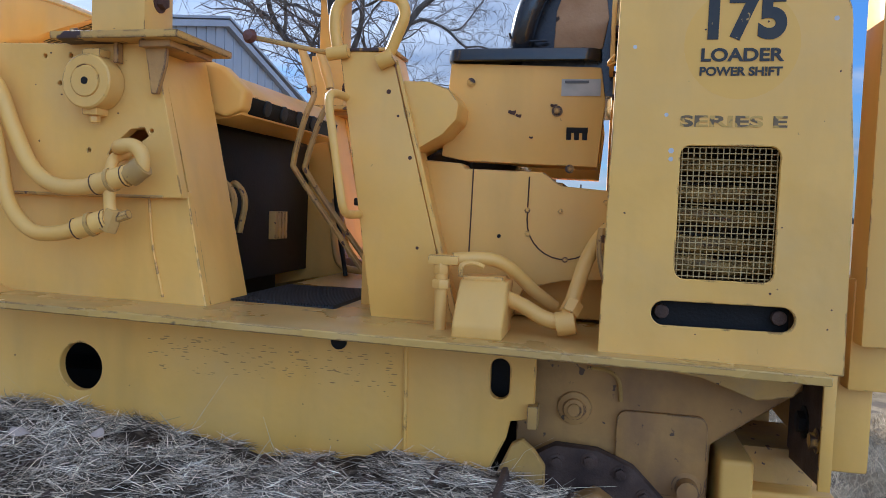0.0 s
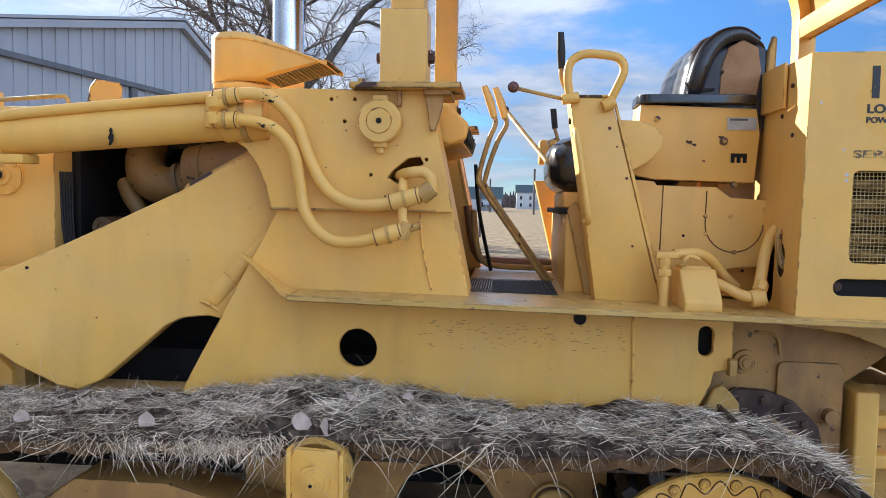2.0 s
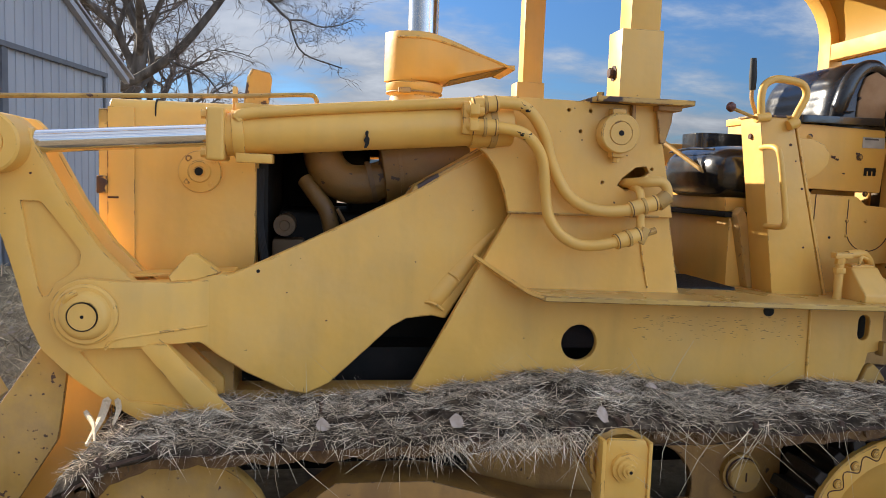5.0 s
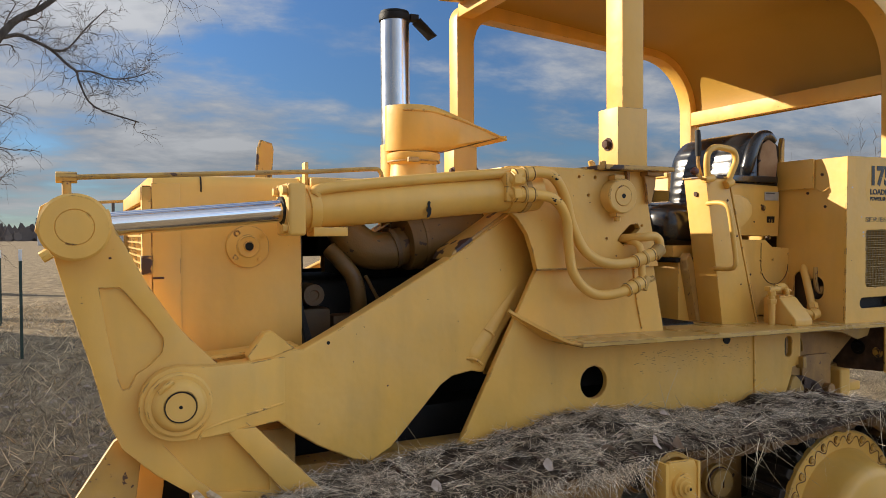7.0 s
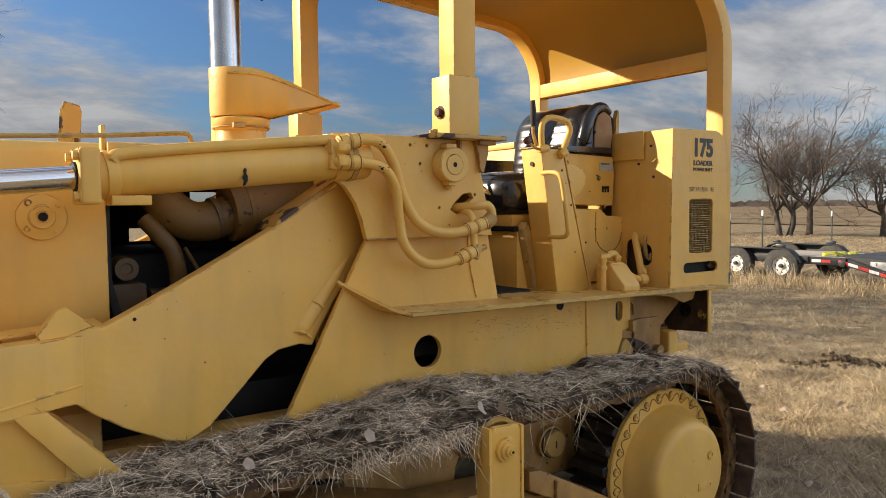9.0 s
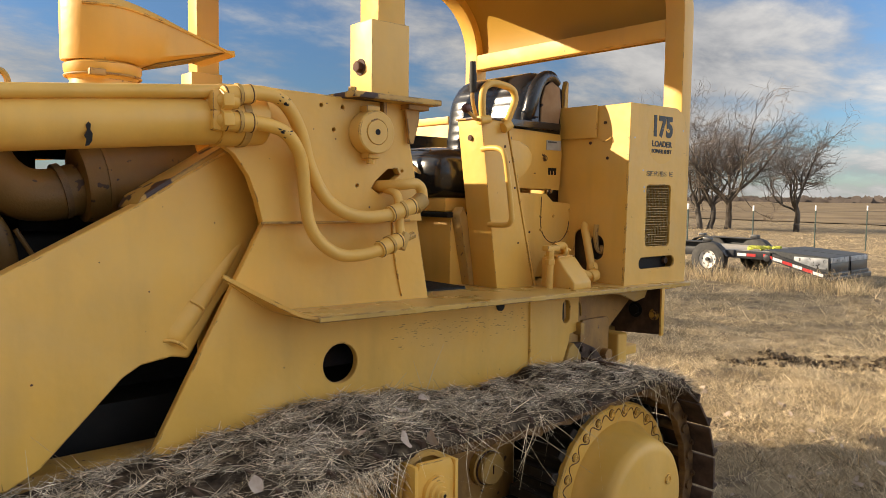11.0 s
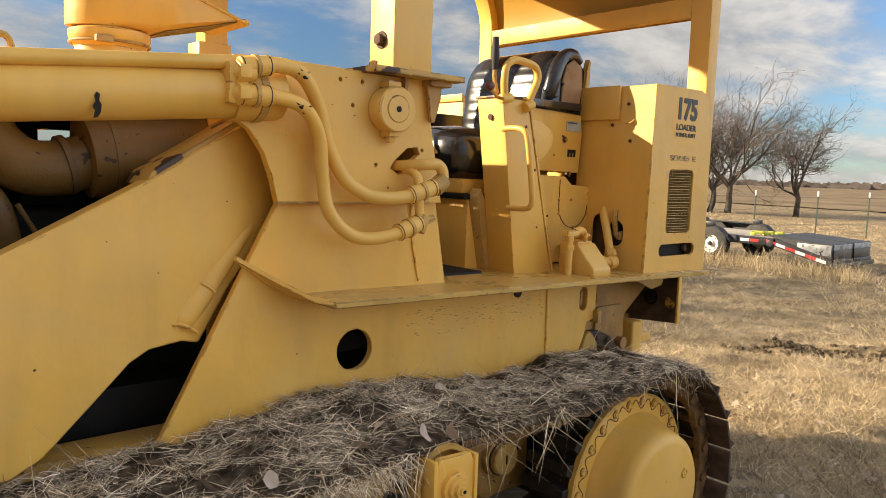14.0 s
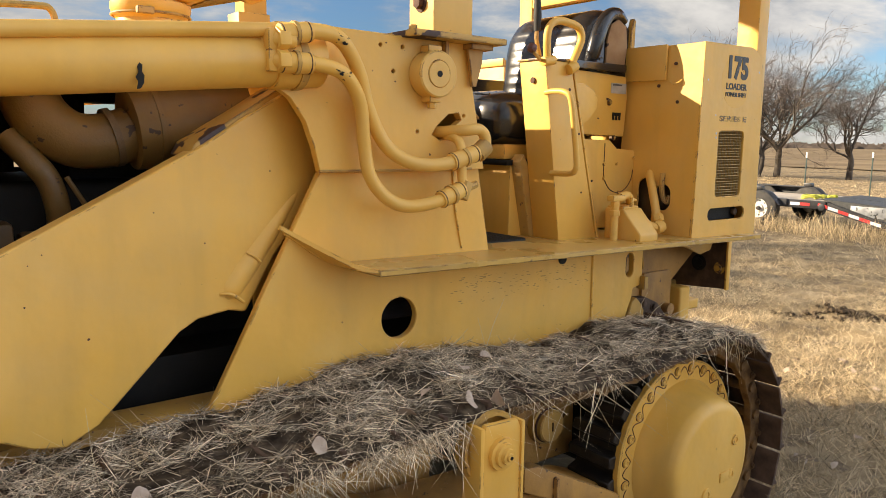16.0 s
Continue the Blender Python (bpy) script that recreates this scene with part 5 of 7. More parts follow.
# rear side tank: tall panel with grille and slot
PY = -0.15
pan = [(0.725, 1.247), (1.285, 1.243), (1.278, 1.70), (1.262, 1.90)]
pan += [(1.135 + 0.12 * math.cos(radians(a)), 2.055 + 0.12 * math.sin(radians(a))) for a in range(0, 91, 15)]
pan += [(0.742, 2.17)]
grille_hole = round_rect(0.897, 1.12, 1.450, 1.768, 0.022, 4)
slot_hole = slot_loop(0.848, 1.172, 1.335, 1.395)
bm = plate(pan, PY, PY + 0.012, [grille_hole, slot_hole], w=0.002)
panel = part("rear_side_panel", bm, paint, loader, "tall yellow rear panel with a wire grille")
bm = plate([(PY + 0.012, 1.247), (0.30, 1.247), (0.30, 2.165), (PY + 0.004, 2.17)], 0.728, 0.738, [slot_loop(0.09, 0.176, 1.272, 1.532), slot_loop(-0.014, 0.074, 1.378, 1.505)], w=0.002, axis="x")
for v in bm.verts:
    v.co.x += (v.co.z - 1.25) * 0.016
part("panel_front", bm, paint, loader, "front sheet of the rear tank")
bm = plate([(x, z) for x, z in ((0.745, 2.168), (1.135, 2.173), (1.22, 2.14), (1.253, 2.06), (1.262, 1.90), (1.283, 1.247), (1.272, 1.247), (1.25, 1.90), (1.24, 2.05), (1.21, 2.125), (1.135, 2.16), (0.745, 2.156))], PY + 0.012, 0.45, w=0)
part("panel_wrap", bm, paint, loader)
part("slot_hook", tube([(0.725, 0.03, 1.56), (0.722, 0.03, 1.50), (0.735, 0.028, 1.44), (0.745, 0.01, 1.42), (0.745, 0.0, 1.45)], 0.013, 8), paint_dusty_shaded, panel)
part("panel_flap", box(0.722, 0.735, 0.045, 0.30, 2.005, 2.172, 0.004), paint, loader)
bm = bmesh.new()
for y, z in ((0.22, 2.09), (0.12, 2.09), (-0.02, 1.90), (0.09, 1.98), (-0.10, 1.32), (0.0, 2.08)):
    cyl((0.742, y, z), (0.733, y, z), 0.008, n=8, bm=bm)
tagged(part("sheet_bolt", bm, rust_and_shade, panel), kind="stuff")
part("hook", tube([(0.738, 0.03, 2.0), (0.72, 0.0, 1.985), (0.72, -0.03, 1.99), (0.735, -0.04, 2.005)], 0.003, 6), paint, panel)
part("tank_back", box(0.78, 1.24, 0.10, 0.42, 1.26, 2.10, 0.01), engine_paint, loader, "dark cooler core behind the grille")
for k, z in enumerate((1.475, 1.535, 1.60, 1.665, 1.73)):
    bow = 0.006 * (-1) ** k
    part("cooler_tube", tube([(0.86, 0.03, z - bow), (0.95, 0.0, z + bow), (1.04, 0.005, z - 0.004), (1.15, 0.03, z + bow)], 0.022, 10, 5), core_mat, loader)
bm = bmesh.new()
for i in range(17):
    x = 0.902 + i * 0.01335
    tube([(x, PY + 0.012 + 0.002 * (-1) ** i, 1.452), (x + 0.001, PY + 0.011, 1.61), (x, PY + 0.012, 1.766)], 0.00135, 5, 3, bm)
for j in range(24):
    z = 1.457 + j * 0.01335
    tube([(0.899, PY + 0.0115, z), (1.01, PY + 0.0095, z + 0.0015 * math.sin(j * 2.3)), (1.118, PY + 0.0115, z)], 0.00135, 5, 3, bm)
tagged(part("wire_grille", bm, wire_steel, panel, "woven wire screen"), kind="stuff")
for x in (0.875, 1.145):
    part("slot_bolt", cyl((x, PY + 0.05, 1.365), (x, PY + 0.03, 1.365), 0.018, n=10, w=0.004), rust, panel)
# near-black sheet closes the slot from behind
part("slot_backing", box(0.85, 1.17, PY + 0.05, PY + 0.06, 1.33, 1.40, 0), dark_metal, panel)
# model lettering
part("decal_field", plate(ring(1.02, 2.005, 0.128, 40), PY - 0.0003, PY + 0.002, w=0), decal_yellow, panel, "round brighter patch behind the lettering")
letters("175", 1.02, PY - 0.0014, 2.012, 0.112, 0.172, black_paint, panel, label="bold black painted letter", bold=0.045)
letters("LOADER", 1.02, PY - 0.0014, 1.964, 0.031, 0.182, black_paint, panel)
letters("POWER SHIFT", 1.02, PY - 0.0014, 1.931, 0.021, 0.182, black_paint, panel)
letters("SERIES E", 1.01, PY - 0.0002, 1.812, 0.027, 0.238, faded_letter, panel, label="faded worn letter")
bm = bmesh.new()
for x, z, s in ((0.875, 1.755, 0.007), (0.875, 1.735, 0.006), (0.86, 1.84, 0.005), (0.78, 2.0, 0.005), (1.22, 2.06, 0.006)):
    plate(ring(x, z, s, 6), PY - 0.0008, PY + 0.001, w=0, bm=bm)
tagged(part("primer_spot", bm, white_bare, panel), kind="stuff")

# small box, pipes and fittings on the deck
bm = plate([(-0.135, 1.262), (0.07, 1.262), (0.07, 1.408), (-0.035, 1.408), (-0.135, 1.30)], 0.352, 0.485, w=0.009, seg=3, axis="x")
vb = part("valve_box", bm, paint, loader, "small yellow valve guard box")
part("box_lid", box(0.36, 0.47, -0.03, 0.06, 1.405, 1.418, 0.004), paint, vb)
bm = cyl((0.30, -0.03, 1.262), (0.30, -0.03, 1.42), 0.018, n=12)
cyl((0.30, -0.03, 1.38), (0.30, -0.03, 1.405), 0.026, n=6, w=0.003, bm=bm)
cyl((0.30, -0.03, 1.42), (0.30, -0.03, 1.45), 0.022, n=6, w=0.003, bm=bm)
box(0.265, 0.35, -0.05, -0.01, 1.445, 1.472, 0.006, 2, bm)
part("filler_pipe", bm, paint, loader)
part("deck_line", tube([(0.33, -0.03, 1.46), (0.42, 0.0, 1.465), (0.48, 0.03, 1.44), (0.54, 0.07, 1.38), (0.60, 0.11, 1.33)], 0.019, 10), paint, loader)
part("deck_line", tube([(0.36, -0.07, 1.42), (0.365, -0.075, 1.45), (0.39, -0.05, 1.455), (0.42, -0.05, 1.445)], 0.007, 8), paint, loader)
part("deck_hose", tube([(0.47, 0.0, 1.365), (0.53, -0.01, 1.34), (0.58, -0.02, 1.315), (0.63, -0.02, 1.305)], 0.021, 12), paint, loader)
bm = cyl((0.615, -0.02, 1.30), (0.665, -0.02, 1.31), 0.033, n=10, w=0.004)
cyl((0.645, -0.02, 1.33), (0.66, 0.0, 1.36), 0.027, n=6, w=0.003, bm=bm)
part("elbow_fitting", bm, paint, loader)
part("deck_hose", tube([(0.64, -0.02, 1.31), (0.665, 0.02, 1.40), (0.69, 0.06, 1.48), (0.735, 0.11, 1.55), (0.80, 0.12, 1.58)], 0.021, 12), paint, loader)

# rear chassis below the deck
part("chassis_side", plate([(0.50, 0.55), (1.045, 0.55), (1.05, 0.955), (1.285, 1.13), (1.285, 1.225), (0.50, 1.23)], 0.18, 0.20, w=0.003), paint_filth_shade, loader, "dusty chassis side behind the final drive")
part("chassis_cover", plate(round_rect(0.79, 1.04, 0.80, 1.035, 0.03, 4), 0.163, 0.182, w=0.006, seg=2), paint_filth_shade, loader, "rounded cover plate")
bm = lathe([(0.0, 0.145), (0.018, 0.145), (0.02, 0.15), (0.03, 0.152), (0.032, 0.165), (0.048, 0.168), (0.05, 0.182), (0.0, 0.182)], (0.668, 0, 1.027), n=24)
part("chassis_plug", bm, paint_filth_shade, loader)
bm = lathe([(0.0, 0.12), (0.03, 0.12), (0.03, 0.16), (0.042, 0.162), (0.045, 0.19), (0.0, 0.19)], (0.99, 0, 0.83), n=20)
part("chassis_plug", bm, paint_filth_shade, loader)
bm = bmesh.new()
plate([(0.56, 0.60), (0.98, 0.60), (0.93, 0.80), (0.84, 0.89), (0.74, 0.93), (0.62, 0.935), (0.56, 0.90)], 0.10, 0.15, w=0.01, seg=2, bm=bm)
part("drive_shoulder", plate([(0.66, 0.80), (0.74, 0.84), (0.84, 0.77), (0.93, 0.66), (0.95, 0.55), (0.80, 0.55), (0.80, 0.66)], 0.02, 0.10, w=0.02, seg=3), paint_filth_shade, loader)
drv = part("drive_case", bm, rust, loader, "oily rusted drive case")
for a in (35, 60, 85, 110):
    part("case_bolt", hexbolt((0.70 + 0.21 * math.cos(radians(a)), 0.10, 0.69 + 0.21 * math.sin(radians(a))), (0, -1, 0), 0.016, 0.014), rust, drv)
part("deck_bracket", plate([(0.62, 1.225), (1.28, 1.222), (1.231, 1.135), (1.14, 1.12), (1.0, 1.17), (0.82, 1.19)], 0.06, 0.075, w=0.003), paint_dusty_shaded, loader)
part("rear_strap", tube([(0.70, 0.175, 1.15), (0.76, 0.17, 1.145), (0.79, 0.17, 1.12), (0.80, 0.17, 1.06)], 0.006, 6), paint_dusty_shaded, loader)
# face dark from dirt and from painted-in shade; only its edge stays yellow
rear = part("rear_bracket", plate([(-0.005, 0.925), (0.33, 0.90), (0.33, 1.225), (-0.005, 1.225)], 1.288, 1.306, w=0.004, axis="x"), rust, loader, "dirty rear bracket plate under the deck, shade in its dark colour")
part("bracket_bolt", hexbolt((1.288, 0.035, 1.035), (-1, 0, 0), 0.022, 0.02), paint_worn, rear)
part("bracket_bolt", hexbolt((1.288, 0.16, 1.05), (-1, 0, 0), 0.03, 0.02), dark_metal, rear)
part("bracket_edge", box(1.282, 1.312, -0.016, -0.004, 0.92, 1.225, 0.003), paint, rear)
web = part("tow_casting", box(1.07, 1.16, 0.12, 0.55, 0.42, 0.935, 0.014, 3), paint, loader, "cast yellow towing bracket with ribs")
part("casting_panel", box(1.15, 1.36, 0.30, 0.60, 0.42, 0.93, 0.012, 2), paint_dusty_shaded, web)
for z in (0.765, 0.60):
    part("casting_rib", box(1.15, 1.402, 0.22, 0.60, z, z + 0.058, 0.012, 3), paint, web)
part("winch_case", box(1.03, 1.30, 0.60, 1.30, 0.55, 0.98, 0.03, 3), paint_dusty_shaded, loader, "yellow rear drive housing")
part("rear_post_base", box(1.34, 1.46, 0.0, 0.16, 1.18, 1.46, 0.008), paint, loader, "heavy canopy post socket")
part("rear_post_base", mirrored(box(1.34, 1.46, 0.0, 0.16, 1.18, 1.46, 0.008)), paint, loader)
part("rear_tank", box(0.80, 1.36, 0.45, 1.15, 1.25, 2.12, 0.03, 3), paint, loader, "yellow rear fuel tank")
part("far_tank", box(0.735, 1.25, 1.20, 1.74, 1.25, 2.185, 0.012, 2), paint, loader, "yellow tank on the other side of the seat")
part("far_tank_lip", box(0.722, 0.74, 1.20, 1.74, 2.15, 2.195, 0.004), paint, loader)
part("rear_tank_lower", box(1.315, 1.42, 0.06, 1.54, 0.95, 1.232, 0.01), paint, loader)

# bucket, mostly below and ahead
BK = [(x - 0.55, z) for x, z in ((-3.40, 0.45), (-3.85, 0.72), (-3.92, 0.68), (-4.05, 0.30), (-4.65, 0.04), (-4.65, 0.0), (-3.85, 0.0), (-3.50, 0.10), (-3.32, 0.30))]
bucket = part("bucket", plate(BK, -0.42, -0.40, w=0.003), paint, loader, "loader bucket resting on the ground")
part("bucket_side", plate(BK, 2.0, 2.02, w=0.003), paint, bucket)
bm = plate([(x - 0.55, z) for x, z in ((-3.85, 0.72), (-3.40, 0.45), (-3.32, 0.30), (-3.50, 0.10), (-3.85, 0.0), (-4.75, 0.0), (-4.75, 0.02), (-3.86, 0.03), (-3.53, 0.13), (-3.36, 0.30), (-3.43, 0.43), (-3.86, 0.69))], -0.40, 2.0, w=0)
part("bucket_shell", bm, paint, bucket, angle=25)
# darker near ear, brighter far ear: shade and sunlight put into the paints
for y, dx, mat in ((-0.10, 0.0, paint_dusty_shaded), (0.10, 0.11, paint)):
    ear = [(-2.87, 1.10), (-2.905, 1.08), (-3.06, 0.85), (-3.30, 0.50), (-3.90, 0.40), (-3.90, 0.16), (-3.15, 0.25), (-2.86, 0.72), (-2.82, 1.02)]
    part("bucket_ear", plate([(x + dx, z) for x, z in ear], y, y + 0.03, w=0.005, seg=2), mat, bucket)



# chips and scratches in the paint
def marks(parent, face, x0, x1, z0, z1, count, size, seed, material, long=1.0, name="paint_chip"):
    """Small ragged flakes on an upright face; face(x) gives its y."""
    rnd = random.Random(seed)
    b = bmesh.new()
    for _ in range(count):
        x, z, r = rnd.uniform(x0, x1), rnd.uniform(z0, z1), size * rnd.uniform(0.3, 1.0) ** 2
        k = rnd.randint(5, 7)
        ps = [(x + r * long * rnd.uniform(0.6, 1.2) * math.cos(2 * math.pi * i / k), z + r * rnd.uniform(0.5, 1.1) * math.sin(2 * math.pi * i / k)) for i in range(k)]
        b.faces.new([b.verts.new((px, face(px) - 0.0008, pz)) for px, pz in ps])
    return tagged(part(name, b, material, parent), kind="stuff")


marks(loader, lambda x: 0.0, -0.62, 0.18, 1.075, 1.185, 190, 0.0026, 21, scuff, 5.0, "scratch")
marks(loader, lambda x: 0.0, -1.2, 0.50, 0.90, 1.22, 22, 0.0035, 22, rust_and_shade)
marks(loader, lambda x: 0.08 + 0.17 * (x + 1.28), -2.1, -1.5, 1.15, 1.40, 9, 0.005, 23, rust_and_shade)
marks(loader, lambda x: -0.032, -1.15, -0.62, 1.64, 2.03, 14, 0.005, 24, rust_and_shade)
marks(loader, lambda x: PY, 0.75, 1.25, 1.26, 2.1, 16, 0.0035, 25, rust_and_shade)
marks(loader, lambda x: -0.180, -3.0, -2.85, 1.55, 1.75, 6, 0.006, 26, rust_and_shade)

# ---- tracks ----
SX, SZ, SR = 0.44, 0.335, 0.555          # rear sprocket, radius to the shoes' outer face
IX, IZ, IR = -2.40, 0.39, 0.43         # front idler
TY0, TY1 = -0.53, -0.075               # outer and inner edge of the shoes


def track_path(step):
    """Places and turns of the shoes round sprocket and idler, the upper run lifted by the carrier roller."""
    pts = []
    n = 400
    top_y = lambda x: float(np.interp(x, [IX, -1.6, -0.80, -0.2, SX], [IZ + IR, 0.845, 0.885, 0.855, SZ + SR]))
    for i in range(n):
        x = SX + (IX - SX) * i / n
        pts.append((x, top_y(x)))
    for i in range(n // 2):
        a = math.pi / 2 + math.pi * i / (n // 2)
        pts.append((IX + IR * math.cos(a), IZ + IR * math.sin(a)))
    for i in range(n):
        pts.append((IX + (SX - IX) * i / n, IZ - IR + (SZ - SR - IZ + IR) * max(0.0, i / n - 0.6) / 0.4))
    for i in range(n // 2):
        a = -math.pi / 2 + math.pi * i / (n // 2)
        pts.append((SX + SR * math.cos(a), SZ + SR * math.sin(a)))
    pts.append(pts[0])
    d = [0.0]
    for a, b in zip(pts, pts[1:]):
        d.append(d[-1] + math.dist(a, b))
    count = int(d[-1] / step)
    step = d[-1] / count
    res = []
    for k in range(count):
        s = k * step
        x, z = np.interp(s, d, [p[0] for p in pts]), np.interp(s, d, [p[1] for p in pts])
        x2, z2 = np.interp(min(s + 0.02, d[-1]), d, [p[0] for p in pts]), np.interp(min(s + 0.02, d[-1]), d, [p[1] for p in pts])
        res.append((float(x), float(z), math.atan2(z2 - z, x2 - x)))
    return res


def shoe_mesh():
    w = TY1 - TY0
    b = bmesh.new()
    prof = [(-0.080, -0.002), (-0.080, -0.016), (0.078, -0.016), (0.080, -0.004), (0.074, 0.0), (0.070, 0.026), (0.056, 0.026), (0.052, 0.0)]
    plate(prof, -w / 2, w / 2, w=0.002, bm=b)
    finish(b)
    me = bpy.data.meshes.new("track_shoe")
    b.to_mesh(me)
    b.free()
    me.materials.append(rust)
    return me


def link_mesh():
    b = bmesh.new()
    for y in (-0.10, 0.10):
        plate([(-0.10, -0.03), (-0.11, -0.06), (-0.09, -0.10), (-0.03, -0.095), (0.0, -0.085), (0.03, -0.095), (0.08, -0.105), (0.10, -0.07), (0.085, -0.03), (0.05, -0.018), (-0.06, -0.018)], y - 0.018, y + 0.018, w=0.003, bm=b)
    cyl((-0.085, -0.13, -0.065), (-0.085, 0.13, -0.065), 0.024, n=12, bm=b)
    hexbolt((0.02, -0.12, -0.03), (0, -1, 0), 0.012, 0.012, b)
    finish(b)
    me = bpy.data.meshes.new("track_link")
    b.to_mesh(me)
    b.free()
    me.materials.append(link_mat)
    return me


link_mat = shader("rusty_track_link", [(0.07, 0.035, 0.015), (0.16, 0.085, 0.03), (0.26, 0.15, 0.05)], 0.75, metal=0.1, scale=16, fine=140, bump=0.5, rand=0.15)
shoe_me, link_me = shoe_mesh(), link_mesh()
mid_y = (TY0 + TY1) / 2
for side_y, nm in ((mid_y, "near"), (2 * MID - mid_y, "far")):
    chain = part("track_pin_strip", box(IX, SX, side_y - 0.02, side_y + 0.02, 0.735, 0.745, 0), rust, loader, "crawler track chain of rusted steel shoes")
    for x, z, a in track_path(0.172):
        for me, name in ((shoe_me, "track_shoe"), (link_me, "track_link")):
            ob = new(name, me)
            # outward is to the left of the way round
            ob.matrix_basis = Matrix.Translation((x, side_y, z)) @ Matrix.Rotation(-a, 4, "Y") @ Matrix.Diagonal((-1, 1, -1, 1)) @ Matrix.Rotation(math.pi, 4, "Z") @ Matrix.Rotation(math.pi, 4, "X") @ Matrix.Rotation(math.pi, 4, "Y")
            hang(ob, chain)

# sprocket, final drive, idler, carrier roller, track frame (near side; twins on the far side)
bm = bmesh.new()
teeth = []
for k in range(26):
    for da, r in ((-0.34, 0.400), (-0.20, 0.458), (0.20, 0.458), (0.34, 0.400)):
        a = 2 * math.pi * (k + 0.5 + da) / 26
        teeth.append((SX + r * math.cos(a), SZ + r * math.sin(a)))
plate(teeth, -0.318, -0.09, w=0.004, bm=bm)
both("sprocket_teeth", bm, oily_steel, loader, "oily black sprocket teeth")
spr = both("sprocket", lathe([(0.0, -0.342), (0.414, -0.342), (0.421, -0.336), (0.421, -0.312), (0.0, -0.312)], (SX, 0, SZ), n=64), paint, loader, "yellow sprocket rim with a ring of bosses")
for k in range(24):
    a = 2 * math.pi * (k + 0.5) / 24
    c, s = math.cos(a), math.sin(a)
    bm = lathe([(0.012, -0.3435), (0.0185, -0.3450), (0.0215, -0.341), (0.012, -0.339)], (SX + 0.386 * c, 0, SZ + 0.386 * s), n=12, closed=True)
    part("sprocket_bolt_ring", bm, rust_and_shade, spr)
    part("sprocket_boss", lathe([(0.0, -0.350), (0.006, -0.350), (0.0105, -0.3535), (0.0165, -0.3525), (0.0190, -0.3430), (0.0, -0.3425)], (SX + 0.386 * c, 0, SZ + 0.386 * s), n=12), paint, spr)
# thin dark tube paints the shading of the wavy groove
bm = tube([(SX + (0.374 + 0.022 * math.cos(24 * t)) * math.cos(t), -0.3425, SZ + (0.374 + 0.022 * math.cos(24 * t)) * math.sin(t)) for t in np.linspace(0, 2 * math.pi, 25 * 9)], 0.0026, 4, 1, smooth=False)
part("sprocket_groove_shade", bm, rust_and_shade, spr)
bm = lathe([(0.0, -0.518), (0.235, -0.518), (0.258, -0.513), (0.276, -0.498), (0.286, -0.47), (0.302, -0.41), (0.318, -0.362), (0.336, -0.340), (0.336, -0.30), (0.0, -0.30)], (SX, 0, SZ), n=48)
hub = both("final_drive_cover", bm, paint, loader, "domed yellow final drive cover", 50)
for dx, dz, r in ((0.15, 0.082, 0.024), (-0.05, -0.12, 0.03), (0.135, -0.072, 0.022)):
    part("cover_plug", lathe([(0.0, -0.520), (r * 0.5, -0.521), (r * 0.55, -0.526), (r, -0.525), (r * 1.05, -0.515)], (SX + dx, 0, SZ + dz), n=18), paint, hub)
part("cover_tab", box(SX + 0.05, SX + 0.12, -0.524, -0.515, SZ - 0.095, SZ - 0.05, 0.003), paint, hub)
bm = lathe([(0.0, -0.36), (0.10, -0.36), (0.115, -0.345), (0.12, -0.31), (0.25, -0.285), (0.29, -0.28), (0.325, -0.30), (0.335, -0.29), (0.335, -0.24), (0.0, -0.24)], (IX, 0, IZ), n=44)
both("idler_wheel", bm, paint_dusty_shaded, loader, "big yellow front idler wheel", 45)
CRX, CRZ = -0.872, 0.765
bm = lathe([(0.0, -0.548), (0.046, -0.548), (0.050, -0.520), (0.070, -0.512), (0.092, -0.520), (0.098, -0.540), (0.112, -0.540), (0.116, -0.532), (0.116, -0.500), (0.104, -0.488), (0.0, -0.488)], (CRX, 0, CRZ), n=44)
croll = both("carrier_roller", bm, paint_dusty_shaded, loader, "yellow flanged track carrier roller", 40)
part("roller_tread", lathe([(0.0, -0.49), (0.092, -0.49), (0.094, -0.42), (0.092, -0.36), (0.0, -0.36)], (CRX, 0, CRZ), n=36), oily_steel, croll, "worn black running face")
part("roller_flange", lathe([(0.0, -0.362), (0.102, -0.362), (0.108, -0.35), (0.100, -0.31), (0.070, -0.29), (0.066, -0.20), (0.0, -0.20)], (CRX, 0, CRZ), n=36), paint_filth_shade, croll)
bm = plate([(-0.945, 0.30), (-0.785, 0.30), (-0.785, 0.82), (-0.800, 0.852), (-0.93, 0.858), (-0.945, 0.825)], -0.578, -0.556, w=0.006, seg=2)
box(-0.957, -0.942, -0.585, -0.50, 0.32, 0.855, 0.004, 2, bm)
box(-0.788, -0.774, -0.585, -0.50, 0.32, 0.845, 0.004, 2, bm)
brk = both("roller_bracket", bm, paint, loader, "yellow roller support bracket")
bm = lathe([(0.0, -0.626), (0.012, -0.626), (0.014, -0.618), (0.024, -0.618), (0.026, -0.606), (0.038, -0.605), (0.040, -0.594), (0.052, -0.592), (0.054, -0.577), (0.0, -0.577)], (-0.868, 0, 0.757), n=12)
part("bracket_bolt", bm, paint, brk, "large stepped bolt")
part("bolt_hole", cyl((-0.868, -0.6275, 0.757), (-0.868, -0.62, 0.757), 0.006, n=10), dark_metal, brk)
both("bracket_arm", box(-0.92, -0.81, -0.556, -0.20, 0.30, 0.42, 0.01), paint_filth_shade, loader)
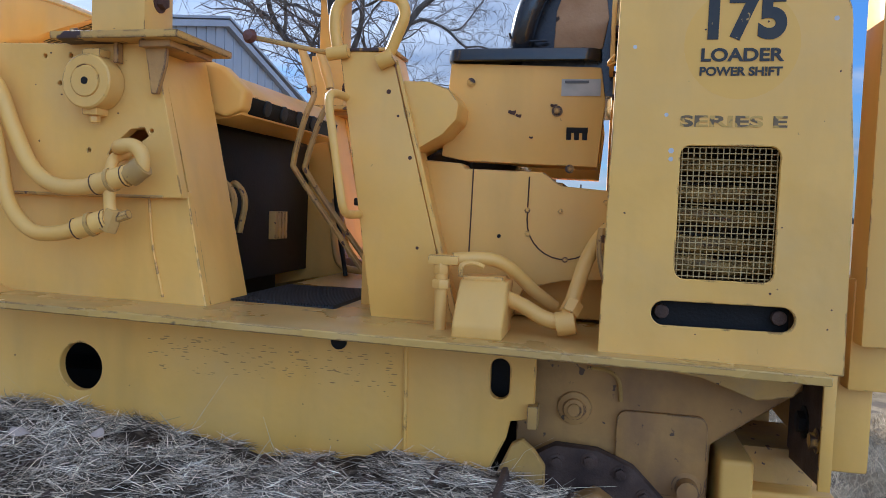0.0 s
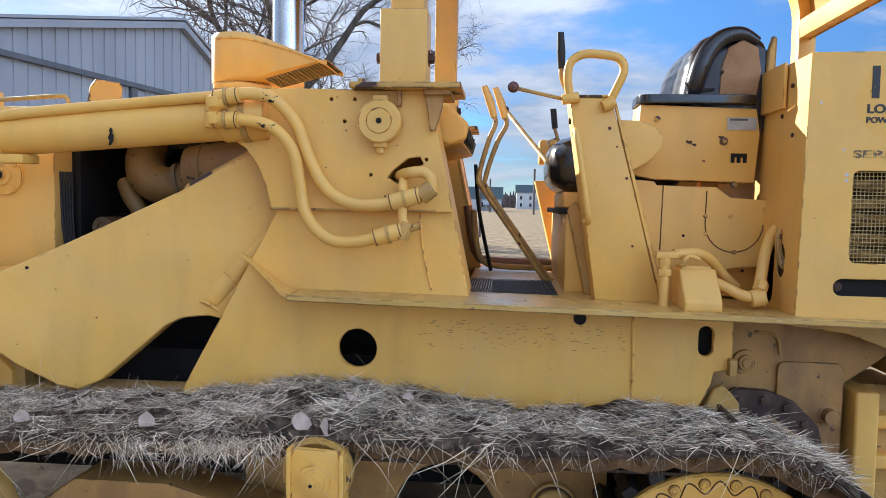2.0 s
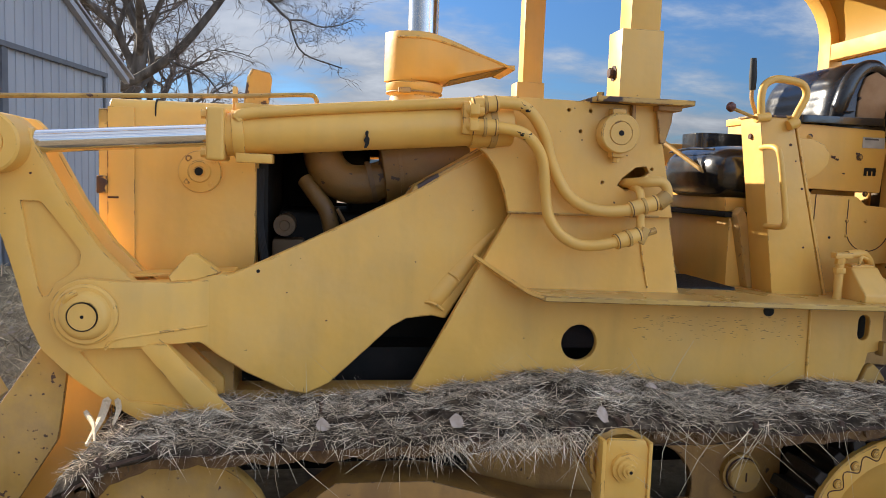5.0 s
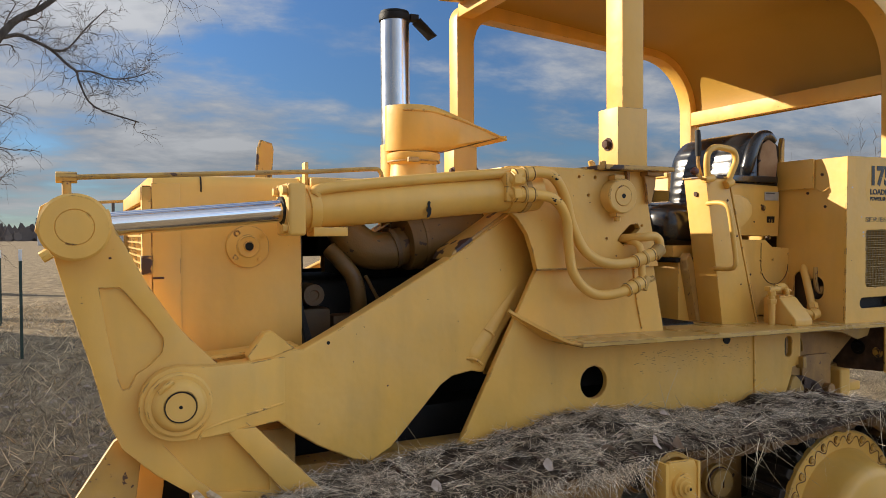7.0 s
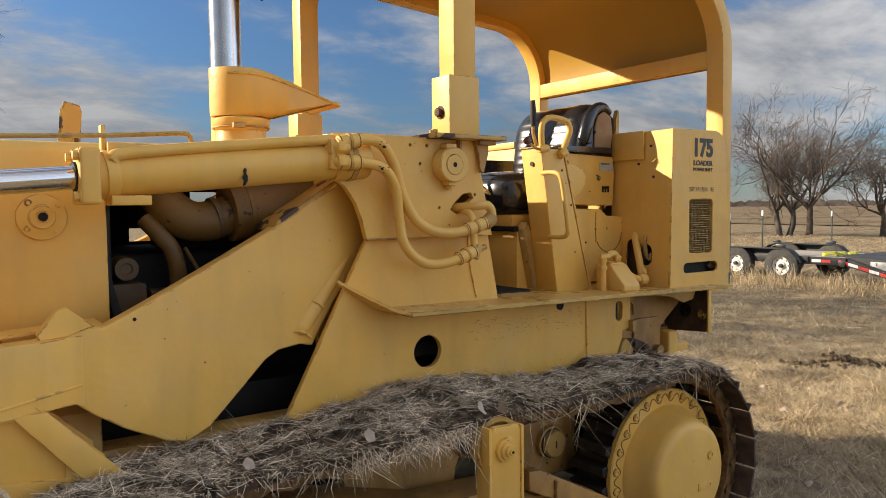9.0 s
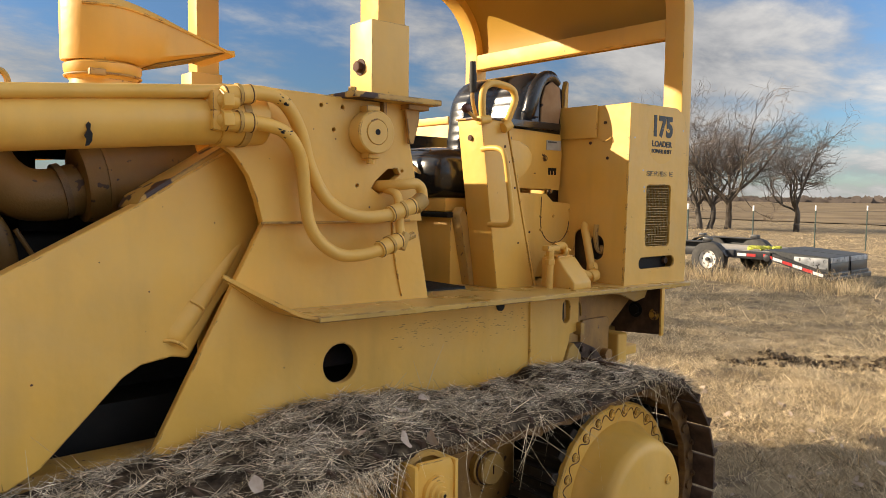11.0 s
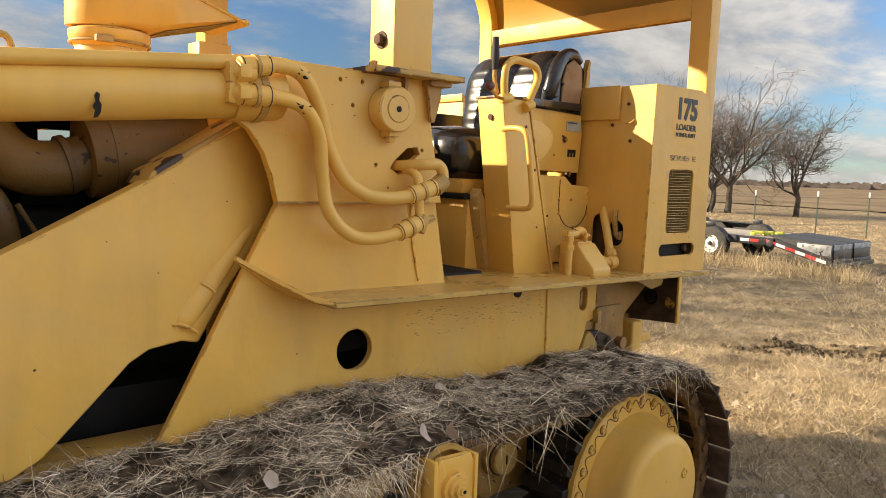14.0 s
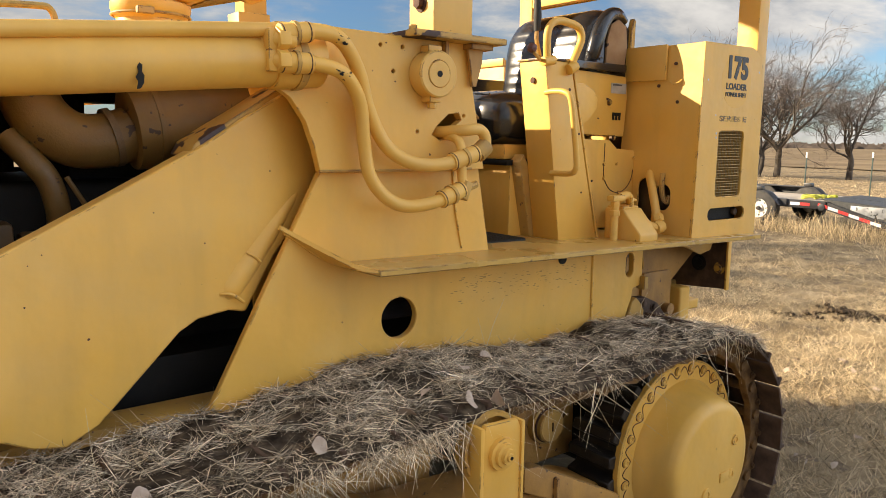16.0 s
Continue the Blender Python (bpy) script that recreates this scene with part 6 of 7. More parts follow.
both("track_frame", plate([(-2.05, 0.20), (0.10, 0.20), (0.10, 0.24), (-0.10, 0.32), (-0.42, 0.36), (-0.56, 0.44), (-1.0, 0.46), (-1.5, 0.60), (-1.85, 0.60), (-2.05, 0.46)], -0.27, -0.05, w=0.02, seg=2), paint_filth_shade, loader, "heavy yellow track roller frame")
fb = both("frame_boss", lathe([(0.0, -0.060), (0.066, -0.060), (0.072, -0.054), (0.074, -0.030), (0.088, -0.024), (0.090, 0.02), (0.090, 0.12), (0.0, 0.12)], (-0.083, 0, 0.485), n=32), paint_dusty_shaded, loader, "round yellow pivot cap")
part("cap_seam", lathe([(0.0735, -0.036), (0.0785, -0.033), (0.0785, -0.026), (0.0735, -0.026)], (-0.083, 0, 0.485), n=32, closed=True), rust_and_shade, fb)
part("cap_pin", box(-0.087, -0.080, -0.0635, -0.059, 0.465, 0.505, 0.002), rust_and_shade, fb)
both("frame_plate", plate([(-1.30, 0.30), (0.12, 0.30), (0.12, 0.78), (-0.60, 0.86), (-1.30, 0.80)], 0.005, 0.045, [ring(-0.50, 0.42, 0.20, 28)], w=0.004), paint_filth_shade, loader, "stained lower frame plate with a round opening")
bm = plate([(-0.53, 0.52), (-0.46, 0.515), (0.02, 0.262), (0.06, 0.20), (-0.02, 0.18), (-0.53, 0.43)], -0.345, -0.29, w=0.008, seg=2)
box(-0.375, -0.36, -0.365, -0.30, 0.34, 0.445, 0.005, 2, bm)
both("rock_guard", bm, paint_filth_shade, loader, "straight sloping track guide bar")
part("inner_case", cyl((SX, -0.29, SZ), (SX, 0.30, SZ), 0.22, n=28), dark_metal, loader)
for x in (-1.9, -1.5, -1.1, -0.7, -0.3):
    both("track_roller", lathe([(0.0, -0.36), (0.06, -0.36), (0.07, -0.34), (0.10, -0.33), (0.10, -0.20), (0.0, -0.20)], (x, 0, 0.15), n=20), rust, loader)

# ---- dead grass and dirt on the near track ----
straw = shader("grey_dead_straw", [(0.42, 0.325, 0.215), (0.68, 0.56, 0.40), (0.90, 0.78, 0.60)], 0.7, scale=9, bump=0.1, island=0.75, spec=0.3)
thatch = shader("fine_grey_thatch", [(0.045, 0.034, 0.024), (0.19, 0.146, 0.10), (0.52, 0.42, 0.30)], 0.8, scale=9, bump=0.1, island=0.7, spec=0.2)
# packed dirt, darkened further to paint the shade between the stalks
dirt = shader("packed_dirt_and_gap_shade", [(0.018, 0.013, 0.009), (0.055, 0.041, 0.028), (0.15, 0.115, 0.078)], 0.95, scale=22, fine=90, bump=1.0, spec=0.1)


def pile_top(x, y):
    """Height of the debris over the shoes."""
    t = (y - TY0) / (TY1 + 0.075 - TY0)
    base_z = float(np.interp(x, [IX - 0.35, IX - 0.15, IX, -1.6, -0.95, -0.80, -0.55, -0.2, 0.42, 0.60, 0.72, 0.84], [0.70, 0.80, 0.832, 0.855, 0.885, 0.895, 0.885, 0.868, 0.905, 0.885, 0.838, 0.745]))
    inner = float(np.interp(x, [-2.5, -1.5, -0.95, -0.5, 0.4, 0.8], [-0.015, -0.012, 0.045, -0.014, -0.032, -0.035]))
    n1 = noise.noise((x * 3.1, y * 3.3, 0.0)) * 0.022 + noise.noise((x * 9, y * 9, 4.0)) * 0.018 + noise.noise((x * 22, y * 22, 9.0)) * 0.010
    edge = min(1.0, t / 0.12 + 0.1)
    return base_z + edge * (0.022 + inner * t + n1)


bm = bmesh.new()
nx, nyy = 150, 26
rows = []
for i in range(nx + 1):
    x = IX - 0.33 + (0.80 - IX + 0.33) * i / nx
    y_in = float(np.interp(x, [0.42, 0.60], [-0.002, -0.07]))
    row = []
    for j in range(nyy + 1):
        y = TY0 - 0.004 + (y_in - TY0 + 0.004) * j / nyy
        row.append(bm.verts.new((x, y + (0.012 * noise.noise((x * 6, 0, 0)) if j == 0 else 0), pile_top(x, y) - (0.018 if j in (0, nyy) else 0.0))))
    row.insert(0, bm.verts.new((x, TY0 + 0.02, pile_top(x, TY0) - 0.035)))
    rows.append(row)
for a, b in zip(rows, rows[1:]):
    for k in range(len(a) - 1):
        bm.faces.new((a[k], b[k], b[k + 1], a[k + 1]))
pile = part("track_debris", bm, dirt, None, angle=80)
tagged(pile, "grey thatch and dirt lying on the track", "debris", kind="stuff")


def ribbons(count, place, length, width, seed, curl=0.3):
    """Many thin bent blades in one mesh: place gives root, way, lift."""
    rnd = random.Random(seed)
    verts, faces = [], []
    for _ in range(count):
        got = place(rnd)
        if got is None:
            continue
        p, d = got
        L = rnd.uniform(*length)
        w = rnd.uniform(*width)
        side = d.cross(Vector((rnd.uniform(-1, 1), rnd.uniform(-1, 1), rnd.uniform(-1, 1)))).normalized() * w
        bend = Vector((rnd.uniform(-1, 1), rnd.uniform(-1, 1), rnd.uniform(-1, 0.6))) * curl * L
        q = p + d * L * 0.5 + bend * 0.35
        r = p + d * L + bend
        k = len(verts)
        verts += [p - side, p + side, q - side * 0.9, q + side * 0.9, r - side * 0.3, r + side * 0.3]
        faces += [(k, k + 1, k + 3, k + 2), (k + 2, k + 3, k + 5, k + 4)]
    return verts, faces


def stuff(name, geo, material, label, category):
    me = bpy.data.meshes.new(name)
    me.from_pydata([tuple(v) for v in geo[0]], [], geo[1])
    me.materials.append(material)
    return tagged(new(name, me), label, category, kind="stuff")


def on_pile(rnd):
    x = rnd.uniform(IX - 0.30, 0.79)
    y = rnd.uniform(TY0, float(np.interp(x, [0.42, 0.60], [-0.005, -0.06])))
    if noise.noise((x * 4.5, y * 6.5, 7.0)) + 0.6 * noise.noise((x * 15, y * 15, 2.0)) < -0.14 + rnd.uniform(-0.12, 0.12):
        return None
    tuft = noise.noise((x * 9, y * 9, 12.0))
    combed = min(1.0, max(0.0, (x + 0.45) / 0.5))
    a = (1 - combed) * (0.4 + 4.0 * tuft) - 0.12 * combed + rnd.gauss(0, 1.0 - 0.55 * combed) + (math.pi if rnd.random() < 0.5 else 0)
    d = Vector((math.cos(a), math.sin(a), rnd.gauss(0.12, 0.26) * (1 - 0.6 * combed))).normalized()
    heap = 0.022 * max(0.0, noise.noise((x * 12, y * 12, 3.0)) + 0.1)
    return Vector((x, y, pile_top(x, y) + rnd.uniform(-0.004, 0.008) + heap * rnd.random())), d


def over_edge(rnd):
    x = rnd.uniform(IX - 0.25, 0.72)
    if noise.noise((x * 5.0, 3.0, 1.0)) < rnd.uniform(-0.25, 0.35):
        return None
    y = TY0 + rnd.uniform(-0.01, 0.06)
    d = Vector((rnd.uniform(-0.9, 0.9), rnd.uniform(-0.7, 0.1), rnd.uniform(-1.0, 0.25))).normalized()
    return Vector((x, y, pile_top(x, TY0) + rnd.uniform(-0.03, 0.01))), d


stuff("straw_litter", ribbons(60000, on_pile, (0.008, 0.032), (0.0004, 0.0009), 1, 0.9), thatch, "matted grey dead grass on the track", "dead grass")
stuff("loose_straw", ribbons(36000, on_pile, (0.02, 0.07), (0.0006, 0.0014), 4, 0.8), straw, "loose pale stalks over the thatch", "dead grass")
stuff("hanging_straw", ribbons(2600, over_edge, (0.02, 0.075), (0.0005, 0.0010), 2, 0.8), straw, "dead grass hanging over the track edge", "dead grass")


def tuft(rnd):
    x = rnd.gauss(-1.22, 0.20)
    if x > -0.90 or noise.noise((x * 9.0, 8.0, 2.0)) < rnd.uniform(-0.4, 0.1):
        return None
    d = Vector((rnd.gauss(0.1, 0.6), rnd.uniform(-0.6, 0.0), rnd.uniform(-1.0, 0.1))).normalized()
    return Vector((x, TY0 + rnd.uniform(-0.025, 0.01), pile_top(x, TY0) - rnd.uniform(0.0, 0.06))), d


stuff("straw_tuft", ribbons(1300, tuft, (0.02, 0.07), (0.0006, 0.0013), 5, 0.8), straw, "thick tuft of dead grass hanging off the track", "dead grass")
long_straw = shader("pale_long_straw", [(0.60, 0.48, 0.30), (0.80, 0.67, 0.44)], 0.8, scale=3, bump=0.1, island=0.2)


def long_bits(rnd):
    x = rnd.choice((-0.75, -0.55, -0.95, -0.2, -1.5, -1.9, 0.4)) + rnd.uniform(-0.2, 0.2)
    if rnd.random() < 0.45:
        d = Vector((rnd.uniform(-1.0, 1.0), rnd.uniform(-0.35, 0.0), rnd.uniform(-0.9, -0.1))).normalized()
        return Vector((x, TY0 - 0.005, pile_top(x, TY0) - 0.005)), d
    y = rnd.uniform(-0.4, -0.03)
    d = Vector((rnd.uniform(-1, 1), rnd.uniform(-0.4, 0.2), rnd.uniform(0.1, 0.8))).normalized()
    return Vector((x, y, pile_top(x, y))), d


stuff("long_straw", ribbons(150, long_bits, (0.08, 0.24), (0.0009, 0.0014), 3, 0.7), long_straw, "long pale stalks caught on the track", "dead grass")

leaf_mat = shader("dry_pale_leaf", [(0.36, 0.27, 0.20), (0.50, 0.40, 0.32)], 0.8, scale=30, fine=90, bump=0.3, rand=0.2)


def leaf(x, y, z, size, turn, tip):
    b = bmesh.new()
    n = 10
    mid = []
    for i in range(n + 1):
        t = i / n
        w = 0.42 * math.sin(math.pi * min(1, t * 1.02) ** 0.8) ** 0.9 * (1 + 0.12 * math.sin(9 * t))
        zc = 0.12 * math.sin(math.pi * t)
        mid.append([b.verts.new(((t - 0.5), -w, zc + 0.12 * w)), b.verts.new((t - 0.5, 0, zc - 0.03)), b.verts.new((t - 0.5, w, zc + 0.16 * w))])
    for p, q in zip(mid, mid[1:]):
        b.faces.new((p[0], q[0], q[1], p[1]))
        b.faces.new((p[1], q[1], q[2], p[2]))
    m = Matrix.Translation((x, y, z)) @ Euler((radians(tip), radians(tip * 0.4), radians(turn))).to_matrix().to_4x4() @ Matrix.Scale(size, 4)
    bmesh.ops.transform(b, matrix=m, verts=b.verts)
    ob = part("dry_leaf", b, leaf_mat, None, angle=80)
    return tagged(ob, "curled pale dead leaf on the track thatch", "leaf", "leaves on the track")


for x, y, s, tr, tp in ((-0.93, -0.50, 0.075, 30, 55), (-1.15, -0.47, 0.07, 120, 40), (-1.02, -0.40, 0.06, 200, 20), (-0.80, -0.30, 0.06, 70, 15), (-1.45, -0.50, 0.06, 10, 60), (-0.62, -0.22, 0.05, 340, 20), (-1.9, -0.48, 0.055, 15, 50), (-0.85, -0.53, 0.07, 80, 75)):
    leaf(x, y, pile_top(x, y) + 0.018, s, tr, tp)


# added pale rods stand in for straw in the sun; sunlight is in their colour
sunlit_straw = shader("pale_sunlit_straw", [(0.52, 0.40, 0.25), (0.68, 0.55, 0.37), (0.78, 0.66, 0.48)], 0.85, scale=14, fine=80, bump=0.5, stretch=(1, 8, 8), spec=0.1)
for (x0, y0, z0), (x1, y1, z1), w in (((-2.66, -0.20, 0.895), (-2.62, -0.56, 0.865), 0.016), ((-2.70, -0.30, 0.885), (-2.60, -0.55, 0.872), 0.010), ((-2.62, -0.22, 0.900), (-2.58, -0.42, 0.882), 0.012)):
    bm = tube([(x0, y0, z0), ((x0 + x1) / 2 + 0.01, (y0 + y1) / 2, (z0 + z1) / 2 + 0.006), (x1, y1, z1)], [w, w * 0.8, w * 0.35], 5, 3)
    tagged(part("sunlit_straw_rod", bm, sunlit_straw, None), "pale rod standing in for sunlit straw on the track", "splinter", "splinters on the track")

# ---- metal shed ----
shed_metal = shader("weathered_shed_metal", [(0.34, 0.34, 0.36), (0.40, 0.40, 0.42), (0.45, 0.45, 0.46)], 0.5, metal=0.25, scale=0.8, fine=20, bump=0.06, stretch=(1, 1, 0.25), dust=((0.30, 0.29, 0.28), 0.35), dust_scale=1.2)
shed_dark = shader("shed_trim_dark", [(0.10, 0.10, 0.11), (0.15, 0.15, 0.155)], 0.5, scale=4)
SHO, SHD = Vector((-7.13, 12.2, 0.0)), Vector((0.155, 0.988, 0.0)).normalized()   # under the ridge; along the gable wall
SHN = Vector((SHD.y, -SHD.x, 0.0))                                                  # out of the wall
shed = base("metal_shed", *SHO, "grey ribbed metal farm shed with a low gable", "shed")


def shed_at(s, n, z):
    return SHO + SHD * s + SHN * n + Vector((0, 0, z))


def shed_prism(pts, n0, n1):
    """Outline (along, height) on the gable wall, between two depths."""
    b = bmesh.new()
    plate(pts, n0, n1, w=0, bm=b)
    for v in b.verts:
        v.co = shed_at(v.co.x, v.co.y, v.co.z)
    return b


RIDGE, EAVE = 5.26, 3.86
slope_r, slope_l = (RIDGE - EAVE) / 3.05, (RIDGE - 3.80) / 6.4
gable = [(-6.4, 0.0), (3.05, 0.0), (3.05, EAVE), (0.0, RIDGE), (-6.4, 3.80)]
wall = part("gable_wall", shed_prism(gable, -0.08, 0.0), shed_metal, shed)
s = -6.35
while s < 3.0:
    top = RIDGE - (s * slope_r if s > 0 else -s * slope_l) - 0.06
    part("wall_rib", shed_prism([(s, 0.05), (s + 0.045, 0.05), (s + 0.045, top), (s, top)], 0.0, 0.022), shed_metal, wall)
    s += 0.29
part("door_header", shed_prism([(-6.3, 3.70), (2.2, 3.70), (2.2, 3.79), (-6.3, 3.79)], 0.02, 0.10), shed_dark, wall, "dark sliding-door rail")
part("door_post", shed_prism([(-1.62, 0.0), (-1.45, 0.0), (-1.45, 3.7), (-1.62, 3.7)], 0.02, 0.07), shed_dark, wall)
part("door_post", shed_prism([(2.15, 0.0), (2.22, 0.0), (2.22, 3.75), (2.15, 3.75)], 0.02, 0.05), shed_dark, wall)
part("gable_trim", shed_prism([(-6.5, 3.80), (0.0, RIDGE + 0.02), (3.2, EAVE - 0.05), (3.2, EAVE - 0.17), (0.0, RIDGE - 0.11), (-6.5, 3.68)], 0.02, 0.14), shed_metal, shed, "sheet-metal gable trim")
part("roof", shed_prism([(-6.5, 3.81), (0.0, RIDGE + 0.05), (3.43, EAVE - 0.03), (3.43, EAVE + 0.02), (0.0, RIDGE + 0.10), (-6.5, 3.86)], -14.0, 0.16), shed_metal, shed, "low metal roof")
part("side_wall", shed_prism([(2.98, 0.0), (3.05, 0.0), (3.05, EAVE), (2.98, EAVE)], -14.0, -0.08), shed_metal, shed)
part("side_wall", shed_prism([(-6.4, 0.0), (-6.33, 0.0), (-6.33, 3.75), (-6.4, 3.75)], -14.0, -0.08), shed_metal, shed)

# ---- bare trees ----
bark = shader("grey_brown_bark", [(0.055, 0.045, 0.038), (0.10, 0.085, 0.07), (0.16, 0.14, 0.12)], 0.95, scale=5, fine=40, bump=1.0, stretch=(1, 1, 0.3), spec=0.1)
twig_mat = shader("fine_twigs", [(0.11, 0.085, 0.07), (0.19, 0.15, 0.125)], 0.95, scale=3, spec=0.1, island=0.3)


def bare_tree(x, y, tall, r0, seed, fork=2.6, spread=0.75, levels=4, lean=(0, 0), wind=(0, 0), kids=(5, 6, 6, 5), droop=0.0, thin=0.005, boughs=()):
    rnd = random.Random(seed)
    z0 = height(x, y) - 0.1
    tree = base("bare_tree", x, y, z0, "leafless winter tree with a rough grey-brown crown of twigs", "tree", "bare trees")
    wood, twigs = bmesh.new(), bmesh.new()

    def grow(p, d, length, r, level):
        n = 7 if level < 3 else 5
        pts, q, way = [p], p.copy(), d.copy()
        for i in range(n):
            wob = 0.10 + 0.09 * level
            way = (way + Vector((rnd.gauss(0, wob), rnd.gauss(0, wob), rnd.gauss(0.03, 0.8 * wob) - droop * level * 0.03)) + Vector((*wind, 0)) * 0.05 * level).normalized()
            q = q + way * length / n
            pts.append(q.copy())
        rs = [r, r * 0.45 if level else r * 0.7] if level < levels else [r, r * 0.4]
        tube(pts, rs, 9 if level == 0 else 6 if level == 1 else 4 if level == 2 else 3, 2 if level < 3 else 1, wood if level < 3 else twigs)
        if level >= levels:
            return
        k = kids[min(level, len(kids) - 1)]
        for c in range(k):
            t = (0.62 + 0.38 * (c + 1) / k) if level == 0 else rnd.uniform(0.25, 1.0)
            i = min(n - 1, int(t * n))
            at = pts[i].lerp(pts[i + 1], t * n - i if t < 1 else 1.0)
            base_way = (pts[i + 1] - pts[i]).normalized()
            a = 2 * math.pi * (c + rnd.random() * 0.6) / k
            sidev = base_way.orthogonal().normalized()
            out = math.cos(a) * sidev + math.sin(a) * base_way.cross(sidev)
            w = rnd.uniform(0.6, 1.15) * (spread if level < 1 else spread * 1.25)
            nd = (base_way + out * w + Vector((0, 0, 0.12))).normalized()
            L = length * rnd.uniform(0.42, 0.70) if level else tall * rnd.uniform(0.42, 0.62)
            grow(at, nd, L, max(thin, (rs[0] + (rs[1] - rs[0]) * t) * rnd.uniform(0.45, 0.68)), level + 1)

    grow(Vector((x, y, z0)), Vector((lean[0], lean[1], 1)).normalized(), fork, r0, 0)
    for r, twig, way_pts in boughs:
        run = [Vector(p) for p in way_pts]
        tube(run, [r, r * 0.35], 7, 4, wood)
        for _ in range(twig):
            i = rnd.randint(0, len(run) - 2)
            at = run[i].lerp(run[i + 1], rnd.random())
            d = (run[i + 1] - run[i]).normalized()
            grow(at, (d * rnd.uniform(0.3, 1.0) + Vector((rnd.uniform(-0.7, 0.9), rnd.uniform(-0.8, 0.8), rnd.uniform(-0.6, 1.0)))).normalized(), rnd.uniform(0.4, 1.1), max(thin, r * 0.16), 3)
    part("trunk", wood, bark, tree, angle=60)
    tagged(part("crown", twigs, twig_mat, tree, "fine bare twigs", 60, keep=True), kind="stuff")
    return tree


bare_tree(-8.1, 18.6, 10.5, 0.27, 3, fork=5.6, spread=0.75, kids=(5, 7, 7, 6), lean=(-0.08, 0.02), droop=0.5,
          boughs=((0.15, 16, ((-8.4, 18.5, 3.6), (-7.2, 18.0, 4.0), (-5.95, 17.6, 4.78), (-5.03, 17.5, 5.86), (-4.34, 17.5, 6.84), (-3.7, 17.5, 7.3), (-2.9, 17.6, 8.1))),
                  (0.050, 44, ((-4.6, 17.5, 6.45), (-4.23, 17.5, 6.56), (-3.9, 17.5, 6.46), (-3.54, 17.45, 6.27), (-3.18, 17.4, 5.93), (-3.0, 17.4, 5.78), (-2.93, 17.4, 5.51), (-2.61, 17.3, 4.94), (-1.6, 17.3, 4.62))),
                  (0.026, 38, ((-3.0, 17.4, 5.8), (-2.6, 17.5, 5.83), (-2.22, 17.6, 5.72), (-1.75, 17.6, 5.78), (-1.31, 17.6, 5.97))),
                  (0.03, 26, ((-3.55, 17.5, 6.27), (-3.2, 17.7, 6.38), (-2.74, 17.8, 7.0), (-2.3, 17.8, 7.5))),
                  (0.04, 26, ((-6.1, 17.6, 4.6), (-5.7, 17.5, 4.45), (-5.2, 17.4, 4.3), (-4.75, 17.3, 3.8)))))
bare_tree(-9.3, 26.5, 12.5, 0.36, 8, fork=3.6, spread=0.62, kids=(5, 7, 7, 6), lean=(0.02, 0.0), droop=0.8)
bare_tree(30.6, 23.5, 5.6, 0.13, 36, fork=1.1, spread=0.8, kids=(5, 7, 7, 6), wind=(0.3, -0.25), thin=0.0055)
bare_tree(33.62, 18.29, 7.4, 0.17, 31, fork=1.5, spread=0.8, kids=(6, 7, 8, 6), lean=(-0.12, 0.10), wind=(0.2, -0.15), thin=0.0055)
bare_tree(33.95, 17.96, 7.2, 0.16, 32, fork=1.6, spread=0.75, kids=(6, 7, 8, 6), lean=(0.08, -0.06), wind=(0.3, -0.25), thin=0.0055)
bare_tree(34.6, 17.3, 7.6, 0.18, 35, fork=1.9, spread=0.7, kids=(6, 7, 8, 6), lean=(0.12, -0.09), wind=(0.5, -0.4), thin=0.0055)
bare_tree(36.6, 14.6, 6.0, 0.16, 37, fork=1.5, spread=0.85, kids=(6, 7, 8, 6), lean=(0.06, -0.05), wind=(0.55, -0.45), thin=0.0055)

# ---- ploughed field beyond the fence ----
plough = shader("bare_brown_field", [(0.13, 0.092, 0.055), (0.19, 0.138, 0.082), (0.25, 0.185, 0.11)], 0.95, scale=0.12, fine=3, bump=0.6, spec=0.1, dust=((0.27, 0.205, 0.115), 0.6), dust_scale=0.5)
bm = bmesh.new()
vs = [bm.verts.new(p) for p in ((44.0, -60.0, 0.06), (1500.0, -900.0, 0.06), (1500.0, 1200.0, 0.06), (52.0, 34.0, 0.06))]
bm.faces.new(vs)
tagged(part("far_field", bm, plough), "bare brown ploughed field beyond the trees", "field", kind="structure")
# ---- far woods, houses, poles ----
far_wood = shader("far_woods_grey", [(0.085, 0.07, 0.065), (0.13, 0.11, 0.10), (0.17, 0.14, 0.12)], 1.0, scale=0.15, fine=0.9, bump=0.2, spec=0.0, island=0.25)
verts, faces = [], []
rnd = random.Random(5)
for k in range(5200):
    a = radians(rnd.uniform(-75, 115))
    dist = rnd.uniform(330, 420)
    x, y = dist * math.sin(a), dist * math.cos(a)
    hgt = rnd.uniform(1.5, 4.2) * (1.0 + 0.9 * max(0, noise.noise((a * 9, 0, 0))))
    if abs(math.degrees(a)) < 14:
        hgt *= 1.9
    elif a > 0:
        hgt *= 0.7
    w = rnd.uniform(1.0, 3.0)
    c = Vector((math.cos(a), -math.sin(a), 0))
    i0 = len(verts)
    n = 7
    verts += [(x, y, -0.5)] + [tuple(Vector((x, y, 0)) + c * w * math.cos(math.pi * j / n) * rnd.uniform(0.6, 1.2) + Vector((0, 0, hgt * (0.25 + 0.75 * math.sin(math.pi * j / n)) * rnd.uniform(0.6, 1.15)))) for j in range(n + 1)]
    faces += [(i0, i0 + 1 + j, i0 + 2 + j) for j in range(n)]
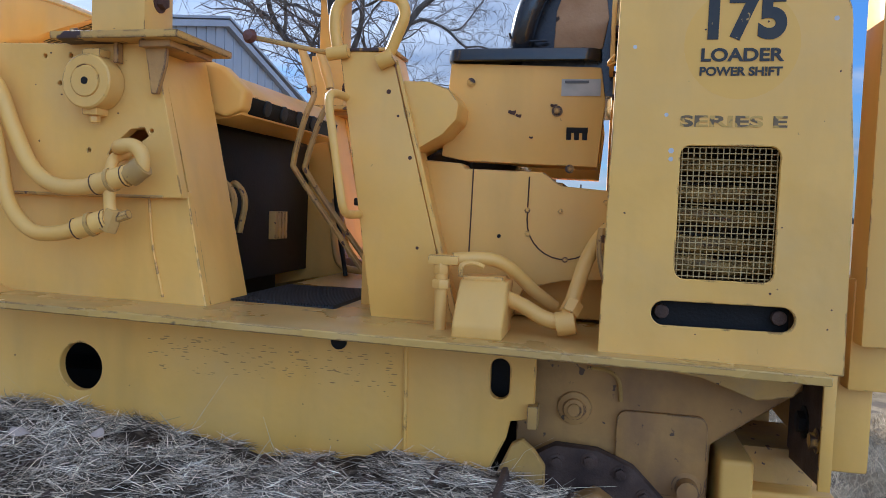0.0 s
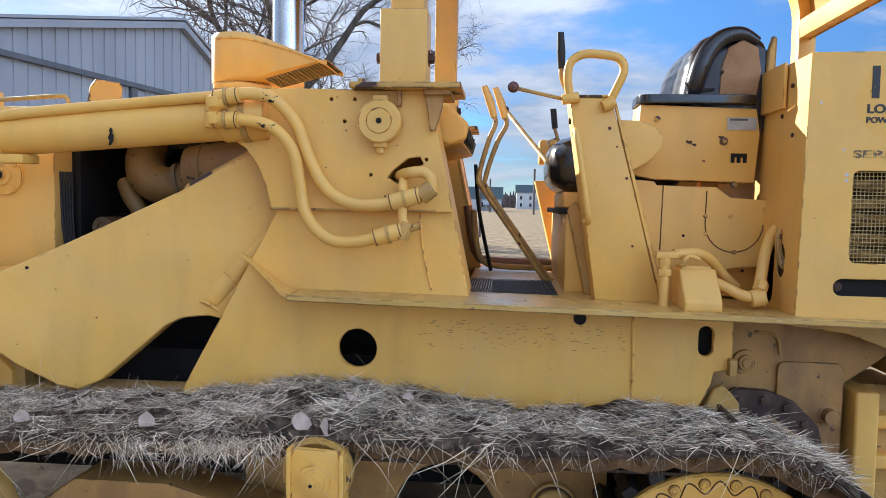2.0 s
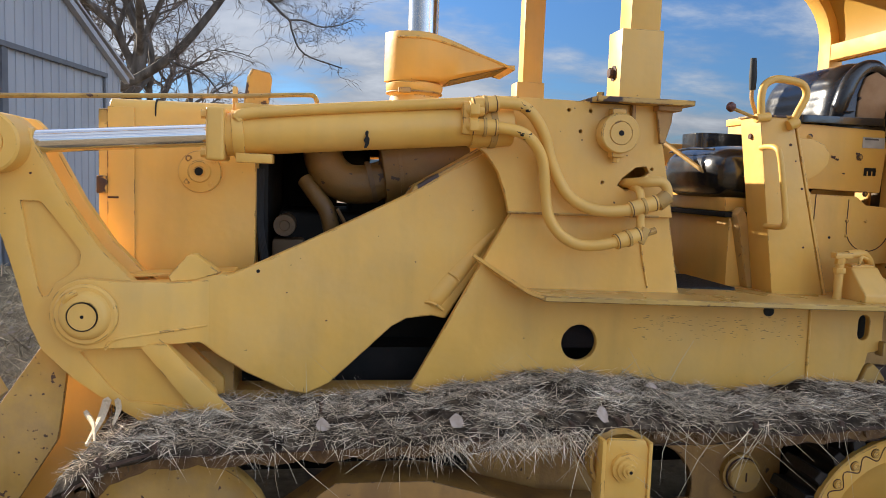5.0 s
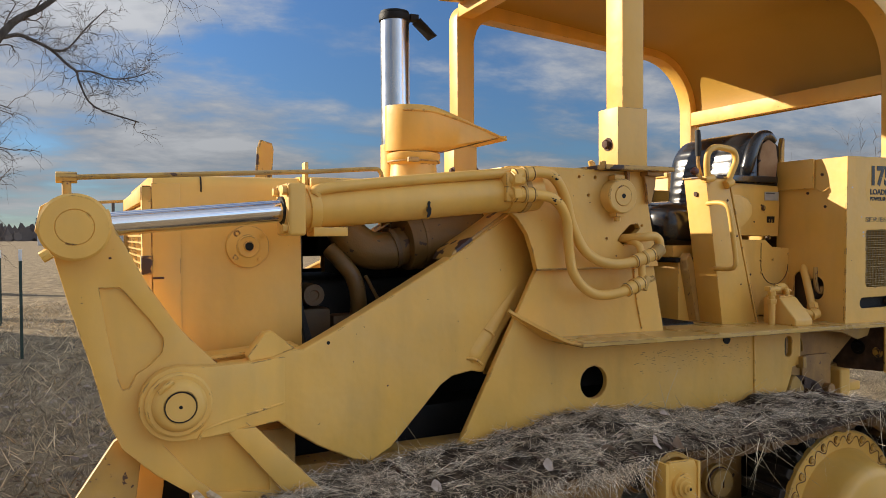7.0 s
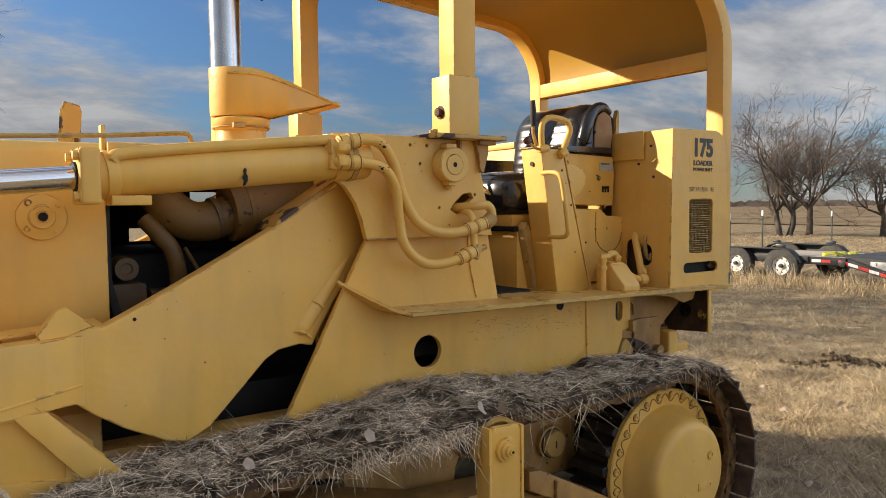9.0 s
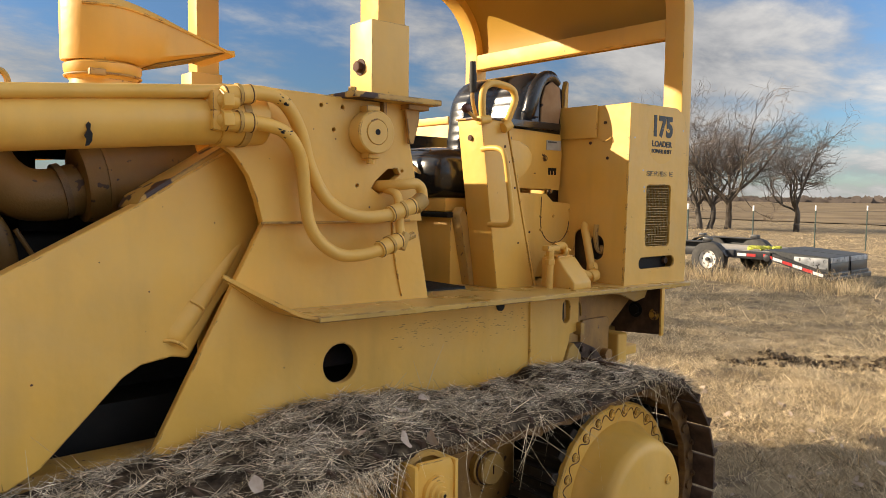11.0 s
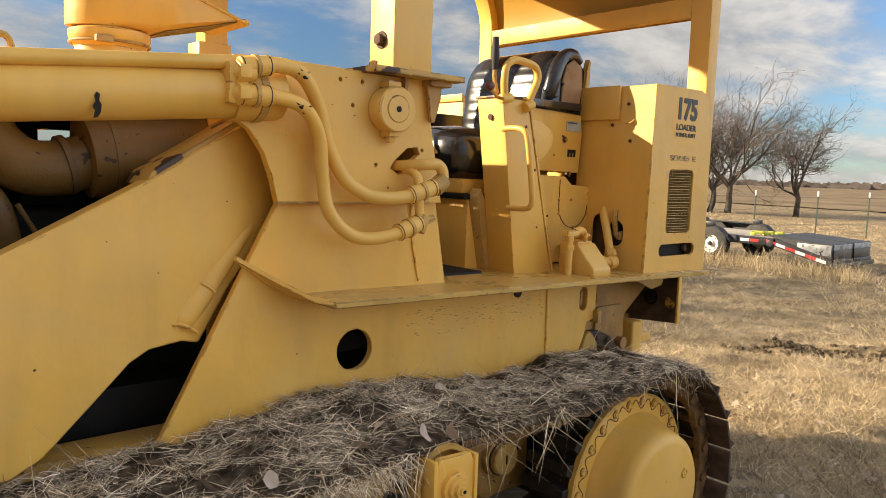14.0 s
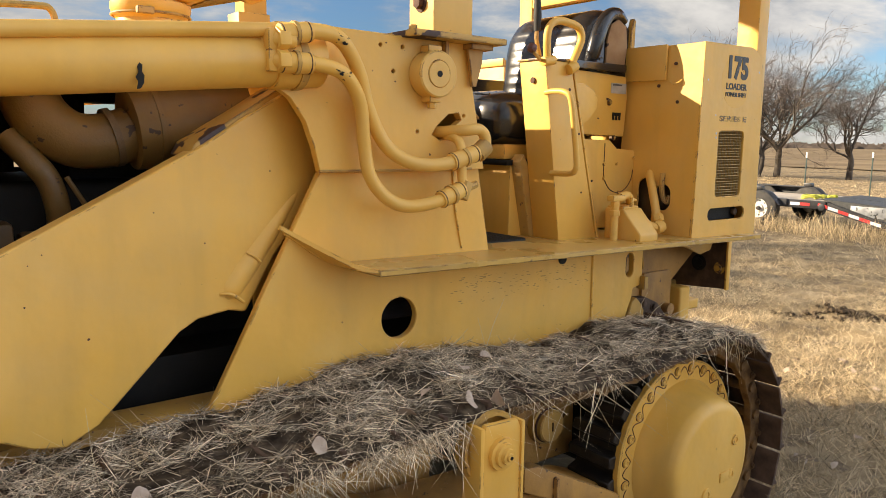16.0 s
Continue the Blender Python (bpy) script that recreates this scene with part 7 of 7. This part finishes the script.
stuff("far_woods", (verts, faces), far_wood, "low line of bare grey woods on the horizon", "woods")

siding = shader("blue_grey_siding", [(0.46, 0.47, 0.47), (0.56, 0.57, 0.57)], 0.7, scale=2)
shingle = shader("dark_shingles", [(0.05, 0.075, 0.08), (0.08, 0.105, 0.11)], 0.9, scale=5)
pane_dark = shader("dark_window_pane", [(0.02, 0.025, 0.03), (0.04, 0.045, 0.05)], 0.1, scale=2)
white_trim = shader("white_trim", [(0.6, 0.6, 0.58), (0.7, 0.7, 0.68)], 0.6, scale=3)


def far_house(x, y, w, d, eave, ridge, label):
    hs = base("farmhouse", x, y, 0.0, label, "house", "far houses")
    part("wall", box(x - w / 2, x + w / 2, y, y + d, 0, eave, 0.02), siding, hs)
    b = plate([(-d / 2 - 0.4, eave), (d / 2 + 0.4, eave), (0, ridge)], x - w / 2 - 0.4, x + w / 2 + 0.4, w=0, axis="x")
    for v in b.verts:
        v.co.y += y + d / 2
    part("roof", b, shingle, hs)
    cols = max(3, int(w / 3.2))
    for i in range(cols):
        for zz in ((0.9, 2.1), (3.4, 4.6)):
            if zz[1] < eave:
                wx = x - w / 2 + w * (i + 0.5) / cols
                win = part("window", box(wx - 0.55, wx + 0.55, y - 0.08, y - 0.01, zz[0] - 0.1, zz[1] + 0.1, 0.01), white_trim, hs)
                part("pane", box(wx - 0.42, wx + 0.42, y - 0.1, y - 0.07, zz[0], zz[1], 0), pane_dark, win)
    part("porch_roof", box(x - w * 0.05, x + w * 0.48, y - 2.2, y, eave * 0.46, eave * 0.52, 0.02), shingle, hs)
    for k in range(4):
        px = x + w * (-0.03 + 0.16 * k)
        part("porch_post", box(px - 0.08, px + 0.08, y - 2.1, y - 1.94, 0, eave * 0.46, 0.01), white_trim, hs)
    return hs


far_house(11.4, 260.0, 16.5, 9.0, 5.9, 8.7, "two-storey pale farmhouse with a dark roof")
far_house(-6.0, 165.0, 9.0, 8.0, 2.8, 5.6, "low grey farmhouse with a dark roof")
pole_wood = shader("weathered_pole", [(0.09, 0.07, 0.055), (0.14, 0.11, 0.09)], 0.9, scale=4)
for x, y, h2 in ((-1.6, 34.0, 3.4), (4.2, 120.0, 7.5), (-3.5, 140.0, 6.5)):
    tagged(part("utility_pole", cyl((x, y, -0.2), (x, y, h2), 0.07 if y < 50 else 0.17, n=8), pole_wood), "weathered wooden pole standing in the field", "pole", "poles in the field")

# ---- flatbed trailer ----
black_steel = shader("black_trailer_paint", [(0.012, 0.013, 0.016), (0.03, 0.031, 0.035)], 0.4, scale=3, bump=0.05, dust=((0.12, 0.10, 0.08), 0.3))
deck_wood = shader("grey_deck_boards", [(0.30, 0.26, 0.21), (0.42, 0.37, 0.31)], 0.85, scale=6, stretch=(6, 1, 1), bump=0.4, rand=0.15)
tyre_mat = shader("dusty_tyre", [(0.03, 0.03, 0.03), (0.07, 0.065, 0.06)], 0.85, scale=12, bump=0.3)
rim_mat = shader("white_steel_rim", [(0.62, 0.61, 0.58), (0.74, 0.73, 0.70)], 0.45, scale=9, bump=0.05, dust=((0.4, 0.35, 0.28), 0.3))
red_tape = shader("red_reflective_tape", [(0.50, 0.03, 0.03), (0.62, 0.05, 0.05)], 0.35, scale=20)
white_tape = shader("white_reflective_tape", [(0.70, 0.70, 0.72), (0.8, 0.8, 0.82)], 0.35, scale=20)
strap_mat = shader("yellow_strap", [(0.50, 0.50, 0.06), (0.62, 0.62, 0.12)], 0.7, scale=14, bump=0.4)
mesh_mat = shader("expanded_metal", [(0.03, 0.032, 0.034), (0.06, 0.062, 0.062)], 0.6, metal=0.2, scale=20, bump=0.4)
TX = 12.45
bare_alloy = shader("scuffed_bare_metal", [(0.18, 0.19, 0.20), (0.32, 0.33, 0.34), (0.46, 0.47, 0.48)], 0.5, metal=0.3, scale=6, fine=60, bump=0.1, spots=(0.05, 0.05, 0.05), spot_scale=14, spot_cut=0.62)
trailer = base("flatbed_trailer", TX + 1.0, 6.2, 0.0, "black tandem-axle flatbed trailer with folded ramps, parked on the field", "trailer")
DZ = 0.60
part("side_rail", box(TX, TX + 0.06, 4.55, 11.5, DZ - 0.16, DZ, 0.006), black_steel, trailer)
part("side_rail", box(TX + 1.99, TX + 2.05, 4.55, 11.5, DZ - 0.16, DZ, 0.006), black_steel, trailer)
part("front_rail", box(TX, TX + 2.05, 11.44, 11.5, DZ - 0.16, DZ, 0.006), black_steel, trailer)
for i in range(14):
    part("deck_board", box(TX + 0.07 + i * 0.137, TX + 0.07 + i * 0.137 + 0.130, 4.6, 11.42, DZ - 0.045, DZ - 0.008, 0.003, 1), deck_wood, trailer)
for yy in (4.8, 5.6, 7.6, 8.6, 9.6, 10.6):
    part("cross_member", box(TX + 0.05, TX + 2.0, yy, yy + 0.06, DZ - 0.17, DZ - 0.05, 0.004), black_steel, trailer)
for yy in (6.98, 5.90):
    for xx, sg in ((TX - 0.04, -1), (TX + 2.09, 1)):
        wy = yy
        b = lathe([(0.20, -0.10), (0.345, -0.105), (0.38, -0.08), (0.39, -0.03), (0.39, 0.03), (0.38, 0.08), (0.345, 0.105), (0.20, 0.10)], (xx, wy, 0.38), "x", 40, closed=True)
        wheel = part("wheel", b, tyre_mat, trailer, "dusty black tyre on a white spoked rim", 40)
        b = lathe([(r, sg * -d) for r, d in ((0.205, -0.095), (0.215, -0.10), (0.218, -0.085), (0.19, -0.06), (0.15, -0.035), (0.09, -0.04), (0.075, -0.07), (0.001, -0.075), (0.001, -0.01), (0.205, -0.01))], (xx, wy, 0.38), "x", 32, closed=True)
        rim = part("rim", b, rim_mat, wheel)
        for k in range(8):
            a = 2 * math.pi * k / 8
            part("rim_hole", cyl((xx + sg * 0.034, wy + 0.155 * math.cos(a), 0.38 + 0.155 * math.sin(a)), (xx + sg * 0.040, wy + 0.155 * math.cos(a), 0.38 + 0.155 * math.sin(a)), 0.026, n=10), black_steel, wheel)
        part("hub_cap", cyl((xx + sg * 0.06, wy, 0.38), (xx + sg * 0.12, wy, 0.38), 0.05, 0.04, n=16, w=0.006), black_steel, wheel)
for xx in (TX - 0.16, TX + 1.97):
    out = [(7.60, DZ - 0.02), (7.45, DZ + 0.10), (7.25, DZ + 0.155), (5.90, DZ + 0.155), (5.72, DZ + 0.12), (5.45, DZ - 0.12)]
    fender = part("fender", plate(out + [(a, z - 0.02) for a, z in out[::-1]], xx, xx + 0.24, w=0.002, axis="x"), black_steel, trailer, "black tread-plate fender")
    part("fender_apron", plate([(7.55, DZ), (7.25, DZ + 0.14), (5.90, DZ + 0.14), (5.50, DZ - 0.08), (5.50, DZ - 0.12), (7.55, DZ - 0.08)], xx + 0.225, xx + 0.235, w=0, axis="x"), mesh_mat, fender)
    part("fender_block", box(xx + 0.02, xx + 0.16, 5.85, 6.02, DZ + 0.16, DZ + 0.24, 0.01), black_steel, fender)
    part("fender_block", box(xx + 0.02, xx + 0.16, 7.2, 7.34, DZ + 0.16, DZ + 0.22, 0.01), black_steel, fender)
# dovetail and folded ramps
for xx in (TX, TX + 1.99):
    part("dovetail_rail", plate([(4.60, DZ), (4.60, DZ - 0.16), (3.48, 0.14), (3.48, 0.28)], xx, xx + 0.06, w=0.004, axis="x"), black_steel, trailer)
for xx in (TX + 0.08, TX + 1.06):
    b = plate([(4.75, DZ + 0.045), (3.48, DZ - 0.03), (3.48, 0.26), (3.60, 0.24), (4.55, DZ - 0.02)], xx, xx + 0.92, w=0.006, axis="x")
    rp = part("ramp", b, mesh_mat, trailer, "folded steel ramp with a black tread top")
    part("ramp_end", box(xx + 0.03, xx + 0.89, 3.455, 3.478, 0.27, DZ - 0.14, 0.003), black_steel, rp)
    part("ramp_edge", box(xx + 0.03, xx + 0.89, 3.452, 3.478, DZ - 0.138, DZ - 0.04, 0.003), bare_alloy, rp, "pale bare metal end strip")
    part("ramp_side", box(xx - 0.008, xx - 0.002, 3.50, 4.15, 0.34, DZ - 0.05, 0.002), bare_alloy, rp, "scuffed pale metal side plate")
    part("ramp_lip", box(xx, xx + 0.92, 3.43, 3.48, 0.20, 0.27, 0.008), black_steel, rp)
part("rear_bumper", box(TX, TX + 2.05, 3.40, 3.48, 0.11, 0.20, 0.006), black_steel, trailer)
k = 0
for y0 in np.arange(3.55, 4.6, 0.2):
    z = 0.19 + (y0 - 3.55) * 0.27
    b = plate([(y0, z), (y0 + 0.19, z + 0.045), (y0 + 0.19, z + 0.105), (y0, z + 0.06)], TX - 0.004, TX - 0.0005, w=0, axis="x")
    part("reflector_tape", b, red_tape if k % 2 else white_tape, trailer)
    k += 1
for y0 in (4.9, 5.1):
    part("reflector_tape", box(TX - 0.004, TX - 0.0005, y0, y0 + 0.19, DZ - 0.11, DZ - 0.05, 0), red_tape if y0 == 4.9 else white_tape, trailer)
part("tail_light", cyl((TX - 0.02, 4.66, DZ - 0.12), (TX + 0.02, 4.66, DZ - 0.12), 0.07, n=16, w=0.01), black_steel, trailer)
for i, (dx, dy, r) in enumerate(((0.5, 5.15, 0.10), (0.62, 4.98, 0.07), (0.78, 4.82, 0.06))):
    pts = [(TX + dx + r * (1.2 + 0.3 * math.sin(3 * a)) * math.cos(a), dy + r * 1.5 * math.sin(a), DZ + 0.02 + 0.02 * math.sin(2 * a) + 0.012 * a / 3) for a in np.linspace(0, 11, 26)]
    ob = part("ratchet_strap", tube(pts, 0.022, 6, 2), strap_mat)
    tagged(ob, "heap of yellow ratchet strap on the trailer deck", "strap", "straps on the trailer")

# ---- fence posts ----
post_green = shader("dark_green_post", [(0.02, 0.04, 0.03), (0.035, 0.06, 0.045)], 0.6, scale=10)
post_white = shader("white_post_tip", [(0.7, 0.7, 0.68), (0.8, 0.8, 0.78)], 0.6, scale=10)
wire_mat = shader("fence_wire", [(0.10, 0.095, 0.09), (0.16, 0.15, 0.14)], 0.6, metal=0.5, scale=5)


def t_post(x, y, h2):
    z0 = height(x, y) if abs(x) < 60 else 0.0
    p = base("fence_post", x, y, z0, "dark green steel T-post with a white tip", "fence post", "fence posts")
    b = plate([(x - 0.02, y), (x + 0.02, y), (x + 0.02, y + 0.006), (x + 0.004, y + 0.006), (x + 0.004, y + 0.035), (x - 0.004, y + 0.035), (x - 0.004, y + 0.006), (x - 0.02, y + 0.006)], z0 - 0.2, z0 + h2 - 0.16, w=0, axis="z")
    part("stake", b, post_green, p)
    part("tip", box(x - 0.022, x + 0.022, y - 0.002, y + 0.037, z0 + h2 - 0.16, z0 + h2, 0.003), post_white, p)


for x, y in ((21.9, 7.6), (24.2, 6.9), (26.6, 6.2), (19.4, 8.4), (29.1, 5.5), (16.9, 9.1), (14.4, 9.9)):
    t_post(x, y, 1.5)
t_post(11.3, 6.45, 1.5)
t_post(-3.75, 9.2, 1.55)
t_post(-4.4, 14.0, 1.5)
for zz in (0.45, 0.9, 1.3):
    ob = part("fence_wire", tube([(14.4, 9.9, zz), (19.4, 8.4, zz - 0.02), (24.2, 6.9, zz), (29.1, 5.5, zz)], 0.004, 4, 2), wire_mat)
    tagged(ob, "thin strand of fence wire between steel posts", "wire", "fence wires")

# ---- turned-up clods along the rut ----
clod_soil = shader("dark_crumbly_soil", [(0.05, 0.036, 0.024), (0.10, 0.073, 0.048), (0.19, 0.142, 0.092)], 0.95, scale=18, fine=90, bump=1.0, spec=0.05, island=0.4)


def clods(count, seed):
    rnd = random.Random(seed)
    verts, faces = [], []
    for _ in range(count):
        t = rnd.uniform(-0.35, 3.6) if rnd.random() < 0.6 else rnd.gauss(0.35, 0.35)
        sd = rnd.gauss(0.02, 0.07) + 0.10 * noise.noise((t * 1.7, 0.0, 3.0))
        x, y = 5.1 + 0.777 * sd + 0.629 * t, 1.16 + 0.629 * sd - 0.777 * t
        r = 0.006 + 0.032 * rnd.random() ** 3
        z = height(x, y) + r * rnd.uniform(-0.1, 0.5)
        k = len(verts)
        rings = ((0.0, -1.0), (0.9, -0.35), (0.95, 0.35), (0.5, 0.85))
        verts.append((x, y, z - r * 0.7))
        for rad, up in rings[1:]:
            verts += [(x + r * rad * rnd.uniform(0.6, 1.3) * math.cos(1.2566 * a), y + r * rad * rnd.uniform(0.6, 1.3) * math.sin(1.2566 * a), z + 0.7 * r * up * rnd.uniform(0.7, 1.2)) for a in range(5)]
        verts.append((x, y, z + r * 0.75))
        for a in range(5):
            b = (a + 1) % 5
            faces += [(k, k + 1 + b, k + 1 + a), (k + 16, k + 11 + a, k + 11 + b)]
            faces += [(k + 1 + a, k + 1 + b, k + 6 + b, k + 6 + a), (k + 6 + a, k + 6 + b, k + 11 + b, k + 11 + a)]
    return verts, faces


stuff("soil_clods", clods(900, 51), clod_soil, "dark clods of turned-up earth along a rut", "clods")

# ---- dry grass ----
dry = shader("dry_grass_blades", [(0.30, 0.228, 0.132), (0.53, 0.41, 0.25), (0.72, 0.585, 0.38)], 0.85, scale=1.6, bump=0.1, island=0.65, spec=0.2)


def field(x0, x1, y0, y1, cut=-0.25, lie=0.6, near=None):
    def place(rnd):
        x, y = rnd.uniform(x0, x1), rnd.uniform(y0, y1)
        if -3.9 < x < 1.0 and -0.6 < y < 2.2:
            return None
        if abs(rut_side(x, y)[0] + 0.02) < 0.12 and -0.4 < rut_side(x, y)[1] < 4.0 and rnd.random() < 0.6:
            return None
        if near and rnd.random() > min(1.0, near / max(0.5, math.hypot(x + 1.5, y + 2.0))):
            return None
        if noise.noise((x * 0.9, y * 0.9, 0.0)) < cut + rnd.uniform(-0.2, 0.2):
            return None
        a = rnd.uniform(0, 2 * math.pi)
        d = Vector((math.cos(a) * lie, math.sin(a) * lie, rnd.uniform(0.15, 1.0))).normalized()
        return Vector((x, y, height(x, y) - 0.01)), d
    return place


stuff("field_grass", ribbons(290000, field(1.0, 11.0, -3.5, 8.5, -0.35, 0.5, 5.0), (0.03, 0.10), (0.0007, 0.0015), 11, 0.6), dry, "short dry tan grass over the field", "grass")
stuff("tall_grass", ribbons(26000, field(1.6, 16.0, -5.0, 12.0, 0.08, 0.4), (0.10, 0.28), (0.0008, 0.0017), 12, 0.35), dry, "clumps of taller dead grass", "grass")
stuff("far_grass", ribbons(75000, field(7.0, 34.0, -6.0, 24.0, -0.2, 0.6), (0.06, 0.20), (0.0016, 0.0036), 13, 0.5), dry, "dry grass in the middle distance", "grass")
pale = shader("pale_grass_blades", [(0.29, 0.223, 0.14), (0.52, 0.412, 0.265), (0.73, 0.605, 0.415)], 0.85, scale=2.2, bump=0.1, island=0.8, spec=0.2)
stuff("trampled_grass", ribbons(80000, field(0.9, 6.5, -2.8, 4.5, -0.55, 0.6), (0.03, 0.11), (0.0007, 0.0016), 21, 0.6), pale, "trampled pale dead grass behind the loader", "grass")
stuff("near_grass", ribbons(16000, field(-7.0, 3.0, -7.0, -0.6, -0.4, 0.75), (0.04, 0.13), (0.002, 0.004), 16, 0.6), dry, "short dry grass beside the loader", "grass")
stuff("side_grass", ribbons(36000, field(-14.0, -2.6, 0.3, 18.0, -0.25, 0.7), (0.06, 0.24), (0.003, 0.006), 14, 0.5), dry, "dry grass ahead of the loader", "grass")


stuff("left_grass", ribbons(60000, field(-8.5, -2.7, 0.2, 8.0, -0.6, 0.55), (0.03, 0.10), (0.0009, 0.002), 17, 0.6), pale, "short pale dead grass ahead of the loader", "grass")


stuff("shade_grass", ribbons(30000, field(0.95, 3.4, -1.9, 1.6, -0.5, 0.8), (0.03, 0.12), (0.0009, 0.0019), 23, 0.7), pale, "tangled pale grass close behind the track", "grass")


def rear_leaves(rnd):
    x, y = rnd.uniform(1.1, 3.6), rnd.uniform(-1.6, 1.4)
    a = rnd.uniform(0, 2 * math.pi)
    return Vector((x, y, height(x, y) + rnd.uniform(0.02, 0.06))), Vector((math.cos(a), math.sin(a), rnd.uniform(-0.2, 0.4))).normalized()


def litter(rnd):
    x, y = rnd.uniform(-8.0, -2.8), rnd.uniform(0.0, 7.0)
    a = rnd.uniform(0, 2 * math.pi)
    return Vector((x, y, height(x, y) + rnd.uniform(0.01, 0.05))), Vector((math.cos(a), math.sin(a), rnd.uniform(-0.2, 0.5))).normalized()


stuff("leaf_litter", ribbons(1500, litter, (0.03, 0.06), (0.008, 0.018), 18, 0.5), leaf_mat, "scattered pale dead leaves in the grass", "leaves")


stuff("fallen_leaves", ribbons(90, rear_leaves, (0.03, 0.06), (0.010, 0.020), 24, 0.5), leaf_mat, "dead leaves lying behind the track", "leaves")


def at_trailer(rnd):
    x, y = rnd.uniform(11.2, 12.6), rnd.uniform(2.6, 8.6)
    a = rnd.uniform(0, 2 * math.pi)
    return Vector((x, y, height(x, y) - 0.01)), Vector((math.cos(a) * 0.4, math.sin(a) * 0.4, 1)).normalized()


stuff("weed_stalks", ribbons(3500, at_trailer, (0.12, 0.42), (0.002, 0.004), 15, 0.35), dry, "tall dead weeds beside the trailer", "weeds")
